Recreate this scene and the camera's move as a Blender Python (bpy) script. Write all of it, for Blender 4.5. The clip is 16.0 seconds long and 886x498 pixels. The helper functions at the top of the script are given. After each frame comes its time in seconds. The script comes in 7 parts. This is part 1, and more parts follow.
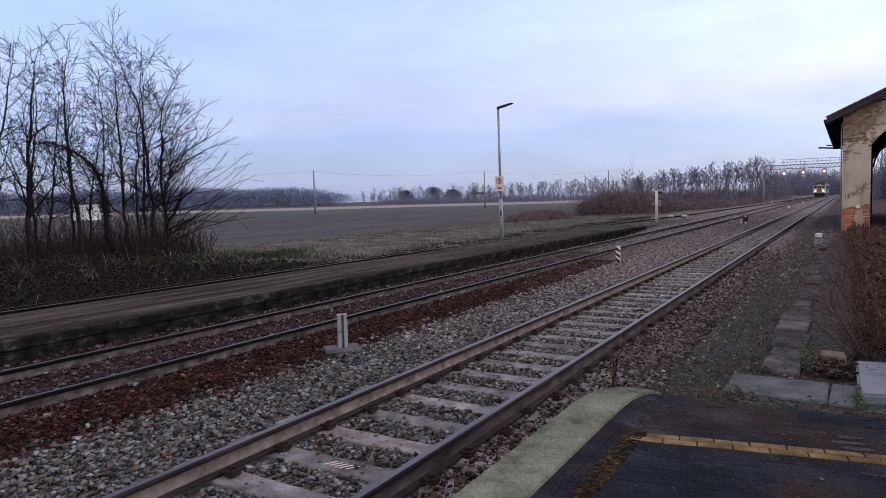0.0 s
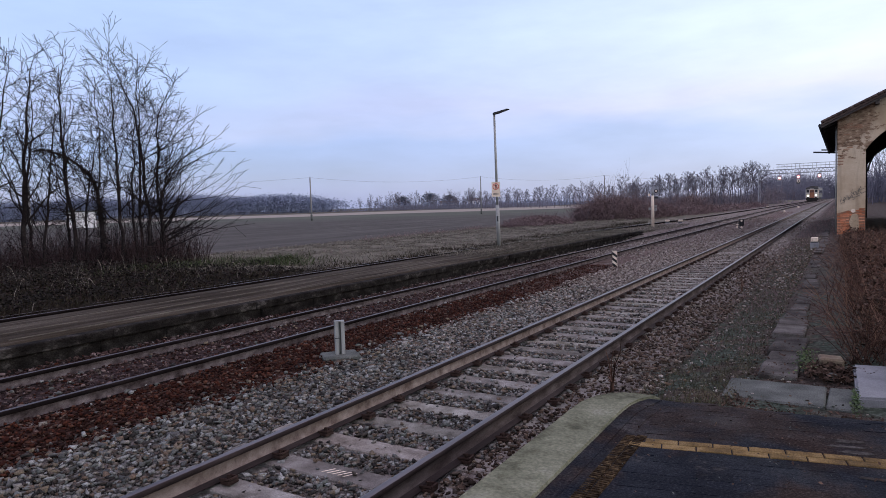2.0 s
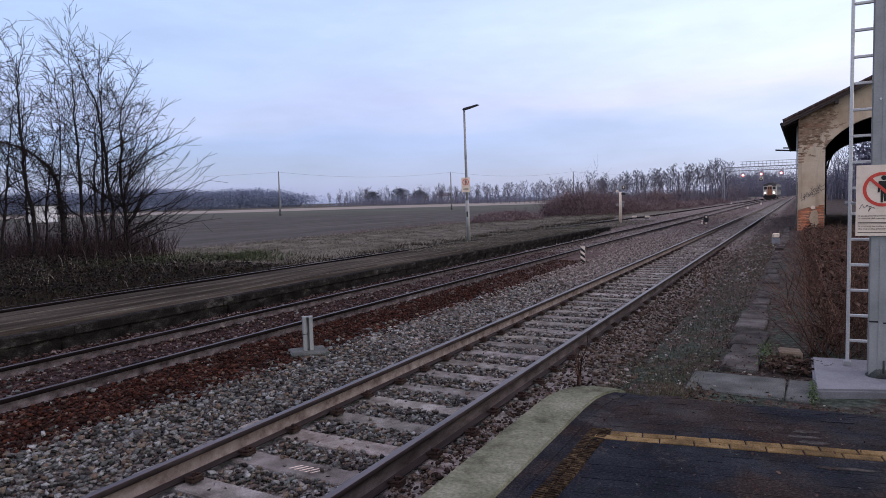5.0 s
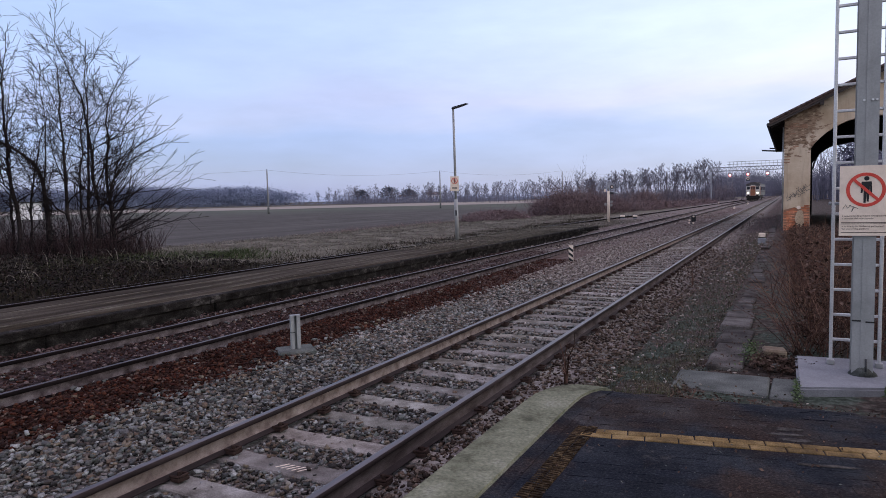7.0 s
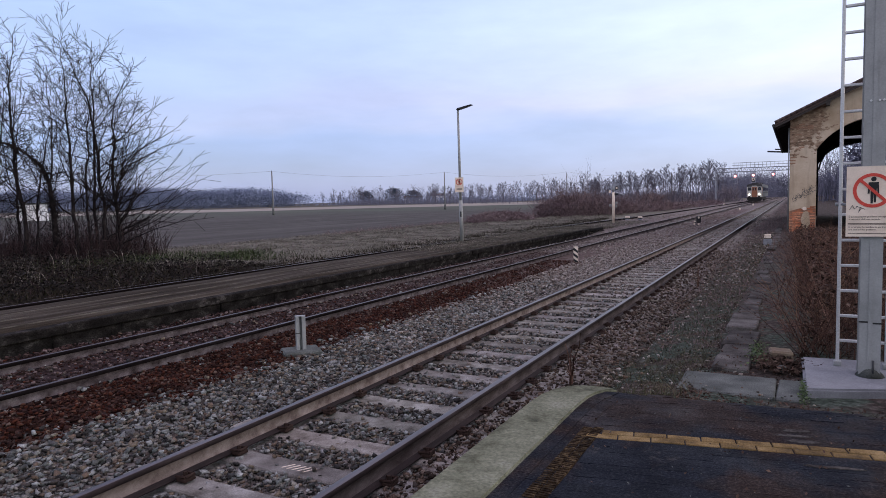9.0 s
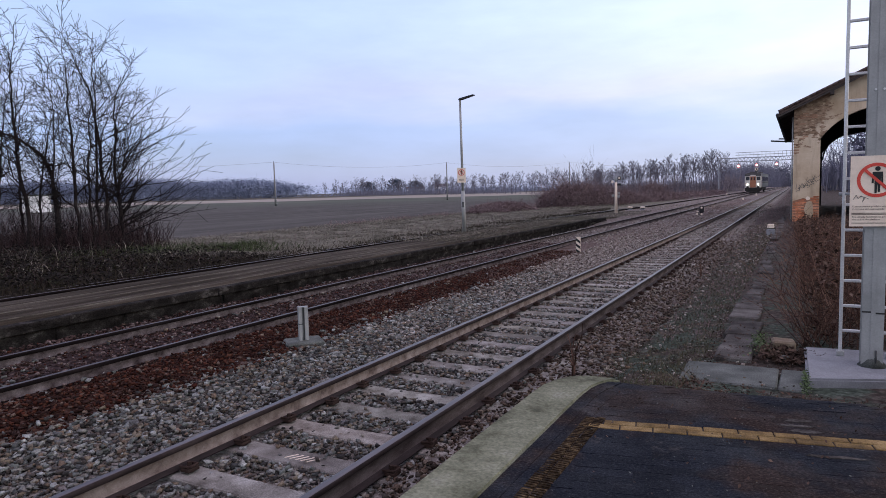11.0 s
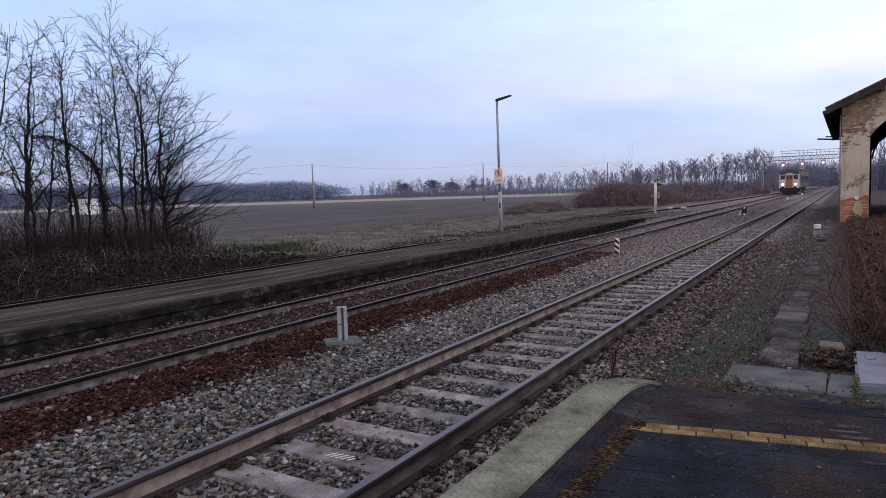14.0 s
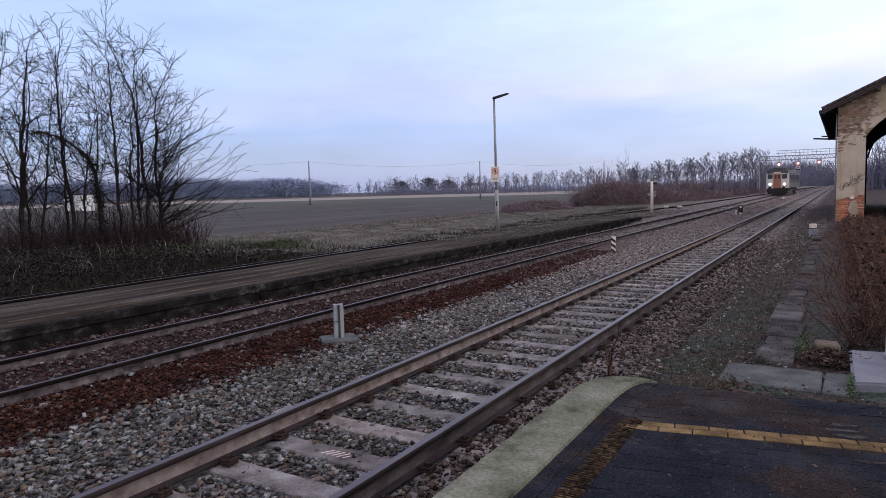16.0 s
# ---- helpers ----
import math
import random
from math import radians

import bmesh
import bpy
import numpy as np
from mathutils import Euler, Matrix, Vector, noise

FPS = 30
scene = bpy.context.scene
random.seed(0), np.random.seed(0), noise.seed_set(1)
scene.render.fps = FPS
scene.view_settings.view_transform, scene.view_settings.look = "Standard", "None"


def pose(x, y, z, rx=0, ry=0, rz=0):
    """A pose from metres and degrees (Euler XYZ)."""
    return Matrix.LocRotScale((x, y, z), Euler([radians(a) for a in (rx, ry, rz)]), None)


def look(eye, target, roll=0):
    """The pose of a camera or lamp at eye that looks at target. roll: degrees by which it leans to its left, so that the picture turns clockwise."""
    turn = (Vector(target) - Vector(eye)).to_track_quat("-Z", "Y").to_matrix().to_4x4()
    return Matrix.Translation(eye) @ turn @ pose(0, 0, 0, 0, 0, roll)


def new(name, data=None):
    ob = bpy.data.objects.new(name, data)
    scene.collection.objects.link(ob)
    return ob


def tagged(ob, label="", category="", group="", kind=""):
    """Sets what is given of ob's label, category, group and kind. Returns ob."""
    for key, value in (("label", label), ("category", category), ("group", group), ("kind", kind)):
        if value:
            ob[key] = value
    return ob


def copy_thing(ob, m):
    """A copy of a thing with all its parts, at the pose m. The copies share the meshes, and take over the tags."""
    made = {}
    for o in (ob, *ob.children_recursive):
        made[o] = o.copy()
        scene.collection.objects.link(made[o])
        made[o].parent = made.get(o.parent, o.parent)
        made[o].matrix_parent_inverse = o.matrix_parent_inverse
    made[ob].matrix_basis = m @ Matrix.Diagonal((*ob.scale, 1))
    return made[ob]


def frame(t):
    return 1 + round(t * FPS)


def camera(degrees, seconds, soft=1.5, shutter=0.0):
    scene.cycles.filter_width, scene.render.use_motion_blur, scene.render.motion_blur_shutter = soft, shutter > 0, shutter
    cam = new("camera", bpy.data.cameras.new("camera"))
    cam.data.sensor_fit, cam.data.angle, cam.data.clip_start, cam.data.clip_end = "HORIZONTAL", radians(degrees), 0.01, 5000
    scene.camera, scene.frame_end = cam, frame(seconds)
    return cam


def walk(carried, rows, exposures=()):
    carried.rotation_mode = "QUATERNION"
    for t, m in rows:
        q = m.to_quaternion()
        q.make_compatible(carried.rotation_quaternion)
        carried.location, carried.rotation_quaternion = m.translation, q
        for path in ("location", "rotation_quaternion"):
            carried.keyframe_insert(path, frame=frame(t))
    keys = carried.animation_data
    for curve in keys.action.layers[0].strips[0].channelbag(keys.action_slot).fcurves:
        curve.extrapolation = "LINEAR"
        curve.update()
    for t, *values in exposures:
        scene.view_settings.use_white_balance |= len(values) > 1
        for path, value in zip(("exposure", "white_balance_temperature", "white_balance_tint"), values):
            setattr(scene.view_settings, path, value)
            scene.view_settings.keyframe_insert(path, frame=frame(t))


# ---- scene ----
cam = camera(67.31, 16.0, soft=0.55)
PATH = [
    (0.0, pose(-0.000, -0.000, 1.934, 85.77, 1.54, 31.28)),
    (0.5, pose(-0.001, -0.008, 1.938, 85.90, 1.74, 31.39)),
    (1.0, pose(-0.008, 0.003, 1.938, 86.16, 1.71, 31.28)),
    (1.5, pose(-0.007, 0.002, 1.936, 86.43, 1.78, 31.12)),
    (2.0, pose(-0.007, 0.002, 1.933, 86.27, 1.79, 30.98)),
    (2.5, pose(-0.005, 0.002, 1.933, 85.94, 1.91, 30.82)),
    (3.0, pose(-0.006, -0.003, 1.938, 85.95, 1.75, 30.73)),
    (3.5, pose(-0.007, 0.006, 1.932, 86.05, 1.68, 30.58)),
    (4.0, pose(0.003, 0.014, 1.932, 85.97, 1.77, 29.82)),
    (4.5, pose(0.005, 0.009, 1.930, 85.63, 1.58, 29.06)),
    (5.0, pose(0.006, 0.010, 1.931, 85.80, 1.57, 28.42)),
    (7.5, pose(0.021, 0.010, 1.930, 85.62, 1.25, 26.98)),
    (8.0, pose(0.020, 0.019, 1.929, 85.59, 1.21, 26.45)),
    (8.5, pose(0.014, 0.022, 1.929, 85.26, 1.15, 27.17)),
    (9.0, pose(0.013, 0.005, 1.927, 85.78, 1.36, 27.87)),
    (11.5, pose(0.011, 0.011, 1.927, 84.86, 1.50, 28.16)),
    (12.0, pose(0.007, -0.000, 1.927, 84.96, 1.64, 28.72)),
    (12.5, pose(0.007, -0.000, 1.927, 85.08, 1.84, 30.09)),
    (13.0, pose(-0.001, -0.011, 1.927, 84.98, 1.68, 30.28)),
    (13.5, pose(0.003, -0.016, 1.926, 85.22, 1.79, 30.80)),
    (14.0, pose(0.002, -0.012, 1.927, 85.16, 1.76, 31.18)),
    (14.5, pose(-0.004, -0.014, 1.926, 85.12, 1.87, 31.55)),
    (15.0, pose(-0.007, -0.003, 1.923, 85.05, 1.65, 31.27)),
    (15.5, pose(-0.009, -0.003, 1.921, 84.98, 1.56, 31.21)),
    (16.0, pose(-0.007, -0.008, 1.924, 84.97, 1.50, 30.89)),
]
walk(cam, PATH, [(0.0, 0.02), (5.0, 0.02), (9.0, 0.03), (11.5, 0.10), (16.0, 0.08)])

# ---- world, sun, exposure ----
SUN_EL, SUN_AZ = 14.0, 75.0
world = bpy.data.worlds.new("dusk_sky")
scene.world = world
world.use_nodes = True
wt = world.node_tree
wt.nodes.clear()


def wnode(kind, **props):
    n = wt.nodes.new(kind)
    for k, val in props.items():
        if k == "operation":
            n.operation = val
        elif k == "blend_type":
            n.blend_type = val
        elif k == "data_type":
            n.data_type = val
    return n


def ramp_set(node, stops, mode="LINEAR"):
    cr = node.color_ramp
    cr.interpolation = mode
    while len(cr.elements) > 1:
        cr.elements.remove(cr.elements[-1])
    cr.elements[0].position, cr.elements[0].color = stops[0][0], (*stops[0][1], 1)
    for p, c in stops[1:]:
        e = cr.elements.new(p)
        e.color = (*c, 1)


w_out = wnode("ShaderNodeOutputWorld")
w_bg = wnode("ShaderNodeBackground")
w_sky = wnode("ShaderNodeTexSky")
w_sky.sky_type = "NISHITA"
w_sky.sun_disc = False
w_sky.sun_elevation = radians(SUN_EL)
w_sky.sun_rotation = radians(SUN_AZ)
w_skymul = wnode("ShaderNodeVectorMath", operation="SCALE")
w_skymul.inputs["Scale"].default_value = 0.05
w_co = wnode("ShaderNodeTexCoord")
w_sep = wnode("ShaderNodeSeparateXYZ")
wt.links.new(w_co.outputs["Generated"], w_sep.inputs[0])
# soft, long cloud layers tilt the bands of the overcast a little
w_map = wnode("ShaderNodeMapping")
w_map.inputs["Scale"].default_value = (1.3, 1.3, 7.0)
w_map.inputs["Rotation"].default_value = (0.06, -0.05, 0.3)
wt.links.new(w_co.outputs["Generated"], w_map.inputs[0])
w_noise = wnode("ShaderNodeTexNoise")
w_noise.inputs["Scale"].default_value = 1.7
w_noise.inputs["Detail"].default_value = 5.0
w_noise.inputs["Roughness"].default_value = 0.5
wt.links.new(w_map.outputs[0], w_noise.inputs["Vector"])
w_off = wnode("ShaderNodeMath", operation="MULTIPLY_ADD")
w_off.inputs[1].default_value = 0.13
w_off.inputs[2].default_value = -0.065
wt.links.new(w_noise.outputs["Fac"], w_off.inputs[0])
w_add = wnode("ShaderNodeMath", operation="ADD")
wt.links.new(w_sep.outputs["Z"], w_add.inputs[0])
wt.links.new(w_off.outputs[0], w_add.inputs[1])
w_ramp = wnode("ShaderNodeValToRGB")
ramp_set(w_ramp, [
    (0.00, (0.42, 0.48, 0.69)),
    (0.05, (0.40, 0.48, 0.75)),
    (0.092, (0.45, 0.54, 0.83)),
    (0.13, (0.68, 0.68, 0.89)),
    (0.17, (0.71, 0.77, 0.95)),
    (0.24, (0.73, 0.83, 0.99)),
    (0.33, (0.72, 0.84, 1.00)),
    (0.45, (0.70, 0.75, 0.90)),
    (0.62, (0.77, 0.70, 0.90)),
    (1.00, (0.71, 0.63, 0.84))])
wt.links.new(w_add.outputs[0], w_ramp.inputs["Fac"])
# the cloud on the left hand is thicker and bluer than the rest
w_dir = wnode("ShaderNodeVectorMath", operation="DOT_PRODUCT")
w_dir.inputs[1].default_value = (-0.95, 0.31, 0.0)
wt.links.new(w_co.outputs["Generated"], w_dir.inputs[0])
w_side = wnode("ShaderNodeMapRange")
w_side.inputs["From Min"].default_value = 0.05
w_side.inputs["From Max"].default_value = 0.92
wt.links.new(w_dir.outputs["Value"], w_side.inputs["Value"])
w_tint = wnode("ShaderNodeMix", data_type="RGBA")
w_tint.inputs[6].default_value = (1.05, 0.995, 0.95, 1)
w_tint.inputs[7].default_value = (0.45, 0.495, 0.675, 1)
wt.links.new(w_side.outputs[0], w_tint.inputs[0])
w_mul = wnode("ShaderNodeVectorMath", operation="MULTIPLY")
wt.links.new(w_ramp.outputs["Color"], w_mul.inputs[0])
wt.links.new(w_tint.outputs[2], w_mul.inputs[1])
w_map2 = wnode("ShaderNodeMapping")
w_map2.inputs["Scale"].default_value = (2.2, 2.2, 9.0)
w_map2.inputs["Rotation"].default_value = (-0.08, 0.10, 1.1)
wt.links.new(w_co.outputs["Generated"], w_map2.inputs[0])
w_noise2 = wnode("ShaderNodeTexNoise")
w_noise2.inputs["Scale"].default_value = 2.6
w_noise2.inputs["Detail"].default_value = 6.0
w_noise2.inputs["Roughness"].default_value = 0.55
wt.links.new(w_map2.outputs[0], w_noise2.inputs["Vector"])
w_mott = wnode("ShaderNodeMapRange")
w_mott.inputs["From Min"].default_value = 0.3
w_mott.inputs["From Max"].default_value = 0.7
w_mott.inputs["To Min"].default_value = 0.91
w_mott.inputs["To Max"].default_value = 1.08
wt.links.new(w_noise2.outputs["Fac"], w_mott.inputs["Value"])
w_soft = wnode("ShaderNodeVectorMath", operation="SCALE")
wt.links.new(w_mul.outputs[0], w_soft.inputs[0])
wt.links.new(w_mott.outputs[0], w_soft.inputs["Scale"])
w_sum = wnode("ShaderNodeVectorMath", operation="ADD")
wt.links.new(w_sky.outputs[0], w_skymul.inputs[0])
wt.links.new(w_soft.outputs[0], w_sum.inputs[0])
wt.links.new(w_skymul.outputs[0], w_sum.inputs[1])
wt.links.new(w_sum.outputs[0], w_bg.inputs["Color"])
w_bg.inputs["Strength"].default_value = 1.20
wt.links.new(w_bg.outputs[0], w_out.inputs["Surface"])

sun_data = bpy.data.lights.new("sun", "SUN")
sun_data.energy, sun_data.angle, sun_data.color = 0.35, radians(25), (1.0, 0.93, 0.88)
sun = new("sun", sun_data)
sun.matrix_world = look((0, 0, 40), (0 - math.sin(radians(SUN_AZ)) * 10, 0 - math.cos(radians(SUN_AZ)) * 10,
                                    40 - 10 * math.tan(radians(SUN_EL))))


# ---- materials ----
def material(name, colors, scale=8.0, detail=6.0, rough=(0.75, 0.95), bump=0.25, bump_scale=40.0, fine=(0.85, 1.12), metal=0.0,
             island=0.0, objrand=0.0, spec=0.3, stretch=(1, 1, 1), bump_dist=0.01, hue=0.0, pieces=None):
    """Two-scale noise colour with grain and fine relief; island and objrand vary the value piece by piece."""
    m = bpy.data.materials.new(name)
    m.use_nodes = True
    t = m.node_tree
    b = t.nodes["Principled BSDF"]
    co = t.nodes.new("ShaderNodeTexCoord")
    geo = t.nodes.new("ShaderNodeNewGeometry")
    mp = t.nodes.new("ShaderNodeMapping")
    mp.inputs["Scale"].default_value = stretch
    t.links.new(geo.outputs["Position"], mp.inputs[0])
    n1 = t.nodes.new("ShaderNodeTexNoise")
    n1.inputs["Scale"].default_value, n1.inputs["Detail"].default_value, n1.inputs["Roughness"].default_value = scale, detail, 0.62
    t.links.new(mp.outputs[0], n1.inputs["Vector"])
    r = t.nodes.new("ShaderNodeValToRGB")
    k = len(colors)
    ramp_set(r, [(0.28 + 0.44 * i / max(1, k - 1), c) for i, c in enumerate(colors)])
    t.links.new(n1.outputs["Fac"], r.inputs[0])
    n2 = t.nodes.new("ShaderNodeTexNoise")
    n2.inputs["Scale"].default_value, n2.inputs["Detail"].default_value = bump_scale, 4.0
    t.links.new(mp.outputs[0], n2.inputs["Vector"])
    mr = t.nodes.new("ShaderNodeMapRange")
    mr.inputs["From Min"].default_value, mr.inputs["From Max"].default_value = 0.3, 0.7
    mr.inputs["To Min"].default_value, mr.inputs["To Max"].default_value = fine
    t.links.new(n2.outputs["Fac"], mr.inputs["Value"])
    vm = t.nodes.new("ShaderNodeVectorMath")
    vm.operation = "SCALE"
    t.links.new(r.outputs[0], vm.inputs[0])
    t.links.new(mr.outputs[0], vm.inputs["Scale"])
    last = vm.outputs[0]
    if pieces:
        pr = t.nodes.new("ShaderNodeValToRGB")
        ramp_set(pr, [(i / len(pieces), c) for i, c in enumerate(pieces)], "CONSTANT")
        t.links.new(geo.outputs["Random Per Island"], pr.inputs[0])
        pm = t.nodes.new("ShaderNodeVectorMath")
        pm.operation = "MULTIPLY"
        t.links.new(last, pm.inputs[0])
        t.links.new(pr.outputs[0], pm.inputs[1])
        last = pm.outputs[0]
    for amount, sock in ((island, geo.outputs["Random Per Island"]), (objrand, None)):
        if amount:
            if sock is None:
                sock = t.nodes.new("ShaderNodeObjectInfo").outputs["Random"]
            mr2 = t.nodes.new("ShaderNodeMapRange")
            mr2.inputs["To Min"].default_value, mr2.inputs["To Max"].default_value = 1 - amount, 1 + amount
            t.links.new(sock, mr2.inputs["Value"])
            v2 = t.nodes.new("ShaderNodeVectorMath")
            v2.operation = "SCALE"
            t.links.new(last, v2.inputs[0])
            t.links.new(mr2.outputs[0], v2.inputs["Scale"])
            last = v2.outputs[0]
            if hue:
                wn = t.nodes.new("ShaderNodeTexWhiteNoise")
                wn.noise_dimensions = "1D"
                t.links.new(sock, wn.inputs["W"])
                hm = t.nodes.new("ShaderNodeMapRange")
                hm.inputs["To Min"].default_value, hm.inputs["To Max"].default_value = 0.5 - hue * 0.12, 0.5 + hue * 0.12
                t.links.new(wn.outputs["Value"], hm.inputs["Value"])
                sm = t.nodes.new("ShaderNodeMapRange")
                sm.inputs["To Min"].default_value, sm.inputs["To Max"].default_value = 1 - hue, 1 + hue
                t.links.new(wn.outputs["Color"], sm.inputs["Value"])
                hs = t.nodes.new("ShaderNodeHueSaturation")
                t.links.new(hm.outputs[0], hs.inputs["Hue"])
                t.links.new(sm.outputs[0], hs.inputs["Saturation"])
                t.links.new(last, hs.inputs["Color"])
                last = hs.outputs[0]
    t.links.new(last, b.inputs["Base Color"])
    rr = t.nodes.new("ShaderNodeMapRange")
    rr.inputs["To Min"].default_value, rr.inputs["To Max"].default_value = rough
    t.links.new(n1.outputs["Fac"], rr.inputs["Value"])
    t.links.new(rr.outputs[0], b.inputs["Roughness"])
    b.inputs["Metallic"].default_value = metal
    b.inputs["Specular IOR Level"].default_value = spec
    if bump:
        bp = t.nodes.new("ShaderNodeBump")
        bp.inputs["Strength"].default_value, bp.inputs["Distance"].default_value = bump, bump_dist
        t.links.new(n2.outputs["Fac"], bp.inputs["Height"])
        t.links.new(bp.outputs[0], b.inputs["Normal"])
    return m


def glow(name, color, strength):
    m = bpy.data.materials.new(name)
    m.use_nodes = True
    b = m.node_tree.nodes["Principled BSDF"]
    b.inputs["Base Color"].default_value = (*color, 1)
    b.inputs["Emission Color"].default_value = (*color, 1)
    b.inputs["Emission Strength"].default_value = strength
    return m


M_STONE = material("ballast_stone", [(0.36, 0.365, 0.355), (0.84, 0.85, 0.83), (1.22, 1.22, 1.18)], 14, 5, (0.75, 0.95), 0.5, 120, (0.6, 1.25), spec=0.15, pieces=[(0.28, 0.279, 0.279), (0.133, 0.133, 0.129), (0.2, 0.205, 0.203), (0.2, 0.16, 0.121), (0.08, 0.082, 0.083), (0.254, 0.23, 0.203), (0.0507, 0.0464, 0.0458), (0.147, 0.157, 0.148), (0.174, 0.125, 0.0959), (0.0347, 0.0315, 0.0315), (0.227, 0.213, 0.2), (0.107, 0.0846, 0.0744), (0.36, 0.366, 0.364), (0.14, 0.136, 0.139), (0.0666, 0.056, 0.0514), (0.16, 0.133, 0.114)])
M_STONE_DARK = material("sooty_ballast_stone", [(0.6, 0.57, 0.55), (1.0, 0.96, 0.93), (1.3, 1.22, 1.18)], 5, 5, (0.85, 1), 0.5, 80, (0.65, 1.2), spec=0.08, pieces=[(0.0459, 0.0295, 0.0278), (0.0742, 0.0492, 0.0467), (0.0296, 0.0197, 0.0189), (0.115, 0.0836, 0.081), (0.0606, 0.038, 0.0355), (0.176, 0.138, 0.137)])
M_STONE_RUST = material("rusty_ballast_stone", [(0.40, 0.36, 0.35), (0.95, 0.9, 0.89), (1.35, 1.2, 1.15)], 2, 7, (0.85, 1), 0.5, 80, (0.7, 1.25), spec=0.06, pieces=[(0.043, 0.0168, 0.0126), (0.0619, 0.0227, 0.0151), (0.0241, 0.0113, 0.00924), (0.0757, 0.0302, 0.0202), (0.0473, 0.0269, 0.0227), (0.0344, 0.0122, 0.00924), (0.112, 0.0823, 0.0689), (0.0172, 0.00882, 0.00798), (0.0903, 0.0437, 0.0302), (0.0361, 0.0202, 0.0176)])
M_STONE_MOSS = material("weathered_gravel", [(0.45, 0.46, 0.42), (1.0, 0.97, 0.93), (1.4, 1.32, 1.24)], 1.2, 7, (0.85, 1), 0.5, 80, (0.6, 1.25), spec=0.1, pieces=[(0.11, 0.0886, 0.0759), (0.193, 0.16, 0.139), (0.0644, 0.0531, 0.0455), (0.283, 0.253, 0.228), (0.11, 0.124, 0.111), (0.167, 0.12, 0.0911), (0.386, 0.36, 0.342), (0.0579, 0.0506, 0.0455), (0.155, 0.165, 0.159)])
# browner, lighter variant of ballast_stone for the line further down
M_STONE_PALER = material("paler_ballast_stone", [(0.5, 0.48, 0.46), (0.95, 0.92, 0.9), (1.3, 1.25, 1.2)], 9, 5, (0.8, 0.98), 0.5, 80, (0.65, 1.2), spec=0.08, pieces=[(0.317, 0.283, 0.26), (0.22, 0.19, 0.174), (0.415, 0.387, 0.366), (0.146, 0.122, 0.11), (0.268, 0.252, 0.241), (0.183, 0.15, 0.132), (0.0915, 0.0769, 0.0711), (0.342, 0.316, 0.298)])
M_STONE_DIRT = material("soil_stained_stone", [(0.45, 0.43, 0.41), (0.95, 0.91, 0.88), (1.35, 1.27, 1.2)], 3, 7, (0.85, 1), 0.5, 80, (0.6, 1.25), spec=0.06, pieces=[(0.085, 0.062, 0.050), (0.13, 0.099, 0.080), (0.05, 0.037, 0.031), (0.18, 0.15, 0.128), (0.10, 0.074, 0.058), (0.07, 0.06, 0.054), (0.22, 0.197, 0.175), (0.036, 0.028, 0.024)])
M_SLEEPER = material("concrete_sleeper", [(0.075, 0.064, 0.053), (0.205, 0.190, 0.170), (0.35, 0.337, 0.315)], 4, 12, (0.8, 0.95), 0.5, 110, (0.55, 1.2), objrand=0.3, hue=0.25, spec=0.12)
M_SLEEPER_OLD = material("old_wooden_sleeper", [(0.035, 0.023, 0.020), (0.072, 0.050, 0.043), (0.125, 0.097, 0.086)], 5, 7, (0.85, 1), 0.6, 60, (0.7, 1.2), objrand=0.3, stretch=(0.3, 2, 2), spec=0.1)
M_RAIL_SIDE = material("rusted_rail_steel", [(0.012, 0.008, 0.008), (0.026, 0.018, 0.018), (0.050, 0.037, 0.036)], 3, 7, (0.7, 0.9), 0.3, 90, (0.75, 1.2), stretch=(3, 0.6, 3), spec=0.2)
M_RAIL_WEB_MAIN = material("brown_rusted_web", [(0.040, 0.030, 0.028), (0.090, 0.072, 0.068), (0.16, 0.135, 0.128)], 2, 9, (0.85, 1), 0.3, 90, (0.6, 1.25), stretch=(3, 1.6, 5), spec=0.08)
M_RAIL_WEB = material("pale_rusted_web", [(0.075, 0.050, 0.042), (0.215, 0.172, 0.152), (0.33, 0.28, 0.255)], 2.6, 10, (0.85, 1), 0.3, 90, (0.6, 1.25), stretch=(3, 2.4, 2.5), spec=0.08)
M_RAIL_WEB_OLD = material("dull_rusted_web", [(0.022, 0.015, 0.015), (0.110, 0.090, 0.092), (0.225, 0.196, 0.199)], 3.0, 11, (0.85, 1), 0.3, 90, (0.45, 1.3), stretch=(3, 2.2, 3), spec=0.04)
M_RAIL_SIDE_OLD = material("dark_rusted_rail", [(0.005, 0.004, 0.004), (0.010, 0.0075, 0.0078), (0.020, 0.015, 0.015)], 3, 7, (0.85, 1), 0.3, 90, (0.8, 1.15), stretch=(3, 0.6, 3), spec=0.05)
M_RAIL_TOP = material("worn_rail_head", [(0.070, 0.058, 0.060), (0.15, 0.132, 0.136)], 3, 4, (0.32, 0.5), 0.05, 60, (0.85, 1.1), metal=0.55, spec=0.35, stretch=(6, 0.3, 1))
M_RAIL_DULL = material("dull_rail_head", [(0.035, 0.028, 0.028), (0.085, 0.072, 0.074)], 3, 4, (0.34, 0.55), 0.1, 60, (0.9, 1.1), metal=0.35, spec=0.3, stretch=(6, 0.3, 1))
M_CLIP = material("rusty_fastening", [(0.025, 0.016, 0.014), (0.055, 0.036, 0.03)], 20, 4, (0.85, 1), 0.3, 120, spec=0.08)
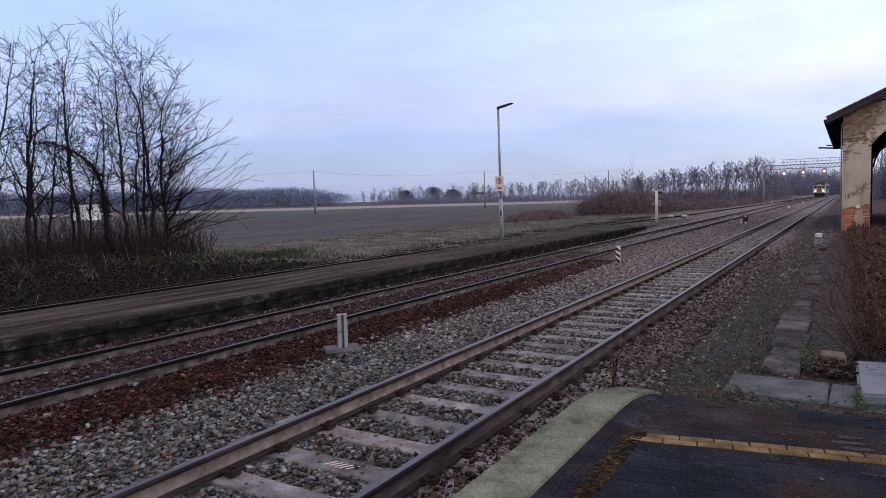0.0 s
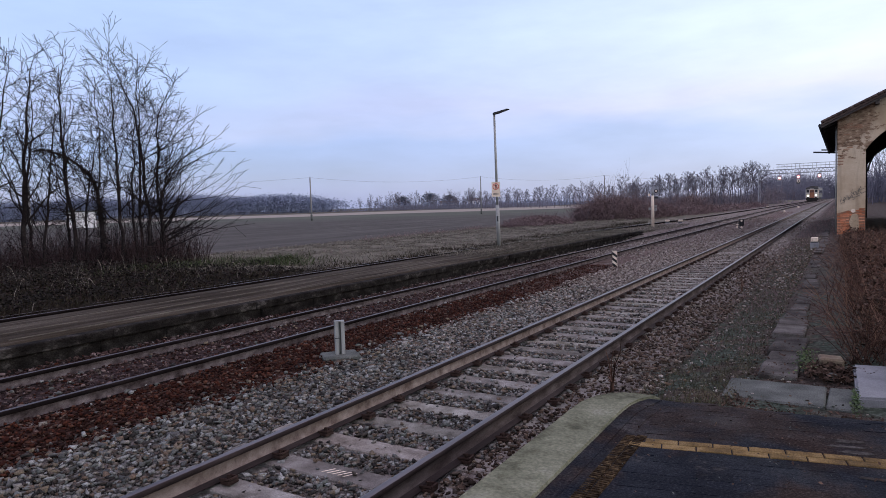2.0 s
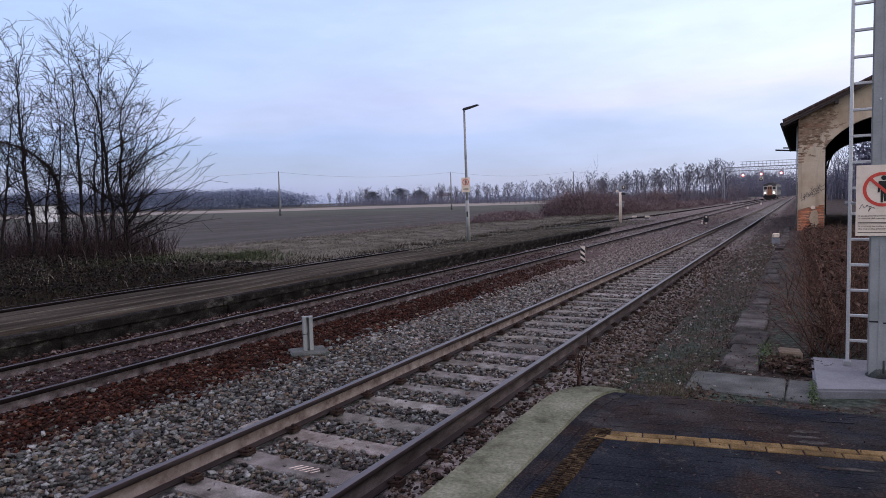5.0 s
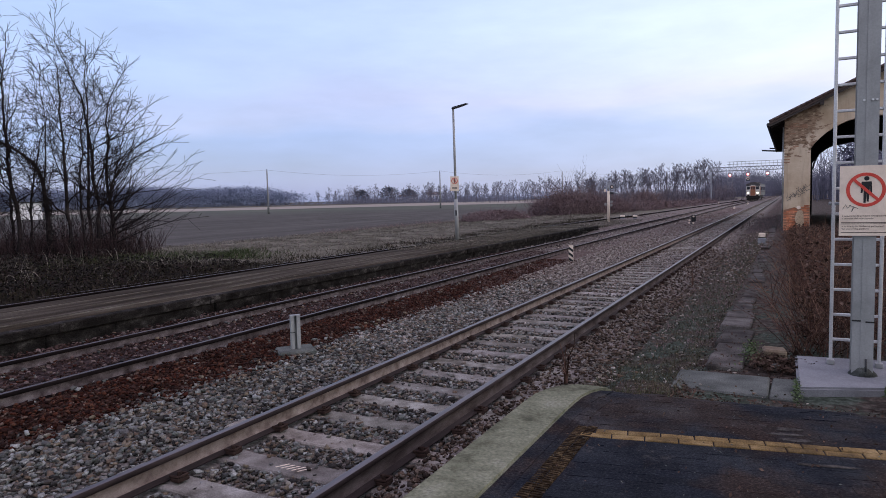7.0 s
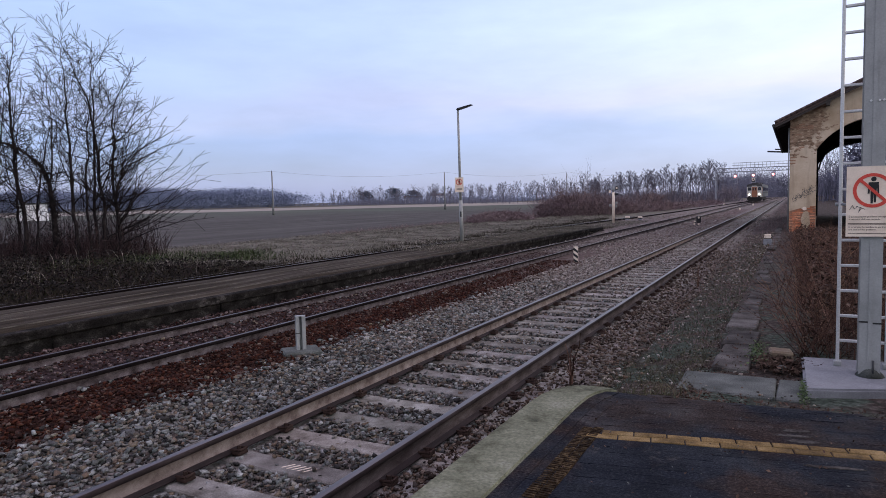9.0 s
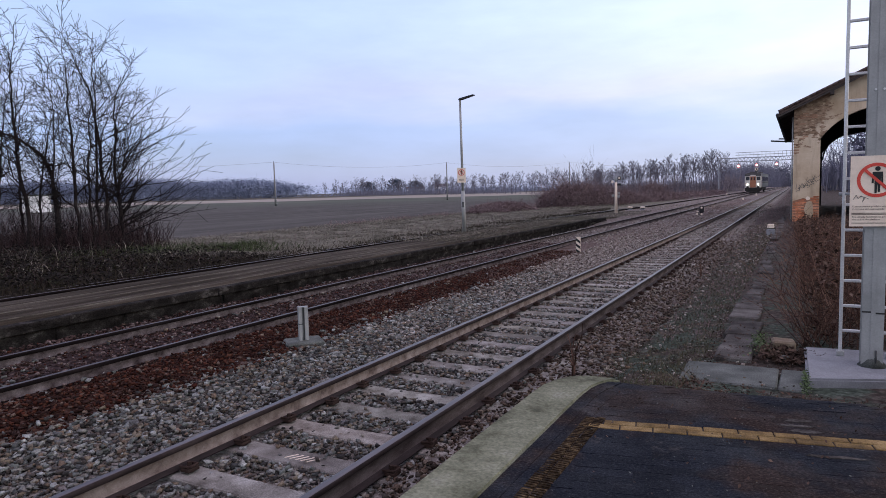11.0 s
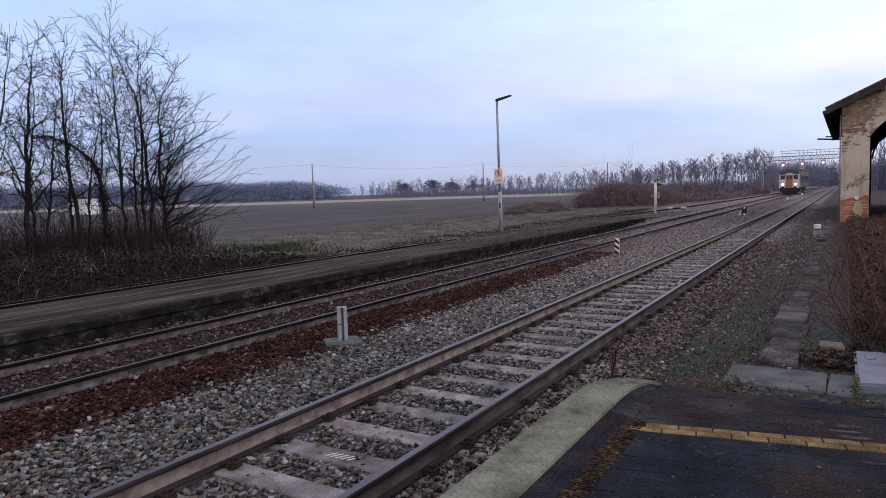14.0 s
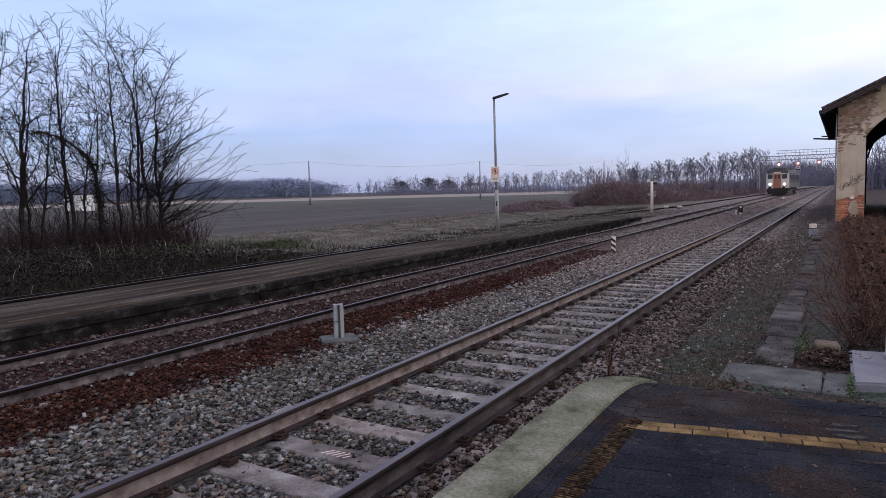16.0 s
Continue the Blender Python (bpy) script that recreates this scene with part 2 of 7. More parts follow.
M_KERB = material("mossy_kerb_concrete", [(0.036, 0.038, 0.026), (0.140, 0.146, 0.100), (0.215, 0.222, 0.160), (0.275, 0.278, 0.222)], 2.6, 15, (0.9, 1), 0.6, 48, (0.62, 1.12), spec=0.08)
M_KERB_EDGE = material("grey_kerb_concrete", [(0.024, 0.021, 0.019), (0.078, 0.071, 0.066), (0.145, 0.136, 0.128)], 2.6, 12, (0.9, 1), 0.5, 70, (0.65, 1.25), objrand=0.3, spec=0.08)
M_YELLOW = material("worn_yellow_paver", [(0.040, 0.030, 0.020), (0.175, 0.116, 0.050), (0.30, 0.215, 0.108)], 5, 12, (0.85, 1), 0.3, 120, (0.55, 1.2), objrand=0.22, spec=0.08)
M_TACT = material("tactile_paver", [(0.010, 0.007, 0.005), (0.036, 0.023, 0.013), (0.15, 0.105, 0.058)], 26, 7, (0.85, 0.98), 0.4, 120, (0.5, 1.25), objrand=0.35, spec=0.06)
M_PLATFORM2 = material("old_platform_surface", [(0.011, 0.0085, 0.006), (0.047, 0.038, 0.029), (0.118, 0.104, 0.088)], 0.9, 13, (0.85, 1), 0.4, 60, (0.5, 1.35), stretch=(4, 0.3, 1), spec=0.03)
# face and coping stones: near black with paler patches, darker than the surface
M_PLATFACE = material("dark_platform_wall", [(0.0055, 0.0048, 0.0046), (0.012, 0.0108, 0.0102), (0.026, 0.0235, 0.022), (0.095, 0.088, 0.083)], 3.0, 13, (0.9, 1), 0.8, 30, (0.45, 1.4), spec=0.03, stretch=(1, 1.3, 2.2))
M_SLAB = material("concrete_slab", [(0.045, 0.048, 0.044), (0.105, 0.113, 0.106), (0.165, 0.174, 0.164)], 3, 13, (0.9, 1), 0.4, 90, (0.6, 1.2), spec=0.08)
M_PAD = material("pale_concrete_pad", [(0.155, 0.162, 0.178), (0.215, 0.222, 0.24), (0.265, 0.272, 0.288)], 3, 9, (0.85, 1), 0.3, 90, (0.8, 1.1), spec=0.1)
M_GALV = material("galvanised_steel", [(0.22, 0.226, 0.224), (0.28, 0.286, 0.284), (0.33, 0.336, 0.332)], 4, 6, (0.45, 0.65), 0.03, 60, (0.92, 1.06), metal=0.2, spec=0.35)
M_ALU = material("ladder_aluminium", [(0.50, 0.50, 0.51), (0.60, 0.60, 0.61)], 6, 3, (0.35, 0.5), 0.03, 60, metal=0.5, spec=0.5)
M_WHITE = material("white_sign_paint", [(0.60, 0.49, 0.395), (0.73, 0.61, 0.50), (0.78, 0.665, 0.55)], 6, 6, (0.5, 0.7), 0.05, 60, (0.95, 1.03))
M_RED = material("red_sign_paint", [(0.50, 0.05, 0.035), (0.60, 0.07, 0.05)], 8, 4, (0.45, 0.6), 0.03, 50)
M_BLACK = material("black_paint", [(0.010, 0.010, 0.011), (0.018, 0.018, 0.02)], 8, 4, (0.45, 0.6), 0.03, 50)
M_PLASTER = material("stained_plaster", [(0.27, 0.195, 0.125), (0.47, 0.36, 0.25), (0.58, 0.46, 0.34)], 0.9, 11, (0.9, 1), 0.4, 22, (0.8, 1.1), spec=0.1)
M_BRICK = material("bare_brick", [(0.30, 0.10, 0.052), (0.48, 0.165, 0.08), (0.50, 0.26, 0.165)], 2.5, 7, (0.85, 1), 0.5, 40, (0.75, 1.2), objrand=0.3)
M_BRICK_PALE = material("weathered_brick", [(0.19, 0.098, 0.062), (0.31, 0.175, 0.112), (0.41, 0.30, 0.22)], 2.5, 7, (0.85, 1), 0.5, 40, (0.75, 1.2), objrand=0.35)
M_ROOF = material("dark_clay_tile", [(0.045, 0.030, 0.026), (0.075, 0.050, 0.044), (0.11, 0.08, 0.07)], 2, 8, (0.8, 0.95), 0.5, 20, (0.8, 1.2), island=0.2)
# rear gable and long walls of the shed, much darker than its front
M_INSIDE = material("dark_interior", [(0.035, 0.033, 0.032), (0.06, 0.056, 0.053)], 2, 6, (0.85, 1), 0.3, 20)
M_DARKWOOD = material("dark_timber", [(0.035, 0.029, 0.027), (0.068, 0.056, 0.051)], 4, 6, (0.8, 0.95), 0.3, 40)
M_DARKMETAL = material("dark_painted_metal", [(0.030, 0.032, 0.036), (0.055, 0.057, 0.06)], 6, 5, (0.5, 0.7), 0.1, 40, metal=0.2)
M_GANTRY = material("grey_gantry_steel", [(0.26, 0.27, 0.31), (0.34, 0.35, 0.39)], 3, 4, (0.55, 0.7), 0.05, 30, metal=0.2)
M_BARK = material("dark_bark", [(0.010, 0.0085, 0.0092), (0.020, 0.0165, 0.017), (0.040, 0.033, 0.032)], 6, 6, (0.85, 1), 0.3, 40, (0.8, 1.2), island=0.25, spec=0.06)
# bark with the distance haze mixed into its colour
M_BARK_FAR = material("hazed_bark", [(0.10, 0.096, 0.125), (0.17, 0.162, 0.195)], 2, 4, (0.9, 1), 0, 10, island=0.2, spec=0.0)
M_STEM_RED = material("reddish_dry_stem", [(0.030, 0.016, 0.013), (0.080, 0.044, 0.034), (0.175, 0.112, 0.085)], 5, 5, (0.9, 1), 0, 30, island=0.7, spec=0.08)
M_STEM_TAN = material("tan_dry_stem", [(0.10, 0.056, 0.034), (0.19, 0.112, 0.07)], 5, 5, (0.85, 1), 0, 30, island=0.5)
M_BRAMBLE = material("bramble_stem", [(0.125, 0.088, 0.092), (0.20, 0.145, 0.146), (0.265, 0.20, 0.195)], 3, 5, (0.9, 1), 0, 30, island=0.45, spec=0.05)
M_GRASS = material("winter_grass", [(0.066, 0.064, 0.049), (0.132, 0.123, 0.099), (0.22, 0.20, 0.168)], 0.45, 10, (0.9, 1), 0, 30, (0.7, 1.25), island=0.5, spec=0.05)
M_YARD_GRASS = material("mossy_short_grass", [(0.030, 0.033, 0.018), (0.065, 0.063, 0.038), (0.12, 0.105, 0.072)], 1.5, 6, (0.9, 1), 0, 30, (0.8, 1.2), island=0.45, spec=0.05)
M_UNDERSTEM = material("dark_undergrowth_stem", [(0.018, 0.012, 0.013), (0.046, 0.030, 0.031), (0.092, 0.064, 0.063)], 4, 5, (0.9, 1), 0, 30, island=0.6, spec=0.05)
M_BRAMBLE_MASS = material("bramble_twig_mass", [(0.098, 0.068, 0.073), (0.165, 0.121, 0.126), (0.24, 0.186, 0.19)], 0.5, 8, (0.95, 1), 0, 30, (0.8, 1.2), island=0.3, spec=0.03)
M_DARKLEAF = material("dark_leaf", [(0.007, 0.0068, 0.0068), (0.019, 0.017, 0.016), (0.042, 0.037, 0.033)], 2, 5, (0.8, 0.95), 0, 30, island=0.65, spec=0.04)
M_GRASS_DARK = material("dark_grass", [(0.016, 0.015, 0.010), (0.032, 0.027, 0.019), (0.058, 0.048, 0.034)], 0.6, 8, (0.9, 1), 0, 30, (0.8, 1.2), island=0.5, spec=0.05)
M_GRASS_DRY = material("dry_grass", [(0.13, 0.117, 0.098), (0.20, 0.18, 0.155), (0.27, 0.243, 0.21)], 0.8, 7, (0.9, 1), 0, 30, (0.8, 1.2), island=0.4, spec=0.05)
M_LEAF = material("ivy_leaf", [(0.03, 0.05, 0.018), (0.06, 0.095, 0.035), (0.10, 0.14, 0.05)], 6, 5, (0.5, 0.75), 0, 30, island=0.35)
M_MOSSGREEN = material("dull_green_grass", [(0.022, 0.030, 0.014), (0.042, 0.056, 0.026), (0.075, 0.088, 0.045)], 3, 6, (0.85, 1), 0, 30, island=0.5, spec=0.05)
M_DEADLEAF = material("dead_leaf", [(0.026, 0.016, 0.0125), (0.062, 0.040, 0.031), (0.13, 0.094, 0.074)], 6, 5, (0.8, 0.95), 0, 30, island=0.7, spec=0.08)
# distant growth: haze is painted into these four base colours, pale and bluish
M_WOODS = material("hazed_winter_woods", [(0.17, 0.205, 0.305), (0.195, 0.23, 0.33), (0.22, 0.255, 0.355)], 0.05, 9, (0.95, 1), 0, 0.4, (0.93, 1.06), island=0.04, spec=0.0)
M_SCRUB_FAR = material("hazed_scrub_twigs", [(0.145, 0.125, 0.15), (0.20, 0.178, 0.205)], 0.2, 7, (0.95, 1), 0, 1.5, (0.85, 1.15), island=0.25, spec=0.0)
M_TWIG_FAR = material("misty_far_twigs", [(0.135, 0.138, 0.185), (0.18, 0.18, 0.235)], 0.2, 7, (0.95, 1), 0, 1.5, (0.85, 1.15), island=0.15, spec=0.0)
M_EVERGREEN = material("hazed_evergreen", [(0.055, 0.07, 0.10), (0.075, 0.095, 0.13)], 0.2, 6, (0.95, 1), 0, 1, island=0.1, spec=0.0)
M_WHITEWASH = material("whitewashed_wall", [(0.64, 0.64, 0.66), (0.80, 0.80, 0.82)], 0.7, 7, (0.85, 1), 0.1, 10)
M_REDTILE = material("far_roof_tile", [(0.12, 0.085, 0.085), (0.17, 0.12, 0.115)], 0.7, 6, (0.85, 1), 0, 10)
M_POLE = material("weathered_pole", [(0.17, 0.17, 0.175), (0.26, 0.26, 0.265)], 2, 6, (0.85, 1), 0.1, 20)
M_CREAM = material("cream_train_paint", [(0.46, 0.42, 0.37), (0.62, 0.575, 0.52)], 1.5, 7, (0.5, 0.7), 0.05, 20, (0.85, 1.05))
M_BROWN = material("brown_train_paint", [(0.25, 0.10, 0.055), (0.34, 0.145, 0.08)], 1.5, 7, (0.4, 0.6), 0.05, 20, (0.9, 1.05))
M_TRAINSIDE = material("grey_green_train_paint", [(0.085, 0.095, 0.10), (0.13, 0.142, 0.148)], 1.5, 7, (0.5, 0.7), 0.05, 20, (0.85, 1.05))
M_TRAINROOF = material("sooty_roof_paint", [(0.045, 0.043, 0.045), (0.09, 0.085, 0.085)], 1.5, 7, (0.6, 0.8), 0.05, 20)
M_UNDER = material("grimy_underframe", [(0.015, 0.014, 0.014), (0.035, 0.032, 0.03)], 3, 6, (0.7, 0.9), 0.1, 20)
M_GLASS_DARK = material("dark_window_glass", [(0.012, 0.014, 0.018), (0.02, 0.022, 0.028)], 1, 2, (0.06, 0.12), 0, 10, spec=0.6)
M_HEADLAMP = glow("lit_headlamp", (1.0, 0.86, 0.62), 26.0)
M_SIGRED = glow("lit_red_signal", (1.0, 0.22, 0.22), 3.0)
M_SIGWHITE = glow("lit_signal_core", (1.0, 0.62, 0.58), 8.0)


def facade_material():
    """Ochre plaster with grime runs and shapes of lost render where tan masonry shows."""
    m = bpy.data.materials.new("flaking_plaster")
    m.use_nodes = True
    t = m.node_tree
    b = t.nodes["Principled BSDF"]
    b.inputs["Roughness"].default_value = 0.95
    b.inputs["Specular IOR Level"].default_value = 0.08
    geo = t.nodes.new("ShaderNodeNewGeometry")

    def tex(scale, detail, stretch=(1, 1, 1)):
        mp = t.nodes.new("ShaderNodeMapping")
        mp.inputs["Scale"].default_value = stretch
        t.links.new(geo.outputs["Position"], mp.inputs[0])
        n = t.nodes.new("ShaderNodeTexNoise")
        n.inputs["Scale"].default_value, n.inputs["Detail"].default_value, n.inputs["Roughness"].default_value = scale, detail, 0.6
        t.links.new(mp.outputs[0], n.inputs["Vector"])
        return n.outputs["Fac"]

    def ramp(sock, stops):
        r = t.nodes.new("ShaderNodeValToRGB")
        ramp_set(r, stops)
        t.links.new(sock, r.inputs[0])
        return r.outputs[0]

    def mix(fac, a, c):
        mx = t.nodes.new("ShaderNodeMix")
        mx.data_type = "RGBA"
        t.links.new(fac, mx.inputs[0])
        t.links.new(a, mx.inputs[6])
        t.links.new(c, mx.inputs[7])
        return mx.outputs[2]

    base = ramp(tex(0.8, 10), [(0.3, (0.36, 0.265, 0.175)), (0.5, (0.50, 0.39, 0.28)), (0.7, (0.60, 0.49, 0.37))])
    bare = ramp(tex(5, 8, (1, 1, 2.5)), [(0.35, (0.12, 0.075, 0.05)), (0.5, (0.25, 0.165, 0.11)), (0.65, (0.36, 0.26, 0.185))])
    grime = ramp(tex(1.3, 8, (3, 3, 0.5)), [(0.3, (0.10, 0.08, 0.06)), (0.6, (0.22, 0.165, 0.115))])
    sep = t.nodes.new("ShaderNodeSeparateXYZ")
    t.links.new(geo.outputs["Position"], sep.inputs[0])

    def within(sock, lo, hi):
        r = t.nodes.new("ShaderNodeMapRange")
        r.inputs["From Min"].default_value, r.inputs["From Max"].default_value = lo, hi
        t.links.new(sock, r.inputs["Value"])
        return r.outputs[0]

    def times(a, c):
        k = t.nodes.new("ShaderNodeMath")
        k.operation = "MULTIPLY"
        t.links.new(a, k.inputs[0])
        t.links.new(c, k.inputs[1])
        return k.outputs[0]

    # render has come away high on the pier and along the slope of the roof
    region = times(within(sep.outputs["Z"], 3.0, 4.6), within(sep.outputs["X"], 1.9, 0.7))
    k2 = t.nodes.new("ShaderNodeMath")
    k2.operation = "MULTIPLY_ADD"
    k2.inputs[1].default_value = 0.30
    t.links.new(region, k2.inputs[0])
    t.links.new(tex(2.4, 9, (1, 1, 1.8)), k2.inputs[2])
    col = mix(ramp(k2.outputs[0], [(0.66, (0, 0, 0)), (0.71, (1, 1, 1))]), base, bare)
    col = mix(ramp(tex(1.0, 7, (2.5, 2.5, 0.35)), [(0.55, (0, 0, 0)), (0.75, (0.6, 0.6, 0.6))]), col, grime)
    t.links.new(col, b.inputs["Base Color"])
    bp = t.nodes.new("ShaderNodeBump")
    bp.inputs["Strength"].default_value, bp.inputs["Distance"].default_value = 0.6, 0.03
    t.links.new(tex(6, 9), bp.inputs["Height"])
    t.links.new(bp.outputs[0], b.inputs["Normal"])
    return m


M_FACADE = facade_material()


def paver_material():
    """Worn pavers: blue-black and brown patches, gritty pale scuffs, each paver a little different."""
    m = bpy.data.materials.new("dark_paver")
    m.use_nodes = True
    t = m.node_tree
    b = t.nodes["Principled BSDF"]
    b.inputs["Specular IOR Level"].default_value = 0.07
    geo = t.nodes.new("ShaderNodeNewGeometry")

    def tex(scale, detail, rough=0.62):
        n = t.nodes.new("ShaderNodeTexNoise")
        n.inputs["Scale"].default_value, n.inputs["Detail"].default_value, n.inputs["Roughness"].default_value = scale, detail, rough
        t.links.new(geo.outputs["Position"], n.inputs["Vector"])
        return n.outputs["Fac"]

    def ramp(sock, stops):
        r = t.nodes.new("ShaderNodeValToRGB")
        ramp_set(r, stops)
        t.links.new(sock, r.inputs[0])
        return r.outputs[0]

    def mix(fac, a, c):
        mx = t.nodes.new("ShaderNodeMix")
        mx.data_type = "RGBA"
        t.links.new(fac, mx.inputs[0])
        t.links.new(a, mx.inputs[6])
        t.links.new(c, mx.inputs[7])
        return mx.outputs[2]

    fine = tex(60, 6)
    blue = ramp(fine, [(0.32, (0.0022, 0.0030, 0.0058)), (0.52, (0.0078, 0.0098, 0.0155)), (0.72, (0.032, 0.034, 0.039))])
    brown = ramp(fine, [(0.32, (0.0070, 0.0042, 0.0037)), (0.52, (0.0215, 0.0138, 0.0118)), (0.72, (0.064, 0.047, 0.040))])
    dust = ramp(fine, [(0.3, (0.020, 0.019, 0.0185)), (0.7, (0.105, 0.098, 0.093))])
    col = mix(ramp(tex(1.3, 9), [(0.47, (0, 0, 0)), (0.61, (1, 1, 1))]), blue, brown)
    col = mix(ramp(tex(3.6, 14, 0.74), [(0.58, (0, 0, 0)), (0.72, (0.9, 0.9, 0.9))]), col, dust)
    col = mix(ramp(tex(75, 3), [(0.68, (0, 0, 0)), (0.74, (1, 1, 1))]), col, dust)
    rnd = t.nodes.new("ShaderNodeObjectInfo")
    mr = t.nodes.new("ShaderNodeMapRange")
    mr.inputs["To Min"].default_value, mr.inputs["To Max"].default_value = 0.82, 1.2
    t.links.new(rnd.outputs["Random"], mr.inputs["Value"])
    vm = t.nodes.new("ShaderNodeVectorMath")
    vm.operation = "SCALE"
    t.links.new(col, vm.inputs[0])
    t.links.new(mr.outputs[0], vm.inputs["Scale"])
    t.links.new(vm.outputs[0], b.inputs["Base Color"])
    t.links.new(ramp(tex(2.2, 8), [(0.35, (0.55, 0.55, 0.55)), (0.65, (0.95, 0.95, 0.95))]), b.inputs["Roughness"])
    bp = t.nodes.new("ShaderNodeBump")
    bp.inputs["Strength"].default_value, bp.inputs["Distance"].default_value = 0.5, 0.008
    t.links.new(tex(85, 5), bp.inputs["Height"])
    t.links.new(bp.outputs[0], b.inputs["Normal"])
    return m


M_PAVER = paver_material()


# ---- mesh helpers ----
def part(name, bm, mat, parent=None, label=""):
    """Links a bmesh (freed), or a mesh, as one object, under a thing or part."""
    if isinstance(bm, bmesh.types.BMesh):
        me = bpy.data.meshes.new(name)
        bm.to_mesh(me)
        bm.free()
    else:
        me = bm
    if mat is not None and not me.materials:
        for one in (mat if isinstance(mat, (list, tuple)) else [mat]):
            me.materials.append(one)
    ob = new(name, me)
    if parent is not None:
        ob.parent = parent
    if label:
        tagged(ob, label)
    return ob


def empty(name, m, label, category, group="", kind=""):
    ob = new(name)
    ob.matrix_basis = m
    return tagged(ob, label, category, group, kind)


def box(bm, x0, x1, y0, y1, z0, z1, bevel=0.0, mat=0):
    vs = [bm.verts.new(p) for p in ((x0, y0, z0), (x1, y0, z0), (x1, y1, z0), (x0, y1, z0), (x0, y0, z1), (x1, y0, z1), (x1, y1, z1), (x0, y1, z1))]
    fs = [bm.faces.new([vs[i] for i in f]) for f in ((3, 2, 1, 0), (4, 5, 6, 7), (0, 1, 5, 4), (1, 2, 6, 5), (2, 3, 7, 6), (3, 0, 4, 7))]
    for f in fs:
        f.material_index = mat
    if bevel:
        es = {e for f in fs for e in f.edges}
        bmesh.ops.bevel(bm, geom=list(es), offset=bevel, segments=1, affect="EDGES", profile=0.5)
    return bm


def box_bm(*a, **k):
    return box(bmesh.new(), *a, **k)


def prism(bm, outline, axis, a, b, mat=0):
    """Extrudes a closed outline of 2D points along an axis ('x', 'y' or 'z') from a to b."""
    def at(p, q):
        return {"x": (q, p[0], p[1]), "y": (p[0], q, p[1]), "z": (p[0], p[1], q)}[axis]
    lo = [bm.verts.new(at(p, a)) for p in outline]
    hi = [bm.verts.new(at(p, b)) for p in outline]
    n = len(outline)
    fs = [bm.faces.new([lo[i], lo[(i + 1) % n], hi[(i + 1) % n], hi[i]]) for i in range(n)]
    fs += [bm.faces.new(lo[::-1]), bm.faces.new(hi)]
    for f in fs:
        f.material_index = mat
    bmesh.ops.recalc_face_normals(bm, faces=fs)
    return bm


def rod(bm, p, q, r, sides=8, r2=None, mat=0):
    """A capped round bar from p to q."""
    p, q = Vector(p), Vector(q)
    d = (q - p).normalized()
    u = d.orthogonal().normalized()
    v = d.cross(u)
    r2 = r if r2 is None else r2
    lo = [bm.verts.new(p + (u * math.cos(a) + v * math.sin(a)) * r) for a in (2 * math.pi * i / sides for i in range(sides))]
    hi = [bm.verts.new(q + (u * math.cos(a) + v * math.sin(a)) * r2) for a in (2 * math.pi * i / sides for i in range(sides))]
    fs = [bm.faces.new([lo[i], lo[(i + 1) % sides], hi[(i + 1) % sides], hi[i]]) for i in range(sides)]
    for f in fs:
        f.smooth = sides > 6
    fs += [bm.faces.new(lo[::-1]), bm.faces.new(hi)]
    for f in fs:
        f.material_index = mat
    return bm


def ring(bm, centre, r0, r1, depth, sides=32, mat=0):
    """A flat ring that faces -y, in the xz plane."""
    c = Vector(centre)
    loops = []
    for r, dy in ((r0, 0), (r1, 0), (r1, depth), (r0, depth)):
        loops.append([bm.verts.new(c + Vector((r * math.cos(a), dy, r * math.sin(a)))) for a in (2 * math.pi * i / sides for i in range(sides))])
    fs = []
    for k in range(4):
        a, b = loops[k], loops[(k + 1) % 4]
        fs += [bm.faces.new([a[i], a[(i + 1) % sides], b[(i + 1) % sides], b[i]]) for i in range(sides)]
    for f in fs:
        f.material_index = mat
    bmesh.ops.recalc_face_normals(bm, faces=fs)
    return bm


def mesh_np(name, verts, faces, mat, smooth=False):
    """A mesh of equal-sided faces from two arrays."""
    me = bpy.data.meshes.new(name)
    verts, faces = np.asarray(verts, np.float32), np.asarray(faces, np.int32)
    n, k = faces.shape
    me.vertices.add(len(verts))
    me.vertices.foreach_set("co", verts.ravel())
    me.loops.add(n * k)
    me.loops.foreach_set("vertex_index", faces.ravel())
    me.polygons.add(n)
    me.polygons.foreach_set("loop_start", np.arange(0, n * k, k, dtype=np.int32))
    me.polygons.foreach_set("loop_total", np.full(n, k, np.int32))
    if smooth:
        me.polygons.foreach_set("use_smooth", np.ones(n, bool))
    me.update(calc_edges=True)
    me.validate()
    me.materials.append(mat)
    return me


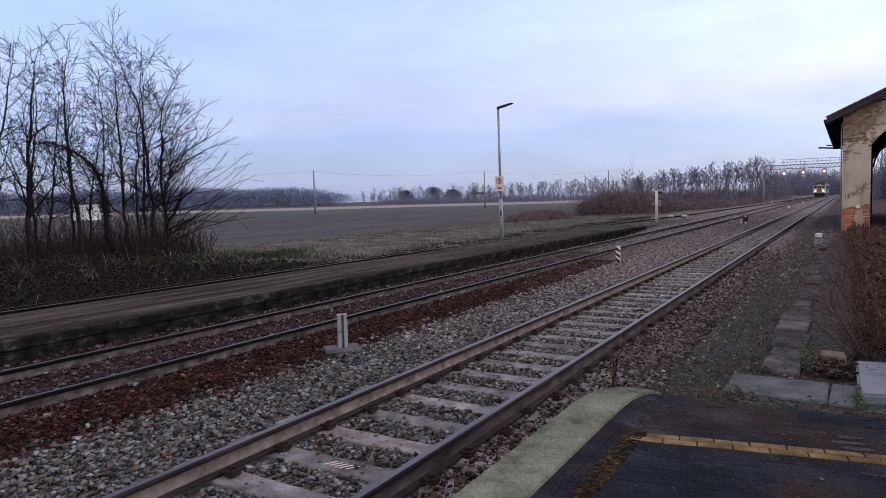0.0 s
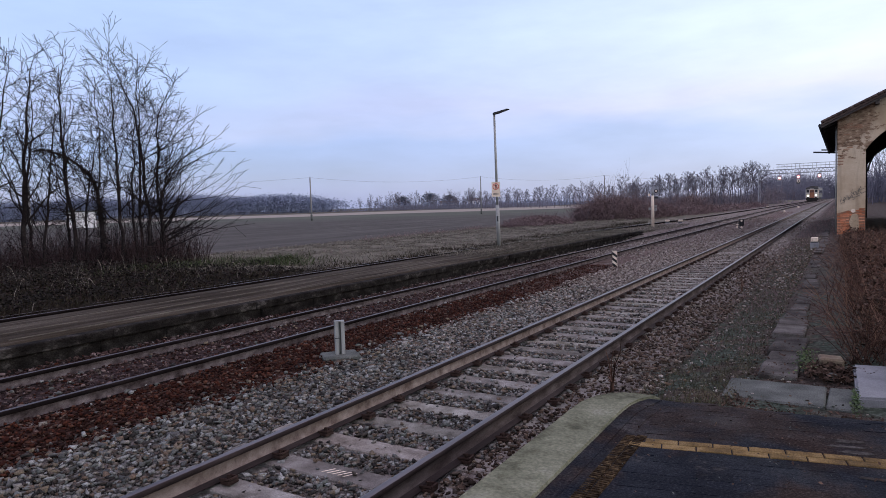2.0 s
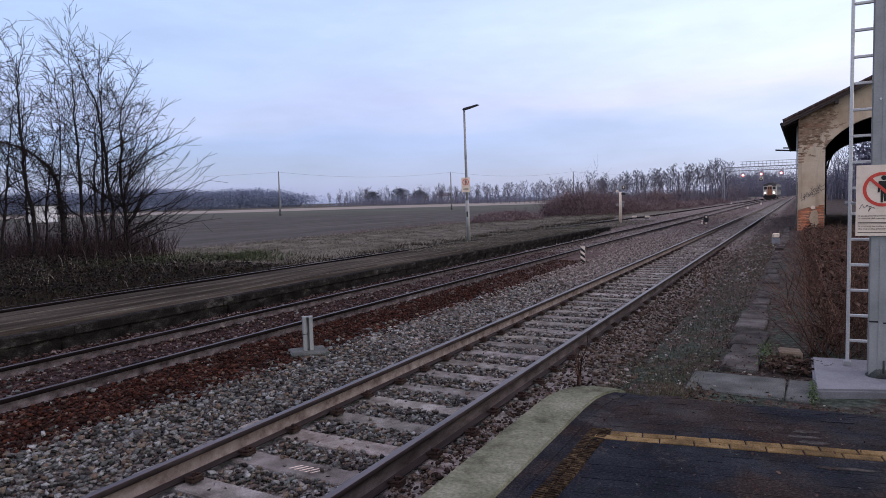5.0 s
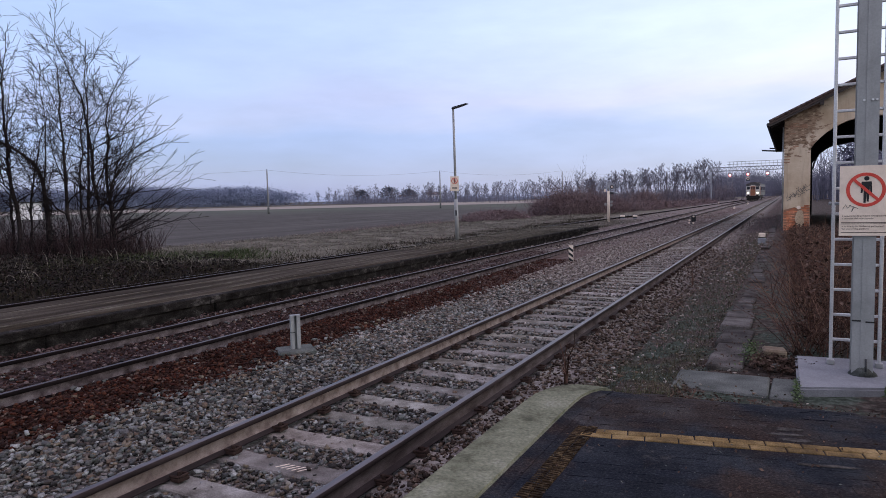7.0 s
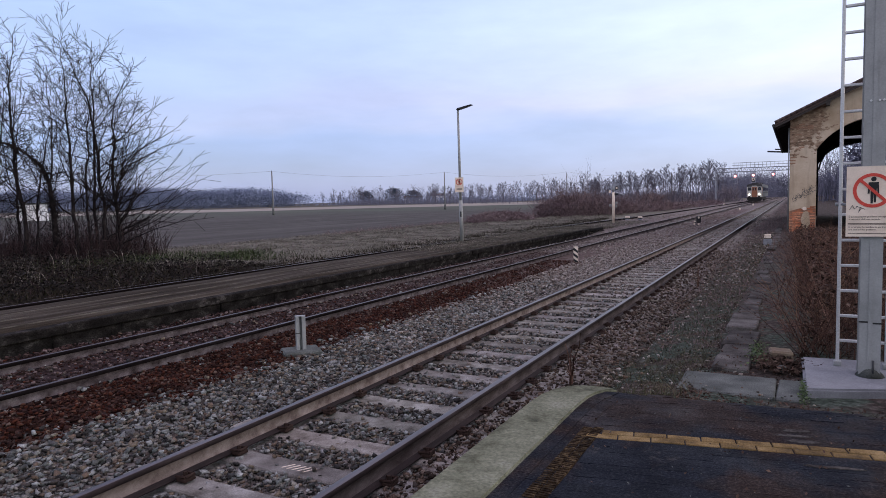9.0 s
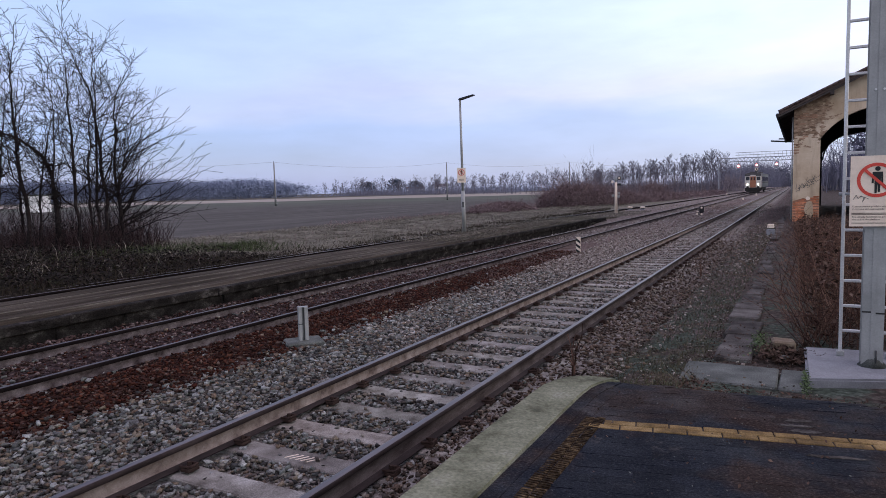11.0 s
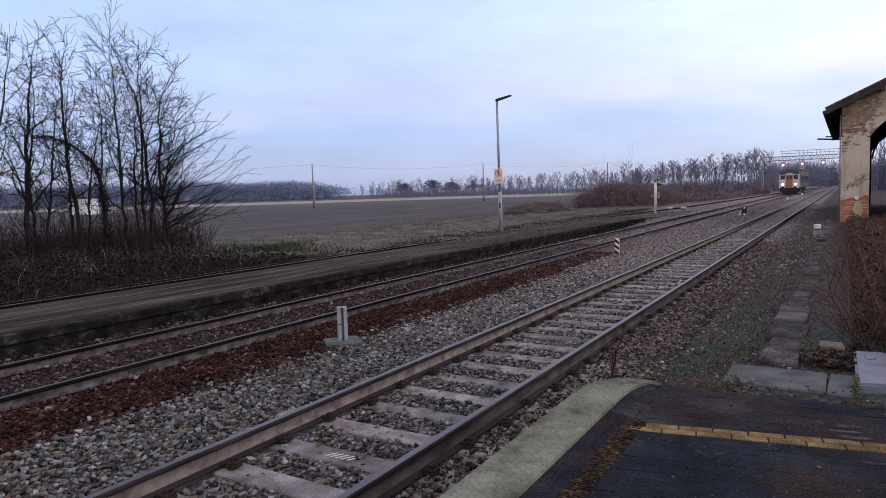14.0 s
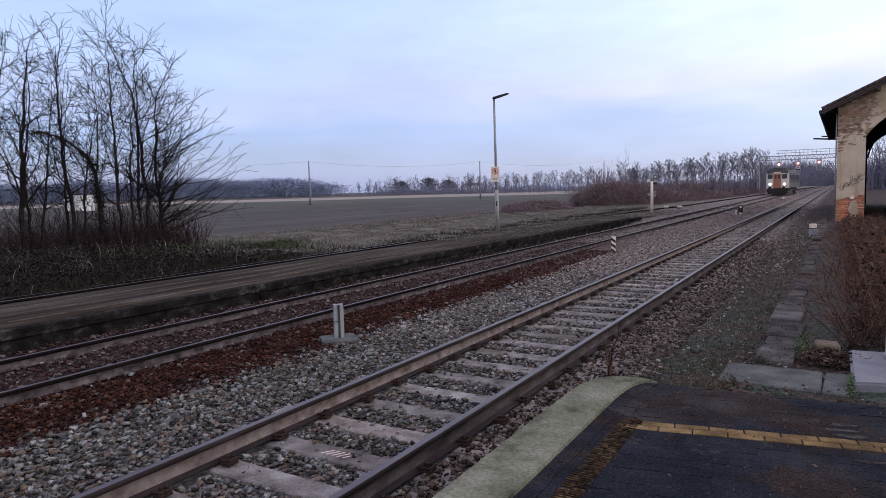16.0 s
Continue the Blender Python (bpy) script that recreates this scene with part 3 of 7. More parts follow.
class Tubes:
    """Gathers thin tapered bars along curved lines into one mesh."""
    def __init__(self):
        self.v, self.f, self.n = [], [], 0

    def add(self, pts, radii, sides=3):
        pts = np.asarray(pts, float)
        d = np.gradient(pts, axis=0)
        d /= np.linalg.norm(d, axis=1)[:, None] + 1e-9
        ref = np.array([0.31, 0.17, 0.0]) if abs(d[0, 2]) > 0.8 else np.array([0.0, 0.0, 1.0])
        u = np.cross(d, ref)
        u /= np.linalg.norm(u, axis=1)[:, None] + 1e-9
        w = np.cross(d, u)
        a = np.arange(sides) * 2 * np.pi / sides
        rr = np.asarray(radii, float)[:, None, None]
        ringv = pts[:, None, :] + rr * (np.cos(a)[None, :, None] * u[:, None, :] + np.sin(a)[None, :, None] * w[:, None, :])
        self.v.append(ringv.reshape(-1, 3))
        k = len(pts)
        i = np.arange(k - 1)[:, None] * sides
        j = np.arange(sides)[None, :]
        j2 = (j + 1) % sides
        q = np.stack([i + j, i + j2, i + sides + j2, i + sides + j], -1).reshape(-1, 4) + self.n
        self.f.append(q)
        self.n += k * sides

    def add_many(self, P, R, sides=3):
        """Many bars at once: P is n x k x 3, R is n x k."""
        n, k, _ = P.shape
        d = np.gradient(P, axis=1)
        d /= np.linalg.norm(d, axis=2)[..., None] + 1e-9
        ref = np.array([0.53, 0.31, 0.12])
        u = np.cross(d, ref)
        u /= np.linalg.norm(u, axis=2)[..., None] + 1e-9
        w = np.cross(d, u)
        a = np.arange(sides) * 2 * np.pi / sides
        V = P[:, :, None, :] + R[:, :, None, None] * (np.cos(a)[:, None] * u[:, :, None, :] + np.sin(a)[:, None] * w[:, :, None, :])
        self.v.append(V.reshape(-1, 3))
        b = (np.arange(n) * k * sides)[:, None, None]
        i = (np.arange(k - 1) * sides)[None, :, None]
        j = np.arange(sides)[None, None, :]
        j2 = (j + 1) % sides
        self.f.append(np.stack([b + i + j, b + i + j2, b + i + sides + j2, b + i + sides + j], -1).reshape(-1, 4) + self.n)
        self.n += n * k * sides

    def mesh(self, name, mat):
        return mesh_np(name, np.concatenate(self.v), np.concatenate(self.f), mat)


def cube_lump():
    """A block of twelve triangles, the start of every broken stone."""
    v = np.array([[x, y, z] for x in (-1, 1) for y in (-1, 1) for z in (-1, 1)], float) * 0.68
    q = np.array([[0, 1, 3, 2], [4, 6, 7, 5], [0, 4, 5, 1], [2, 3, 7, 6], [0, 2, 6, 4], [1, 5, 7, 3]])
    return v, np.concatenate([q[:, [0, 1, 2]], q[:, [0, 2, 3]]])


def height(x, y):
    """The lie of the ground, metres above the rail head."""
    x, y = np.asarray(x, float), np.asarray(y, float)
    prof = np.interp(x, [-400, -120, -60, -32, -29, -22, -16, -14.4, -13.4, -12.9, -10.0, -9.7, -6.6, -5.9, -5.2, -2.74, -2.45, -1.7, -0.9, 0.0, 3, 30, 400],
                     [0.0, 0.0, -0.25, -0.5, -0.38, -0.12, -0.08, -0.14, -0.16, -0.35, -0.38, -0.160, -0.152, -0.195, -0.225, -0.225, -0.182, -0.178, -0.03, 0.0, 0.0, 0.2, 0.3])
    wob = 0.02 * np.sin(x * 2.3 + y * 0.7) + 0.02 * np.sin(y * 1.9 - x * 1.1)
    rough = np.where((x > -29) & (x < -15), 2.4, np.where((x < -13.4) | (x > -0.9), 0.8, 0.25))
    # earth ramp from the end of the near platform, and the grown-over end of the island platform
    ramp = np.interp(y, [5.0, 5.3, 5.55, 5.9, 6.3, 6.7, 7.2], [0.0, 0.322, 0.28, 0.17, 0.08, 0.03, 0.0]) * np.interp(x, [-1.75, -1.45, -1.2, -0.8], [0, 0.25, 0.85, 1])
    prof = np.maximum(prof, np.where((x > -1.75) & (y > 5.0) & (y < 7.2), ramp, -9))
    prof = np.where((x > -13.3) & (x < -9.75) & (y > 33), np.interp(y, [33, 37, 46], [-0.36, 0.02, -0.06]), prof)
    far = np.interp(np.hypot(x, y), [0, 150, 400, 5000], [1, 1, 0, 0])
    return prof * np.where(np.abs(x) > 60, far, 1) + wob * rough * np.interp(np.hypot(x, y), [0, 120, 200], [1, 1, 0])


# ---- ground ----
def build_ground():
    """One sheet of earth to the horizon: yard, verge, ploughed field, pale stubble strip."""
    xs = np.concatenate([[-4200, -2500, -1400, -800, -500, -320, -220, -160, -120, -90, -70, -55, -45, -38, -34], np.arange(-32, -13, 0.6),
                         np.arange(-13, 4, 0.25), [4.5, 6, 8, 11, 15, 20, 30, 45, 70, 120, 250, 600, 1500, 4200]])
    ys = np.concatenate([[-4200, -1200, -400, -120, -50, -25, -15, -8, -4], np.arange(-2, 5.0, 0.3), np.arange(5.0, 7.6, 0.1), np.arange(7.6, 34, 0.3), np.arange(34, 70, 1.2),
                         [72, 78, 85, 95, 110, 130, 160, 200, 240, 290, 360, 500, 800, 1400, 2500, 4200]])
    X, Y = np.meshgrid(xs, ys)
    Z = height(X, Y)
    V = np.stack([X, Y, Z], -1).reshape(-1, 3)
    nx, ny = len(xs), len(ys)
    i = (np.arange(ny - 1)[:, None] * nx + np.arange(nx - 1)[None, :]).ravel()
    F = np.stack([i, i + 1, i + 1 + nx, i + nx], -1)
    m = bpy.data.materials.new("earth")
    m.use_nodes = True
    t = m.node_tree
    b = t.nodes["Principled BSDF"]
    b.inputs["Specular IOR Level"].default_value = 0.03
    b.inputs["Roughness"].default_value = 0.95
    geo = t.nodes.new("ShaderNodeNewGeometry")
    sep = t.nodes.new("ShaderNodeSeparateXYZ")
    t.links.new(geo.outputs["Position"], sep.inputs[0])

    def tex(scale, detail, stretch=(1, 1, 1), turn=0.0):
        mp = t.nodes.new("ShaderNodeMapping")
        mp.inputs["Scale"].default_value = stretch
        mp.inputs["Rotation"].default_value = (0, 0, turn)
        t.links.new(geo.outputs["Position"], mp.inputs[0])
        n = t.nodes.new("ShaderNodeTexNoise")
        n.inputs["Scale"].default_value, n.inputs["Detail"].default_value, n.inputs["Roughness"].default_value = scale, detail, 0.65
        t.links.new(mp.outputs[0], n.inputs["Vector"])
        return n.outputs["Fac"]

    def ramp(sock, stops):
        r = t.nodes.new("ShaderNodeValToRGB")
        ramp_set(r, stops)
        t.links.new(sock, r.inputs[0])
        return r.outputs[0]

    def band(sock, lo, hi, wobble=0.0, wob=None):
        """0 below lo, 1 above hi, with an uneven edge."""
        if wob is not None:
            ma = t.nodes.new("ShaderNodeMath")
            ma.operation = "MULTIPLY_ADD"
            ma.inputs[1].default_value = wobble
            t.links.new(wob, ma.inputs[0])
            t.links.new(sock, ma.inputs[2])
            sock = ma.outputs[0]
        r = t.nodes.new("ShaderNodeMapRange")
        r.inputs["From Min"].default_value, r.inputs["From Max"].default_value = lo, hi
        t.links.new(sock, r.inputs["Value"])
        return r.outputs[0]

    def mix(fac, a, c):
        mx = t.nodes.new("ShaderNodeMix")
        mx.data_type = "RGBA"
        t.links.new(fac, mx.inputs[0])
        t.links.new(a, mx.inputs[6])
        t.links.new(c, mx.inputs[7])
        return mx.outputs[2]

    n_mid, n_fine, n_big = tex(1.3, 9), tex(14, 8), tex(0.05, 6)
    yard = ramp(n_fine, [(0.3, (0.022, 0.017, 0.015)), (0.5, (0.062, 0.050, 0.043)), (0.7, (0.145, 0.122, 0.108))])
    bed = ramp(n_fine, [(0.3, (0.060, 0.050, 0.045)), (0.5, (0.19, 0.168, 0.155)), (0.7, (0.33, 0.302, 0.283))])
    sooty = ramp(n_fine, [(0.3, (0.012, 0.008, 0.008)), (0.5, (0.036, 0.025, 0.025)), (0.7, (0.098, 0.073, 0.071))])
    rust = ramp(n_fine, [(0.3, (0.018, 0.010, 0.008)), (0.5, (0.052, 0.026, 0.020)), (0.7, (0.105, 0.064, 0.052))])
    # weedy trackside dirt, its colour also lightened to stand for haze
    hazed_dirt = ramp(tex(4.0, 12), [(0.3, (0.070, 0.056, 0.052)), (0.5, (0.160, 0.136, 0.128)), (0.7, (0.28, 0.25, 0.237))])
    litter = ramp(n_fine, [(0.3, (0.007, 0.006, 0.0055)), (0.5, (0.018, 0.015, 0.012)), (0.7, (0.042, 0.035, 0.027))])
    moss = ramp(n_fine, [(0.3, (0.018, 0.024, 0.018)), (0.5, (0.050, 0.064, 0.050)), (0.7, (0.125, 0.145, 0.125))])
    verge = ramp(tex(0.9, 12), [(0.3, (0.050, 0.047, 0.036)), (0.48, (0.118, 0.110, 0.090)), (0.7, (0.21, 0.192, 0.163))])
    plough = ramp(tex(0.6, 9, (1, 0.12, 1), 0.08), [(0.3, (0.060, 0.056, 0.053)), (0.5, (0.083, 0.079, 0.074)), (0.72, (0.120, 0.113, 0.105))])
    green = ramp(n_big, [(0.35, (0.080, 0.088, 0.074)), (0.6, (0.108, 0.115, 0.096))])
    pale = ramp(tex(0.02, 6), [(0.3, (0.25, 0.222, 0.195)), (0.7, (0.33, 0.298, 0.265))])
    far = ramp(n_big, [(0.3, (0.075, 0.072, 0.062)), (0.7, (0.11, 0.10, 0.085))])
    x, y = sep.outputs["X"], sep.outputs["Y"]
    # distance from the field's near edge, measured across the strips
    q = t.nodes.new("ShaderNodeVectorMath")
    q.operation = "DOT_PRODUCT"
    q.inputs[1].default_value = (-0.66, 0.75, 0)
    t.links.new(geo.outputs["Position"], q.inputs[0])
    qd = q.outputs["Value"]
    # darker litter ground before the thicket, dry grass ground past it
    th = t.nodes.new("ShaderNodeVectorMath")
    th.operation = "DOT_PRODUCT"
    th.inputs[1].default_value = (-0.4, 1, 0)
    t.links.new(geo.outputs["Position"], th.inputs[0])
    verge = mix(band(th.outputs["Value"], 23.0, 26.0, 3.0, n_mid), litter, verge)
    col = mix(band(x, -10.4, -9.8), verge, sooty)
    col = mix(band(x, -7.2, -6.7, 0.7, n_mid), col, rust)
    col = mix(band(x, -5.9, -5.4, 0.7, n_mid), col, bed)
    yard = mix(band(tex(1.1, 6), 0.46, 0.55), yard, moss)
    col = mix(band(x, -1.6, -1.0, 0.9, n_mid), col, yard)
    trackside = mix(band(y, 18, 42, 12, n_mid), col, hazed_dirt)
    weedy = ramp(tex(2.2, 12), [(0.3, (0.030, 0.025, 0.022)), (0.5, (0.066, 0.055, 0.049)), (0.7, (0.125, 0.108, 0.098))])
    weedy = mix(band(y, 14, 30, 10, n_mid), yard, weedy)
    trackside = mix(band(x, -1.9, -1.2, 0.9, n_mid), trackside, weedy)
    col = mix(band(x, -13.2, -12.6), col, trackside)
    inv = t.nodes.new("ShaderNodeMath")
    inv.operation = "MULTIPLY"
    inv.inputs[1].default_value = -1
    t.links.new(x, inv.inputs[0])
    fld = band(inv.outputs[0], 30.5, 31.5, 3.0, n_mid)
    fieldcol = mix(band(qd, 120, 172, 24, n_big), plough, green)
    fieldcol = mix(band(qd, 200, 203, 5, n_big), fieldcol, pale)
    fieldcol = mix(band(qd, 318, 330, 20, n_big), fieldcol, far)
    col = mix(fld, col, fieldcol)
    t.links.new(col, b.inputs["Base Color"])
    bp = t.nodes.new("ShaderNodeBump")
    bp.inputs["Strength"].default_value, bp.inputs["Distance"].default_value = 0.8, 0.05
    t.links.new(n_fine, bp.inputs["Height"])
    t.links.new(bp.outputs[0], b.inputs["Normal"])
    ob = part("ground", mesh_np("ground", V, F, m, True), None)
    tagged(ob, "wide flat earth with ploughed field, verge and trackside dirt", "ground", kind="structure")


build_ground()


# ---- tracks ----
RAIL_60 = [(-0.075, -0.172), (0.075, -0.172), (0.075, -0.160), (0.020, -0.146), (0.0085, -0.135), (0.0085, -0.055), (0.034, -0.040),
           (0.036, -0.012), (0.030, -0.002), (0.022, 0.0), (-0.022, 0.0), (-0.030, -0.002), (-0.036, -0.012), (-0.034, -0.040), (-0.0085, -0.055), (-0.0085, -0.135),
           (-0.020, -0.146), (-0.075, -0.160)]


def rail_mesh(line, offset, top_mat, side_mat, web_mat=None):
    """The rail's section drawn along a line of (x, y)."""
    line = np.asarray(line, float)
    d = np.gradient(line, axis=0)
    d /= np.linalg.norm(d, axis=1)[:, None]
    nrm = np.stack([d[:, 1], -d[:, 0]], 1)
    sec = np.array(RAIL_60)
    k = len(sec)
    V = np.zeros((len(line), k, 3))
    V[:, :, 0] = line[:, 0:1] + nrm[:, 0:1] * (offset + sec[None, :, 0])
    V[:, :, 1] = line[:, 1:2] + nrm[:, 1:2] * (offset + sec[None, :, 0])
    V[:, :, 2] = sec[None, :, 1]
    i = np.arange(len(line) - 1)[:, None] * k
    j = np.arange(k)[None, :]
    F = np.stack([i + j, i + (j + 1) % k, i + k + (j + 1) % k, i + k + j], -1).reshape(-1, 4)
    me = mesh_np("rail", V.reshape(-1, 3), F, side_mat)
    me.materials.append(top_mat)
    idx = np.zeros(len(F), np.int32)
    jj = np.tile(np.arange(k), len(line) - 1)
    idx[(jj >= 8) & (jj <= 10)] = 1
    if web_mat:
        me.materials.append(web_mat)
        idx[(jj == 4) | (jj == 3)] = 2
    me.polygons.foreach_set("material_index", idx)
    return me


def track_x(name, y):
    if name == "middle":
        return np.interp(y, [-30, 85, 100, 107, 206, 330, 420, 700], [-8.03, -8.03, -8.05, -8.09, -6.72, -5.0, -3.6, -3.49])
    if name == "far":
        return np.interp(y, [-30, 34, 48, 60, 120, 260], [-14.22, -14.22, -13.7, -12.85, -11.2, -7.6])
    return np.full_like(np.asarray(y, float), -3.492)


YS = np.concatenate([[-30, -10, 0], np.arange(4, 140, 4.0), np.arange(145, 420, 8.0)])


def sleeper_mesh(length, width, depth):
    """A sleeper whose top drops a little to a narrower waist in the middle."""
    bm = bmesh.new()
    h = length / 2
    for s0, s1, z0, z1, w0, w1 in ((-h, -0.42, 0.0, -0.02, 1.0, 0.95), (-0.42, 0.42, -0.02, -0.02, 0.95, 0.95), (0.42, h, -0.02, 0.0, 0.95, 1.0)):
        a = width / 2 * w0
        c = width / 2 * w1
        vs = [bm.verts.new(p) for p in ((s0, -a, z0), (s1, -c, z1), (s1, c, z1), (s0, a, z0),
                                        (s0, -a * 1.15, -depth), (s1, -c * 1.15, -depth), (s1, c * 1.15, -depth), (s0, a * 1.15, -depth))]
        for f in ((0, 1, 2, 3), (0, 4, 5, 1), (1, 5, 6, 2), (2, 6, 7, 3), (3, 7, 4, 0)):
            bm.faces.new([vs[i] for i in f])
    bmesh.ops.remove_doubles(bm, verts=bm.verts[:], dist=0.0005)
    bmesh.ops.recalc_face_normals(bm, faces=bm.faces[:])
    tops = [e for e in bm.edges if all(v.co.z > -0.03 for v in e.verts) and abs(e.verts[0].co.y - e.verts[1].co.y) < 0.05]
    bmesh.ops.bevel(bm, geom=tops, offset=0.012, segments=1, affect="EDGES")
    me = bpy.data.meshes.new("sleeper")
    bm.to_mesh(me)
    bm.free()
    return me


def clip_mesh():
    """A rail clip: shoulder block, bolt and bent spring."""
    bm = bmesh.new()
    box(bm, -0.045, 0.05, -0.055, 0.055, -0.012, 0.020, 0.006)
    rod(bm, (0.0, 0.0, 0.018), (0.0, 0.0, 0.058), 0.017, 6)
    rod(bm, (-0.055, -0.045, 0.026), (0.045, -0.045, 0.034), 0.010, 5)
    rod(bm, (-0.055, 0.045, 0.026), (0.045, 0.045, 0.034), 0.010, 5)
    rod(bm, (0.045, -0.045, 0.034), (0.045, 0.045, 0.034), 0.010, 5)
    me = bpy.data.meshes.new("clip")
    bm.to_mesh(me)
    bm.free()
    me.materials.append(M_CLIP)
    return me


def build_tracks():
    rnd = random.Random(5)
    clip = clip_mesh()
    # main line on concrete sleepers
    main = empty("railway_track", pose(-3.492, 0, 0), "main line track, polished rails on concrete sleepers", "railway track", "tracks")
    line = np.stack([np.zeros_like(YS), YS], 1)
    for off in (-0.75, 0.75):
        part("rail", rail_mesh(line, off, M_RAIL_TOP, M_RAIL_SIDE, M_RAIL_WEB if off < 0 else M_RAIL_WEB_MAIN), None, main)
    sm = sleeper_mesh(2.4, 0.265, 0.20)
    sm.materials.append(M_SLEEPER)
    y = 3.349 + 0.10 - 0.6 * 24
    i = 0
    while y < 176:
        s = part("sleeper", sm, None, main)
        s.location = (rnd.uniform(-0.03, 0.03), y, -0.178 + rnd.uniform(-0.008, 0.004))
        s.rotation_euler = (0, 0, rnd.uniform(-0.012, 0.012))
        if abs(y - 4.049) < 0.05:
            bm = bmesh.new()
            for k in range(5):
                a0 = -0.14 + 0.055 * k
                prism(bm, [(a0, -0.05), (a0 + 0.012, -0.05), (a0 + 0.075, 0.045), (a0 + 0.060, 0.045)], "z", -0.021, -0.017)
            part("chalk_mark", bm, M_WHITE, s, "white chalk strokes")
        if 0 < y < 27:
            for off in (-0.75, 0.75):
                for side in (-1, 1):
                    c = part("rail_clip", clip, None, s)
                    c.location = (off + side * 0.115, 0, 0.012)
                    c.rotation_euler = (0, 0, 0 if side > 0 else math.pi)
        y += 0.6
        i += 1
    # middle track on dirty, half buried sleepers; the train runs on it
    mid = empty("railway_track", pose(0, 0, 0), "side track with rusty rails half sunk in dirty ballast", "railway track", "tracks")
    line = np.stack([track_x("middle", YS), YS], 1)
    for off in (-0.74, 0.74):
        part("rail", rail_mesh(line, off, M_RAIL_DULL, M_RAIL_SIDE_OLD, M_RAIL_WEB_OLD), None, mid)
    sw = sleeper_mesh(2.5, 0.24, 0.16)
    sw.materials.append(M_SLEEPER_OLD)
    y = -10.34
    while y < 130:
        s = part("sleeper", sw, None, mid)
        s.location = (float(track_x("middle", y)) + rnd.uniform(-0.05, 0.05), y, -0.148 + rnd.uniform(-0.018, 0.010))
        s.rotation_euler = (0, 0, rnd.uniform(-0.02, 0.02))
        if 0 < y < 18:
            for off in (-0.74, 0.74):
                for side in (-1, 1):
                    c = part("rail_clip", clip, None, s)
                    c.location = (off + side * 0.11, 0, -0.02)
                    c.rotation_euler = (0, 0, 0 if side > 0 else math.pi)
        y += 0.66
    # track behind the island platform
    far = empty("railway_track", pose(0, 0, 0.01), "disused track with overgrown rusty rails behind the platform", "railway track", "tracks")
    ys = YS[YS < 250]
    line = np.stack([track_x("far", ys), ys], 1)
    for off in (-0.75, 0.75):
        ob = part("rail", rail_mesh(line, off, M_RAIL_DULL, M_RAIL_SIDE_OLD), None, far)
        if off > 0:
            ob.location.z = 0.06
        else:
            ob.location.z = -0.09


build_tracks()

LUMP = cube_lump()


def stones(name, label, mat, areas, seed, lift=0.25):
    """Loose stones strewn over areas (x0, x1, y0, y1, per square metre, size from, size to), each a broken angular lump."""
    rng = np.random.default_rng(seed)
    P, S = [], []
    for x0, x1, y0, y1, dens, s0, s1 in areas:
        n = int((x1 - x0) * (y1 - y0) * dens)
        P.append(np.stack([rng.uniform(x0, x1, n), rng.uniform(y0, y1, n)], 1))
        S.append(s0 + (s1 - s0) * rng.random(n) ** 1.6)
    P, S = np.concatenate(P), np.concatenate(S)
    # no stone sits inside a rail, and few lie on the sleepers of the main line
    dx = np.abs(P[:, 0] + 3.492)
    ph = np.abs((P[:, 1] - 3.449 + 0.3) % 0.6 - 0.3)
    on = (dx < 0.70) & (ph < 0.118 + S * 0.9) & (rng.random(len(P)) > 0.04)
    rail = (np.abs(dx - 0.75) < 0.085 + S) | (np.abs(np.abs(P[:, 0] + 8.03) - 0.74) < 0.035 + S * 0.8)
    P, S = P[~(on | rail)], S[~(on | rail)]
    n = len(P)
    v, f = LUMP
    k = len(v)
    shape = v[None] * (1 + rng.uniform(-0.28, 0.28, (n, k, 1))) + rng.uniform(-0.36, 0.36, (n, k, 3))
    shape *= np.stack([rng.uniform(0.85, 1.5, n), rng.uniform(0.65, 1.1, n), rng.uniform(0.4, 0.8, n)], 1)[:, None, :]
    a, b = rng.uniform(0, 2 * np.pi, n), rng.uniform(-0.9, 0.9, n)
    ca, sa, cb, sb = np.cos(a), np.sin(a), np.cos(b), np.sin(b)
    R = np.zeros((n, 3, 3))
    R[:, 0, 0], R[:, 0, 1], R[:, 1, 0], R[:, 1, 1], R[:, 2, 2] = ca, -sa, sa, ca, 1
    T = np.zeros((n, 3, 3))
    T[:, 0, 0], T[:, 1, 1], T[:, 1, 2], T[:, 2, 1], T[:, 2, 2] = 1, cb, -sb, sb, cb
    shape = np.einsum("nij,njk,nvk->nvi", R, T, shape) * S[:, None, None]
    z = height(P[:, 0], P[:, 1]) + S * lift + rng.uniform(-0.018, 0.036, n)
    shape += np.stack([P[:, 0], P[:, 1], z], 1)[:, None, :]
    F = (f[None] + (np.arange(n) * k)[:, None, None]).reshape(-1, 3)
    ob = part(name, mesh_np(name, shape.reshape(-1, 3), F, mat), None)
    return tagged(ob, label, "ballast", kind="stuff")


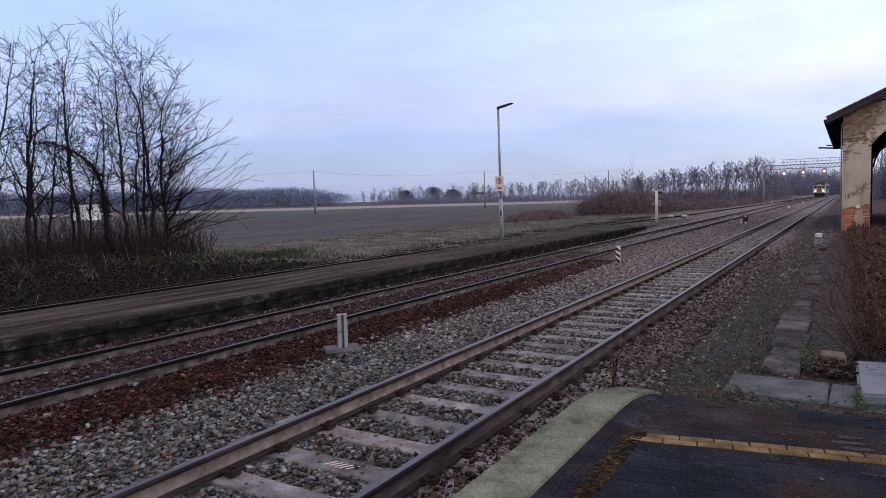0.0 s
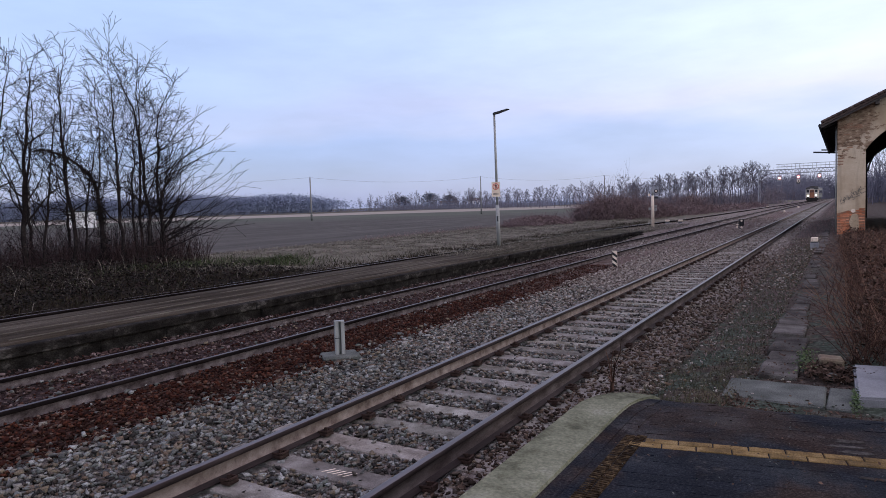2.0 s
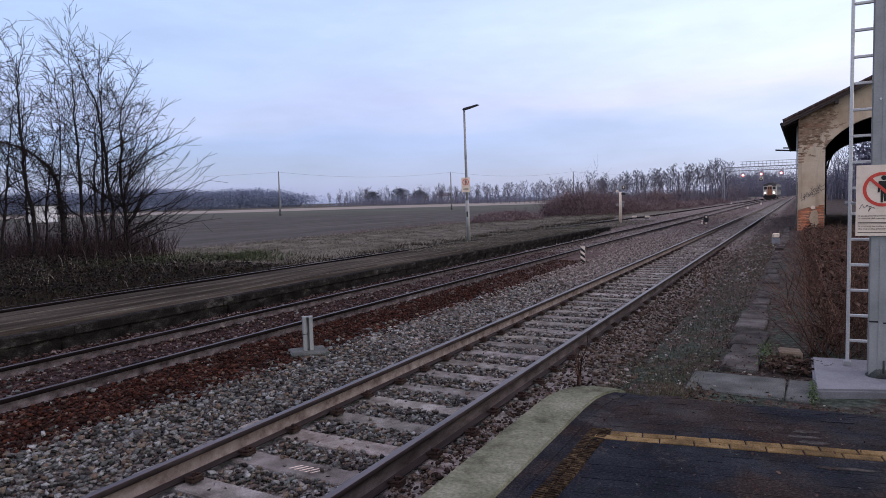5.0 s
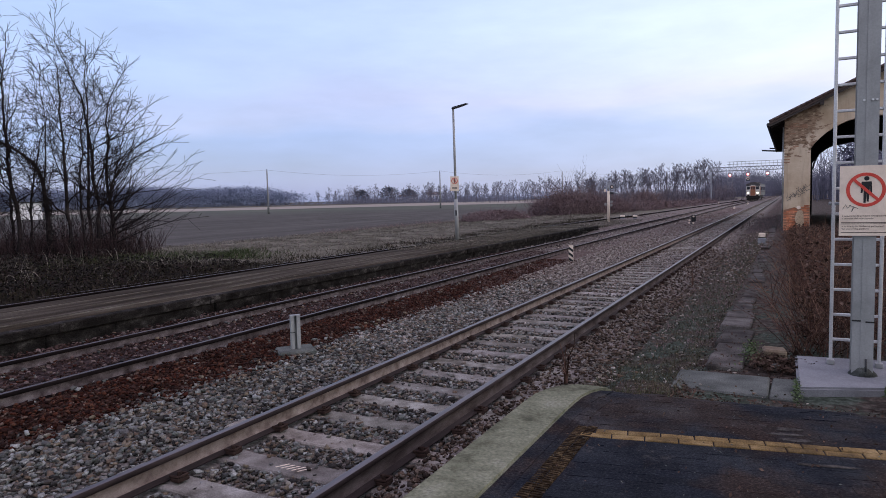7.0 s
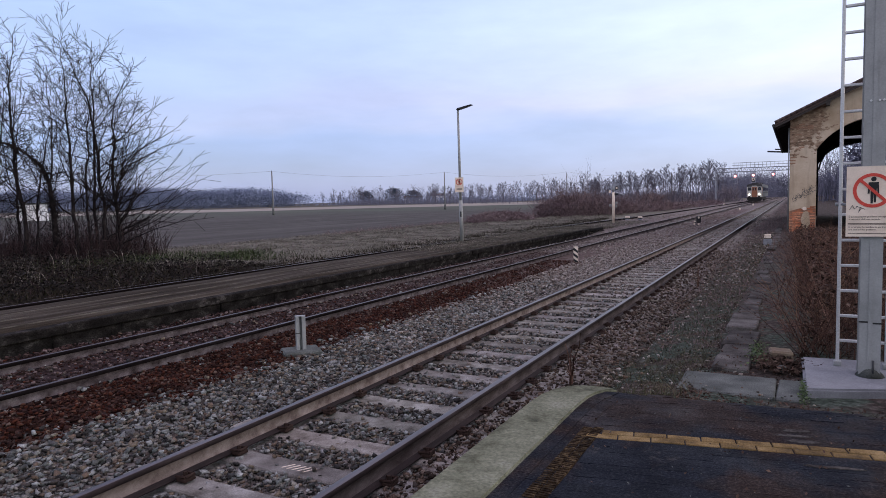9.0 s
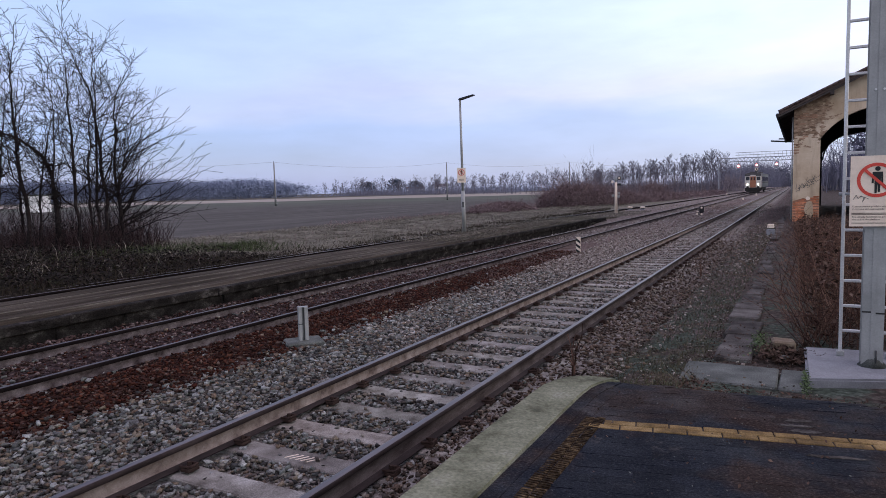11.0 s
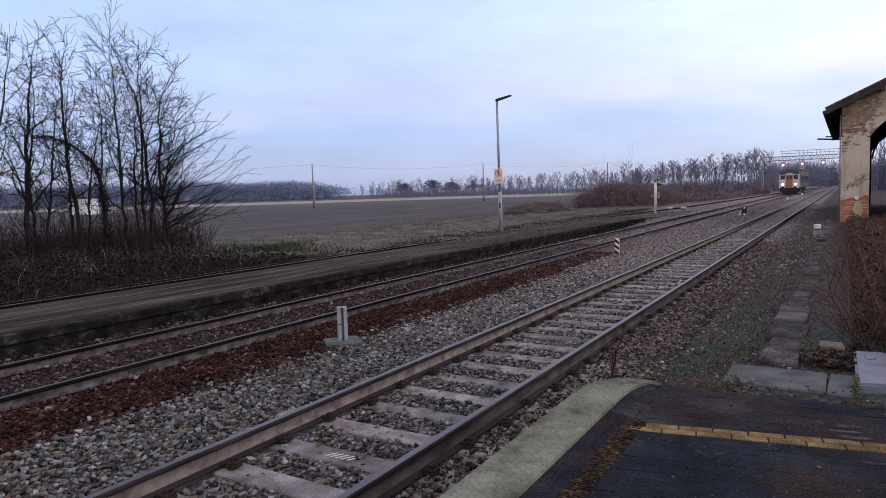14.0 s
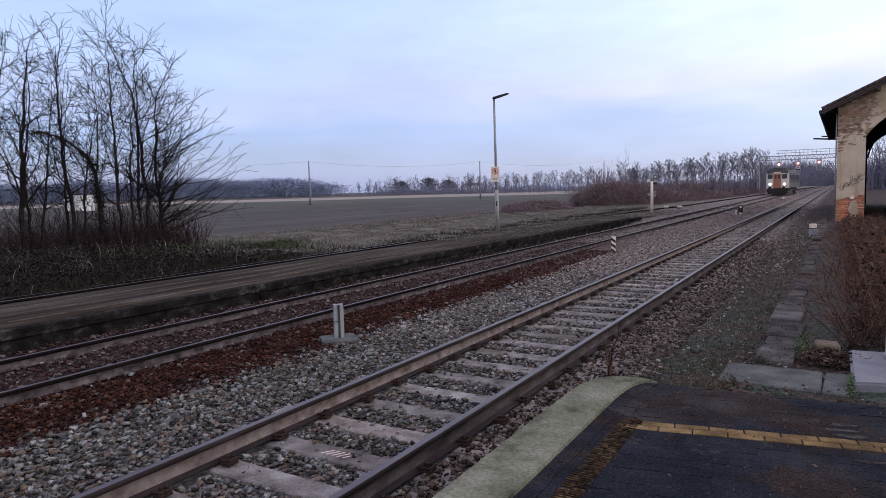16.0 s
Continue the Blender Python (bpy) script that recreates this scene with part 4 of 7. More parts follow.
stones("ballast", "loose grey and beige ballast stones round the main track", M_STONE,
       [(-6.0, -2.0, -11, 1.8, 150, 0.03, 0.05), (-6.0, -4.95, 1.8, 12, 1300, 0.014, 0.034), (-4.95, -2.6, 1.8, 12, 1000, 0.013, 0.030), (-6.0, -4.9, 12, 16, 380, 0.015, 0.034), (-4.9, -2.6, 12, 16, 300, 0.014, 0.030)], 11)
stones("paler_ballast", "pale brown ballast further down the line", M_STONE_PALER,
       [(-6.1, -4.9, 8, 16, 330, 0.014, 0.032), (-4.9, -2.6, 7, 16, 260, 0.014, 0.030), (-6.2, -4.9, 16, 26, 520, 0.015, 0.034), (-4.9, -2.6, 16, 26, 380, 0.015, 0.032), (-6.4, -2.4, 26, 48, 130, 0.02, 0.038)], 17)
stones("dirty_ballast", "soil-stained ballast and dirt at the outer ends of the sleepers", M_STONE_DIRT,
       [(-2.66, -1.72, 1.8, 5.2, 800, 0.010, 0.026), (-2.66, -1.75, 5.2, 14, 620, 0.009, 0.026), (-2.66, -1.75, 14, 26, 260, 0.012, 0.028)], 18)
stones("rusty_ballast", "rust-brown ballast and dirt round the side track", M_STONE_RUST,
       [(-7.2, -5.85, 2, 14, 1000, 0.008, 0.023), (-7.2, -5.85, 2, 14, 110, 0.016, 0.032), (-9.7, -7.2, 2, 14, 90, 0.010, 0.022), (-7.2, -5.85, 14, 21, 420, 0.010, 0.024), (-7.2, -6.0, -11, 2, 90, 0.02, 0.04)], 12)
stones("sooty_ballast", "dark sooty ballast between and behind the side track rails", M_STONE_DARK,
       [(-9.85, -8.8, 2, 14, 330, 0.010, 0.030), (-8.8, -7.2, 2, 14, 260, 0.010, 0.028), (-9.8, -7.3, 14, 24, 140, 0.014, 0.030), (-9.8, -7.3, -11, 2, 60, 0.02, 0.04)], 15)
stones("pale_ballast", "scattered pale stones between the side track rails", M_STONE,
       [(-9.7, -6.6, 3, 20, 12, 0.016, 0.036), (-8.72, -8.55, 3, 20, 60, 0.014, 0.034), (-7.24, -7.06, 3, 20, 70, 0.014, 0.034), (-6.3, -5.85, 2, 14, 130, 0.014, 0.036)], 13)
stones("gravel", "mossy grey gravel beside the track", M_STONE_MOSS,
       [(-1.9, -1.5, 5.4, 16, 240, 0.007, 0.022), (-1.5, -0.85, 5.9, 16, 170, 0.005, 0.016), (-2.0, -0.85, 16, 36, 150, 0.012, 0.028), (-0.9, 0.2, 6.6, 9, 110, 0.006, 0.016)], 14)
stones("far_gravel", "brown-grey gravel and dirt between the tracks far down the line", M_STONE_PALER,
       [(-9.6, -2.0, 24, 44, 40, 0.02, 0.038), (-9.6, -2.0, 44, 70, 18, 0.026, 0.055), (-13.0, -9.8, 40, 70, 12, 0.02, 0.05)], 16)


# ---- platforms ----
PZ = 0.35


def build_near_platform():
    """The platform underfoot: body, pale kerb with a rounded end, yellow line, ribbed strip, dark pavers."""
    plat = empty("platform", pose(0, 0, 0), "low station platform paved with dark worn pavers", "platform", kind="structure")
    bm = bmesh.new()
    outline = [(-1.74, -9.0), (5.0, -9.0), (5.0, 5.30), (-1.20, 5.30), (-1.50, 5.28), (-1.66, 5.12), (-1.74, 4.85)]
    prism(bm, outline, "z", -0.4, PZ - 0.0035)
    part("platform_base", bm, M_PAVER, plat, "dark dirt-filled bed under the pavers")
    # kerb in lengths, slightly rounded on the outside
    for y0, y1 in ((-9, -4.6), (-4.6, -0.9), (-0.9, 2.05), (2.05, 5.03)):
        bm = bmesh.new()
        if y1 > 5:
            top = [(-1.42, y0), (-1.42, 4.8), (-1.408, 5.05), (-1.375, 5.19), (-1.33, 5.28), (-1.25, 5.345), (-1.40, 5.365), (-1.53, 5.35), (-1.64, 5.29), (-1.725, 5.15), (-1.775, 4.96), (-1.785, 4.7), (-1.785, y0)]
        else:
            top = [(-1.42, y0), (-1.42, y1 - 0.006), (-1.785, y1 - 0.006), (-1.785, y0)]
        prism(bm, top, "z", -0.38, PZ + 0.012)
        es = [e for e in bm.edges if all(v.co.z > 0.3 for v in e.verts)]
        bmesh.ops.bevel(bm, geom=es, offset=0.012, segments=2, affect="EDGES")
        part("kerb", bm, M_KERB, plat, "pale mossy concrete kerb")
    # shared meshes for the small pieces
    def brick(name, lx, ly, mat, bev=0.0009, gap=0.0004):
        bm = bmesh.new()
        a, b = lx / 2 - gap, ly / 2 - gap
        vs = [bm.verts.new(p) for p in ((-a, -b, -0.03), (a, -b, -0.03), (a, b, -0.03), (-a, b, -0.03),
                                        (-a, -b, -bev), (a, -b, -bev), (a, b, -bev), (-a, b, -bev),
                                        (-a + bev, -b + bev, 0), (a - bev, -b + bev, 0), (a - bev, b - bev, 0), (-a + bev, b - bev, 0))]
        for f in ((0, 1, 5, 4), (1, 2, 6, 5), (2, 3, 7, 6), (3, 0, 4, 7), (4, 5, 9, 8), (5, 6, 10, 9), (6, 7, 11, 10), (7, 4, 8, 11), (8, 9, 10, 11)):
            bm.faces.new([vs[i] for i in f])
        me = bpy.data.meshes.new(name)
        bm.to_mesh(me)
        bm.free()
        me.materials.append(mat)
        return me
    rnd = random.Random(3)
    slope = math.atan2(0.25, 1.32)
    ux, uy = math.cos(slope), math.sin(slope)
    # the yellow line: two staggered rows
    ym = brick("yellow_paver", 0.2075, 0.080, M_YELLOW, 0.004, 0.004)
    for row in range(2):
        for i in range(22):
            s = 0.10 + 0.2075 * i - (0.10 if row else 0.0)
            ox, oy = (-1.115, 4.345) if row == 0 else (-1.10, 4.265)
            ob = part("yellow_paver", ym, None, plat, "worn yellow paver" if i == 0 and row == 0 else "")
            ob.location = (ox + ux * s, oy + uy * s, PZ + 0.004 + rnd.uniform(-0.003, 0.002))
            ob.rotation_euler = (rnd.uniform(-0.01, 0.01), rnd.uniform(-0.01, 0.01), slope + rnd.uniform(-0.012, 0.012))
    # ribbed warning strip along the track
    def ribbed():
        bm = bmesh.new()
        box(bm, -0.098, 0.098, -0.064, 0.064, -0.03, -0.004)
        for k in range(7):
            x0 = -0.090 + k * 0.027
            box(bm, x0, x0 + 0.015, -0.060, 0.060, -0.004, 0.003)
        me = bpy.data.meshes.new("ribbed_paver")
        bm.to_mesh(me)
        bm.free()
        me.materials.append(M_TACT)
        return me
    rm = ribbed()
    for row in range(2):
        for i in range(24):
            ob = part("ribbed_paver", rm, None, plat, "yellow-brown ribbed warning paver" if i == 0 and row == 0 else "")
            ob.location = (-1.215 + 0.0 * i + row * 0.068 - 0.008, 4.30 - 0.2 * i + row * 0.03, PZ + 0.002 + rnd.uniform(-0.003, 0.001))
            ob.rotation_euler = (0, 0, math.pi / 2 + rnd.uniform(-0.012, 0.012))
            ob.scale = (1, 0.5, 1)
    # edge course along the kerb, laid lengthwise
    dm = brick("dark_paver", 0.20, 0.10, M_PAVER)
    placed = []
    y = 5.20
    while y > -0.2:
        for x0 in (-1.368, -1.266):
            bend = max(0.0, y - 4.75)
            placed.append((x0 + 0.36 * bend * bend, y - (0.07 if x0 > -1.3 else 0), math.pi / 2 - 0.6 * bend))
        y -= 0.2
    # running bond, skew to the yellow line
    for r in range(-24, 42):
        for c in range(-12, 30):
            s = c * 0.2 + (0.1 if r % 2 else 0.0) - 0.02 * (r % 3)
            q = r * 0.1
            x, yy = -1.1 + ux * s - uy * q, 3.22 + uy * s + ux * q
            if x < -1.11 or x > 3.0 or yy > 5.50 + 0.1 * (x + 1) or yy < 0.4:
                continue
            if x < -1.05 and yy < 4.40:
                continue
            d = (x + 1.11) * -uy + (yy - 4.305) * ux
            if abs(d) < 0.13 and x > -1.2:
                continue
            placed.append((x, yy, slope))
    for dd in (-0.132, 0.132):
        for i in range(20):
            s = 0.1 + 0.2 * i
            placed.append((-1.1 + ux * s - uy * dd, 4.30 + uy * s + ux * dd, slope))
    # pale mortar smears where pavers were mended
    smear = material("old_mortar_smear", [(0.028, 0.024, 0.022), (0.07, 0.064, 0.06), (0.13, 0.122, 0.115)], 9, 9, (0.9, 1), 0.5, 80, (0.6, 1.2), spec=0.05)
    for k, (px, py, rx, ry) in enumerate(((0.04, 4.87, 0.09, 0.035), (0.02, 4.76, 0.12, 0.022), (0.07, 4.67, 0.10, 0.03), (0.22, 4.29, 0.15, 0.02))):
        bm = bmesh.new()
        prism(bm, [(px + rx * math.cos(a) * rnd.uniform(0.55, 1.2), py + 0.19 * rx * math.cos(a) + ry * math.sin(a) * rnd.uniform(0.5, 1.2)) for a in (2 * math.pi * i / 20 for i in range(20))], "z", PZ - 0.01, PZ + 0.004 + 0.0004 * k)
        part("mortar_smear", bm, smear, plat, "pale mortar smear on the pavers" if k == 0 else "")
    near = [p for p in placed if p[1] > 2.75 and p[0] < 0.75]
    rest = [p for p in placed if not (p[1] > 2.75 and p[0] < 0.75)]
    near.sort(key=lambda p: (p[0] + 0.3) ** 2 + (p[1] - 4.2) ** 2)
    rest += near[300:]
    for x, yy, a in near[:300]:
        ob = part("dark_paver", dm, None, plat)
        dip = -0.16 * max(0.0, yy - 5.18)
        ob.location = (x, yy, PZ + rnd.uniform(-0.0012, 0.0006) + dip)
        ob.rotation_euler = (rnd.uniform(-0.004, 0.004) - (0.15 if dip else 0), rnd.uniform(-0.004, 0.004), a + rnd.uniform(-0.006, 0.006))
    n = len(dm.vertices)
    co = np.zeros(n * 3)
    dm.vertices.foreach_get("co", co)
    co = co.reshape(-1, 3)
    fc = np.array([list(p.vertices) for p in dm.polygons])
    V, F = [], []
    for i, (x, yy, a) in enumerate(rest):
        c, s = math.cos(a), math.sin(a)
        V.append(np.stack([co[:, 0] * c - co[:, 1] * s + x, co[:, 0] * s + co[:, 1] * c + yy, co[:, 2] + PZ - 0.002], 1))
        F.append(fc + i * n)
    tagged(part("paving", mesh_np("paving", np.concatenate(V), np.concatenate(F), M_PAVER), None, plat), kind="stuff")


def build_island_platform():
    plat = empty("platform", pose(0, 0, 0), "low island platform with worn brown surface and dark stone face", "platform", kind="structure")
    rnd = random.Random(8)
    bm = bmesh.new()
    ys = [-12 + 1.5 * i for i in range(37)]
    xs = [-9.98, -10.6, -11.4, -12.1, -12.75, -13.15]
    grid = [[bm.verts.new((x, y, 0.155 + rnd.uniform(-0.008, 0.008) - (0.16 if x < -13 else 0.04 if x < -12.5 else 0) - max(0, (y - 34) / 8) * 0.13)) for x in xs] for y in ys]
    for a, b in zip(grid, grid[1:]):
        for i in range(len(xs) - 1):
            bm.faces.new([a[i], a[i + 1], b[i + 1], b[i]]).smooth = True
    bmesh.ops.recalc_face_normals(bm, faces=bm.faces[:])
    ext = bmesh.ops.extrude_face_region(bm, geom=bm.faces[:])
    for v in ext["geom"]:
        if isinstance(v, bmesh.types.BMVert):
            v.co.z = -0.45
    bmesh.ops.recalc_face_normals(bm, faces=bm.faces[:])
    part("platform_surface", bm, M_PLATFORM2, plat, "brown worn asphalt with pale streaks")
    # pale worn streaks that run along the platform
    bm = bmesh.new()
    for x in (-10.55, -11.15, -11.8):
        y = -8.0
        while y < 22:
            ln = rnd.uniform(1.2, 6.0)
            w = rnd.uniform(0.004, 0.011)
            xo = x + rnd.uniform(-0.06, 0.06)
            box(bm, xo - w, xo + w, y, y + ln, 0.13, 0.166)
            y += ln + rnd.uniform(0.2, 1.2)
    tagged(part("worn_joint", bm, material("pale_joint", [(0.05, 0.044, 0.037), (0.16, 0.148, 0.13)], 3, 9, (0.9, 1), 0.2, 60, spec=0.03), plat), kind="stuff")
    # coping stones and face blocks
    y = -12.0
    while y < 38:
        ln = rnd.uniform(1.6, 3.0)
        drop = max(0, (y - 34) / 8) * 0.13
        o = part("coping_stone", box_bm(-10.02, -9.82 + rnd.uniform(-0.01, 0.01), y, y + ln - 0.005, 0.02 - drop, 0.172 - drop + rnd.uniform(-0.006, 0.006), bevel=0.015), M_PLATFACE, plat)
        y += ln
    y = -12.0
    while y < 38:
        ln = rnd.uniform(1.0, 2.6)
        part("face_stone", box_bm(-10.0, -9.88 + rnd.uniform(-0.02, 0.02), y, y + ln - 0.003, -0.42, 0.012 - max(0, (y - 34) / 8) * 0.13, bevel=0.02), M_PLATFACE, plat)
        y += ln


build_near_platform()
build_island_platform()


# ---- near yard: kerb stones, slab, pad, mast with ladder and sign ----
def build_yard():
    rnd = random.Random(21)
    row = empty("kerb_row", pose(0, 0, 0), "broken row of old concrete edging slabs along the track", "kerb", kind="structure")
    y = 7.78
    while y < 41:
        ln = rnd.uniform(0.5, 1.0)
        if rnd.random() < (0.95 if y < 11 else 0.7):
            w = rnd.uniform(0.34, 0.40) if y < 11 else rnd.uniform(0.18, 0.34)
            bm = box_bm(-w / 2, w / 2, -ln / 2 + 0.02, ln / 2 - 0.02, -0.14, 0.0, bevel=0.018)
            o = part("edging_slab", bm, M_KERB_EDGE, row)
            o.location = (-0.60 + rnd.uniform(-0.04, 0.04) - 0.004 * (y - 8), y + ln / 2, (0.045 if y < 11 else 0.022) + rnd.uniform(-0.02, 0.015))
            o.rotation_euler = (rnd.uniform(-0.03, 0.03), rnd.uniform(-0.04, 0.04), rnd.uniform(-0.05, 0.05))
        y += ln + rnd.uniform(0.0, 0.06)
    bm = box_bm(-1.0, -0.135, 6.66, 7.38, -0.06, 0.055, bevel=0.015)
    tagged(part("concrete_slab", bm, M_SLAB), "weathered grey concrete slab lying on the ground", "slab")
    bm = box_bm(-0.105, 0.105, -0.34, 0.34, -0.1, 0.04, bevel=0.012)
    o = tagged(part("concrete_slab", bm, M_SLAB), "small mossy concrete slab beside the larger one", "slab")
    o.matrix_basis = pose(-0.015, 7.03, 0.008, 1, -1, -2)
    bm = box_bm(-0.12, 0.12, -0.10, 0.10, -0.1, 0.10, bevel=0.02)
    o = tagged(part("stone_block", bm, material("lichen_stone", [(0.09, 0.06, 0.042), (0.16, 0.12, 0.085), (0.24, 0.21, 0.15)], 9, 6, (0.85, 1), 0.5, 60)), "brown lichen-covered stone block in dead leaves", "stone block")
    o.matrix_basis = pose(-0.12, 8.42, 0.03, 2, 3, 8)
    bm = bmesh.new()
    bmesh.ops.create_icosphere(bm, subdivisions=2, radius=0.055)
    for v in bm.verts:
        v.co *= 1 + 0.25 * noise.noise(v.co * 20)
        v.co.z *= 0.8
    o = tagged(part("round_stone", bm, M_SLAB), "small pale round stone on leaf litter", "stone")
    o.location = (-0.09, 7.82, 0.05)
    # small marker block by the track
    post = empty("marker_block", pose(-0.905, 27.7, -0.03), "low marker of two whitish concrete blocks", "marker")
    part("base_block", box_bm(-0.14, 0.14, -0.13, 0.13, -0.05, 0.20, bevel=0.02), M_PAD, post)
    part("top_block", box_bm(-0.115, 0.115, -0.10, 0.10, 0.235, 0.39, bevel=0.015), M_WHITE, post, "white painted block")
    part("waist", box_bm(-0.11, 0.11, -0.09, 0.09, 0.198, 0.236), M_BLACK, post)


def build_mast():
    # concrete plinth
    bm = bmesh.new()
    prism(bm, [(0.11, 6.93), (0.80, 7.18), (1.35, 7.33), (1.35, 8.42), (0.09, 8.30)], "z", -0.15, 0.095)
    es = [e for e in bm.edges if all(v.co.z > 0.05 for v in e.verts)]
    bmesh.ops.bevel(bm, geom=es, offset=0.02, segments=2, affect="EDGES")
    tagged(part("plinth", bm, M_PAD), "pale grey concrete foundation plinth of the mast", "plinth")
    mast = empty("signal_mast", pose(0.67, 7.72, 0.095), "tall grey galvanised steel mast bolted to a concrete plinth", "mast")
    tall = 9.5
    # two channels back to back, with the web between
    bm = bmesh.new()
    w, d, t = 0.092, 0.10, 0.012
    prism(bm, [(-w, -d), (w, -d), (w, -d + t), (t / 2, -d + t * 1.4), (t / 2, d - t * 1.4), (w, d - t), (w, d), (-w, d), (-w, d - t), (-t / 2, d - t * 1.4), (-t / 2, -d + t * 1.4), (-w, -d + t)], "z", 0, tall)
    part("column", bm, M_GALV, mast)
    part("seam_strip", box_bm(-0.018, 0.018, -d - 0.007, -d - 0.001, 0.0, tall), M_GALV, mast)
    bm = bmesh.new()
    rod(bm, (0.01, -0.05, 0.0), (0.01, -0.05, 0.10), 0.13, 12, 0.04)
    part("grout_cone", bm, M_SLAB, mast, "grey mortar cone at the foot")
    bm = bmesh.new()
    rod(bm, (0.03, -0.13, 0.02), (0.03, -0.125, 0.17), 0.009, 8)
    part("anchor_bolt", bm, M_DARKMETAL, mast)
    for z in (2.68, 4.1):
        for x in (-0.035, 0.035, 0.07):
            bm = bmesh.new()
            rod(bm, (x, -d - 0.016, z), (x, -d, z), 0.011, 6)
            part("bolt", bm, M_ALU, mast)
    bm = bmesh.new()
    box(bm, -w - 0.004, -0.02, -d - 0.004, -d, 0.535, 0.55)
    box(bm, 0.02, w + 0.004, -d - 0.004, -d, 0.525, 0.54)
    part("cable_tie", bm, M_BLACK, mast)
    # ladder behind the mast
    lad = empty("ladder", pose(0.635, 8.02, 0.095), "pale aluminium ladder fixed upright to the mast", "ladder")
    for x in (-0.215, 0.215):
        part("stile", box_bm(x - 0.016, x + 0.016, -0.022, 0.022, 0.0, 9.0, bevel=0.004), M_ALU, lad)
        part("stile_foot", box_bm(x - 0.035, x + 0.035, -0.045, 0.045, 0.0, 0.05, bevel=0.006), M_GALV, lad)
    z = 0.266
    while z < 8.8:
        part("rung", box_bm(-0.20, 0.20, -0.017, 0.017, z - 0.014, z + 0.014, bevel=0.005), M_ALU, lad)
        z += 0.263
    for z in (1.69, 4.3):
        bm = bmesh.new()
        rod(bm, (-0.26, 0.0, z), (-0.19, 0.0, z), 0.018, 8)
        rod(bm, (-0.20, -0.03, z), (-0.05, -0.22, z), 0.014, 8)
        part("bracket", bm, M_GALV, lad)
    build_sign_board(pose(0.662, 7.575, 1.815, 0, 0, 4), 0.435, 0.675, True)


def strip(bm, x0, z0, x1, z1, w, y0, y1):
    """A flat bar in the xz plane from one point to another."""
    dx, dz = x1 - x0, z1 - z0
    n = math.hypot(dx, dz)
    nx, nz = -dz / n * w / 2, dx / n * w / 2
    return prism(bm, [(x0 + nx, z0 + nz), (x1 + nx, z1 + nz), (x1 - nx, z1 - nz), (x0 - nx, z0 - nz)], "y", y0, y1)


def words_mesh(words, wide, x, z, y):
    """A line of raised print in the built-in font, wide metres long, facing -y."""
    cu = bpy.data.curves.new("print", "FONT")
    cu.body, cu.size, cu.extrude, cu.resolution_u = words, 0.022, 0.0006, 2
    tmp = bpy.data.objects.new("print", cu)
    me = bpy.data.meshes.new_from_object(tmp)
    bpy.data.objects.remove(tmp)
    bpy.data.curves.remove(cu)
    n = len(me.vertices)
    co = np.zeros(n * 3)
    me.vertices.foreach_get("co", co)
    co = co.reshape(-1, 3)
    k = wide / max(0.001, co[:, 0].max())
    out = np.stack([x + co[:, 0] * k, y + 0.0015 - co[:, 2], z + co[:, 1]], 1)
    me.vertices.foreach_set("co", out.astype(np.float32).ravel())
    me.materials.clear()
    me.update()
    return me


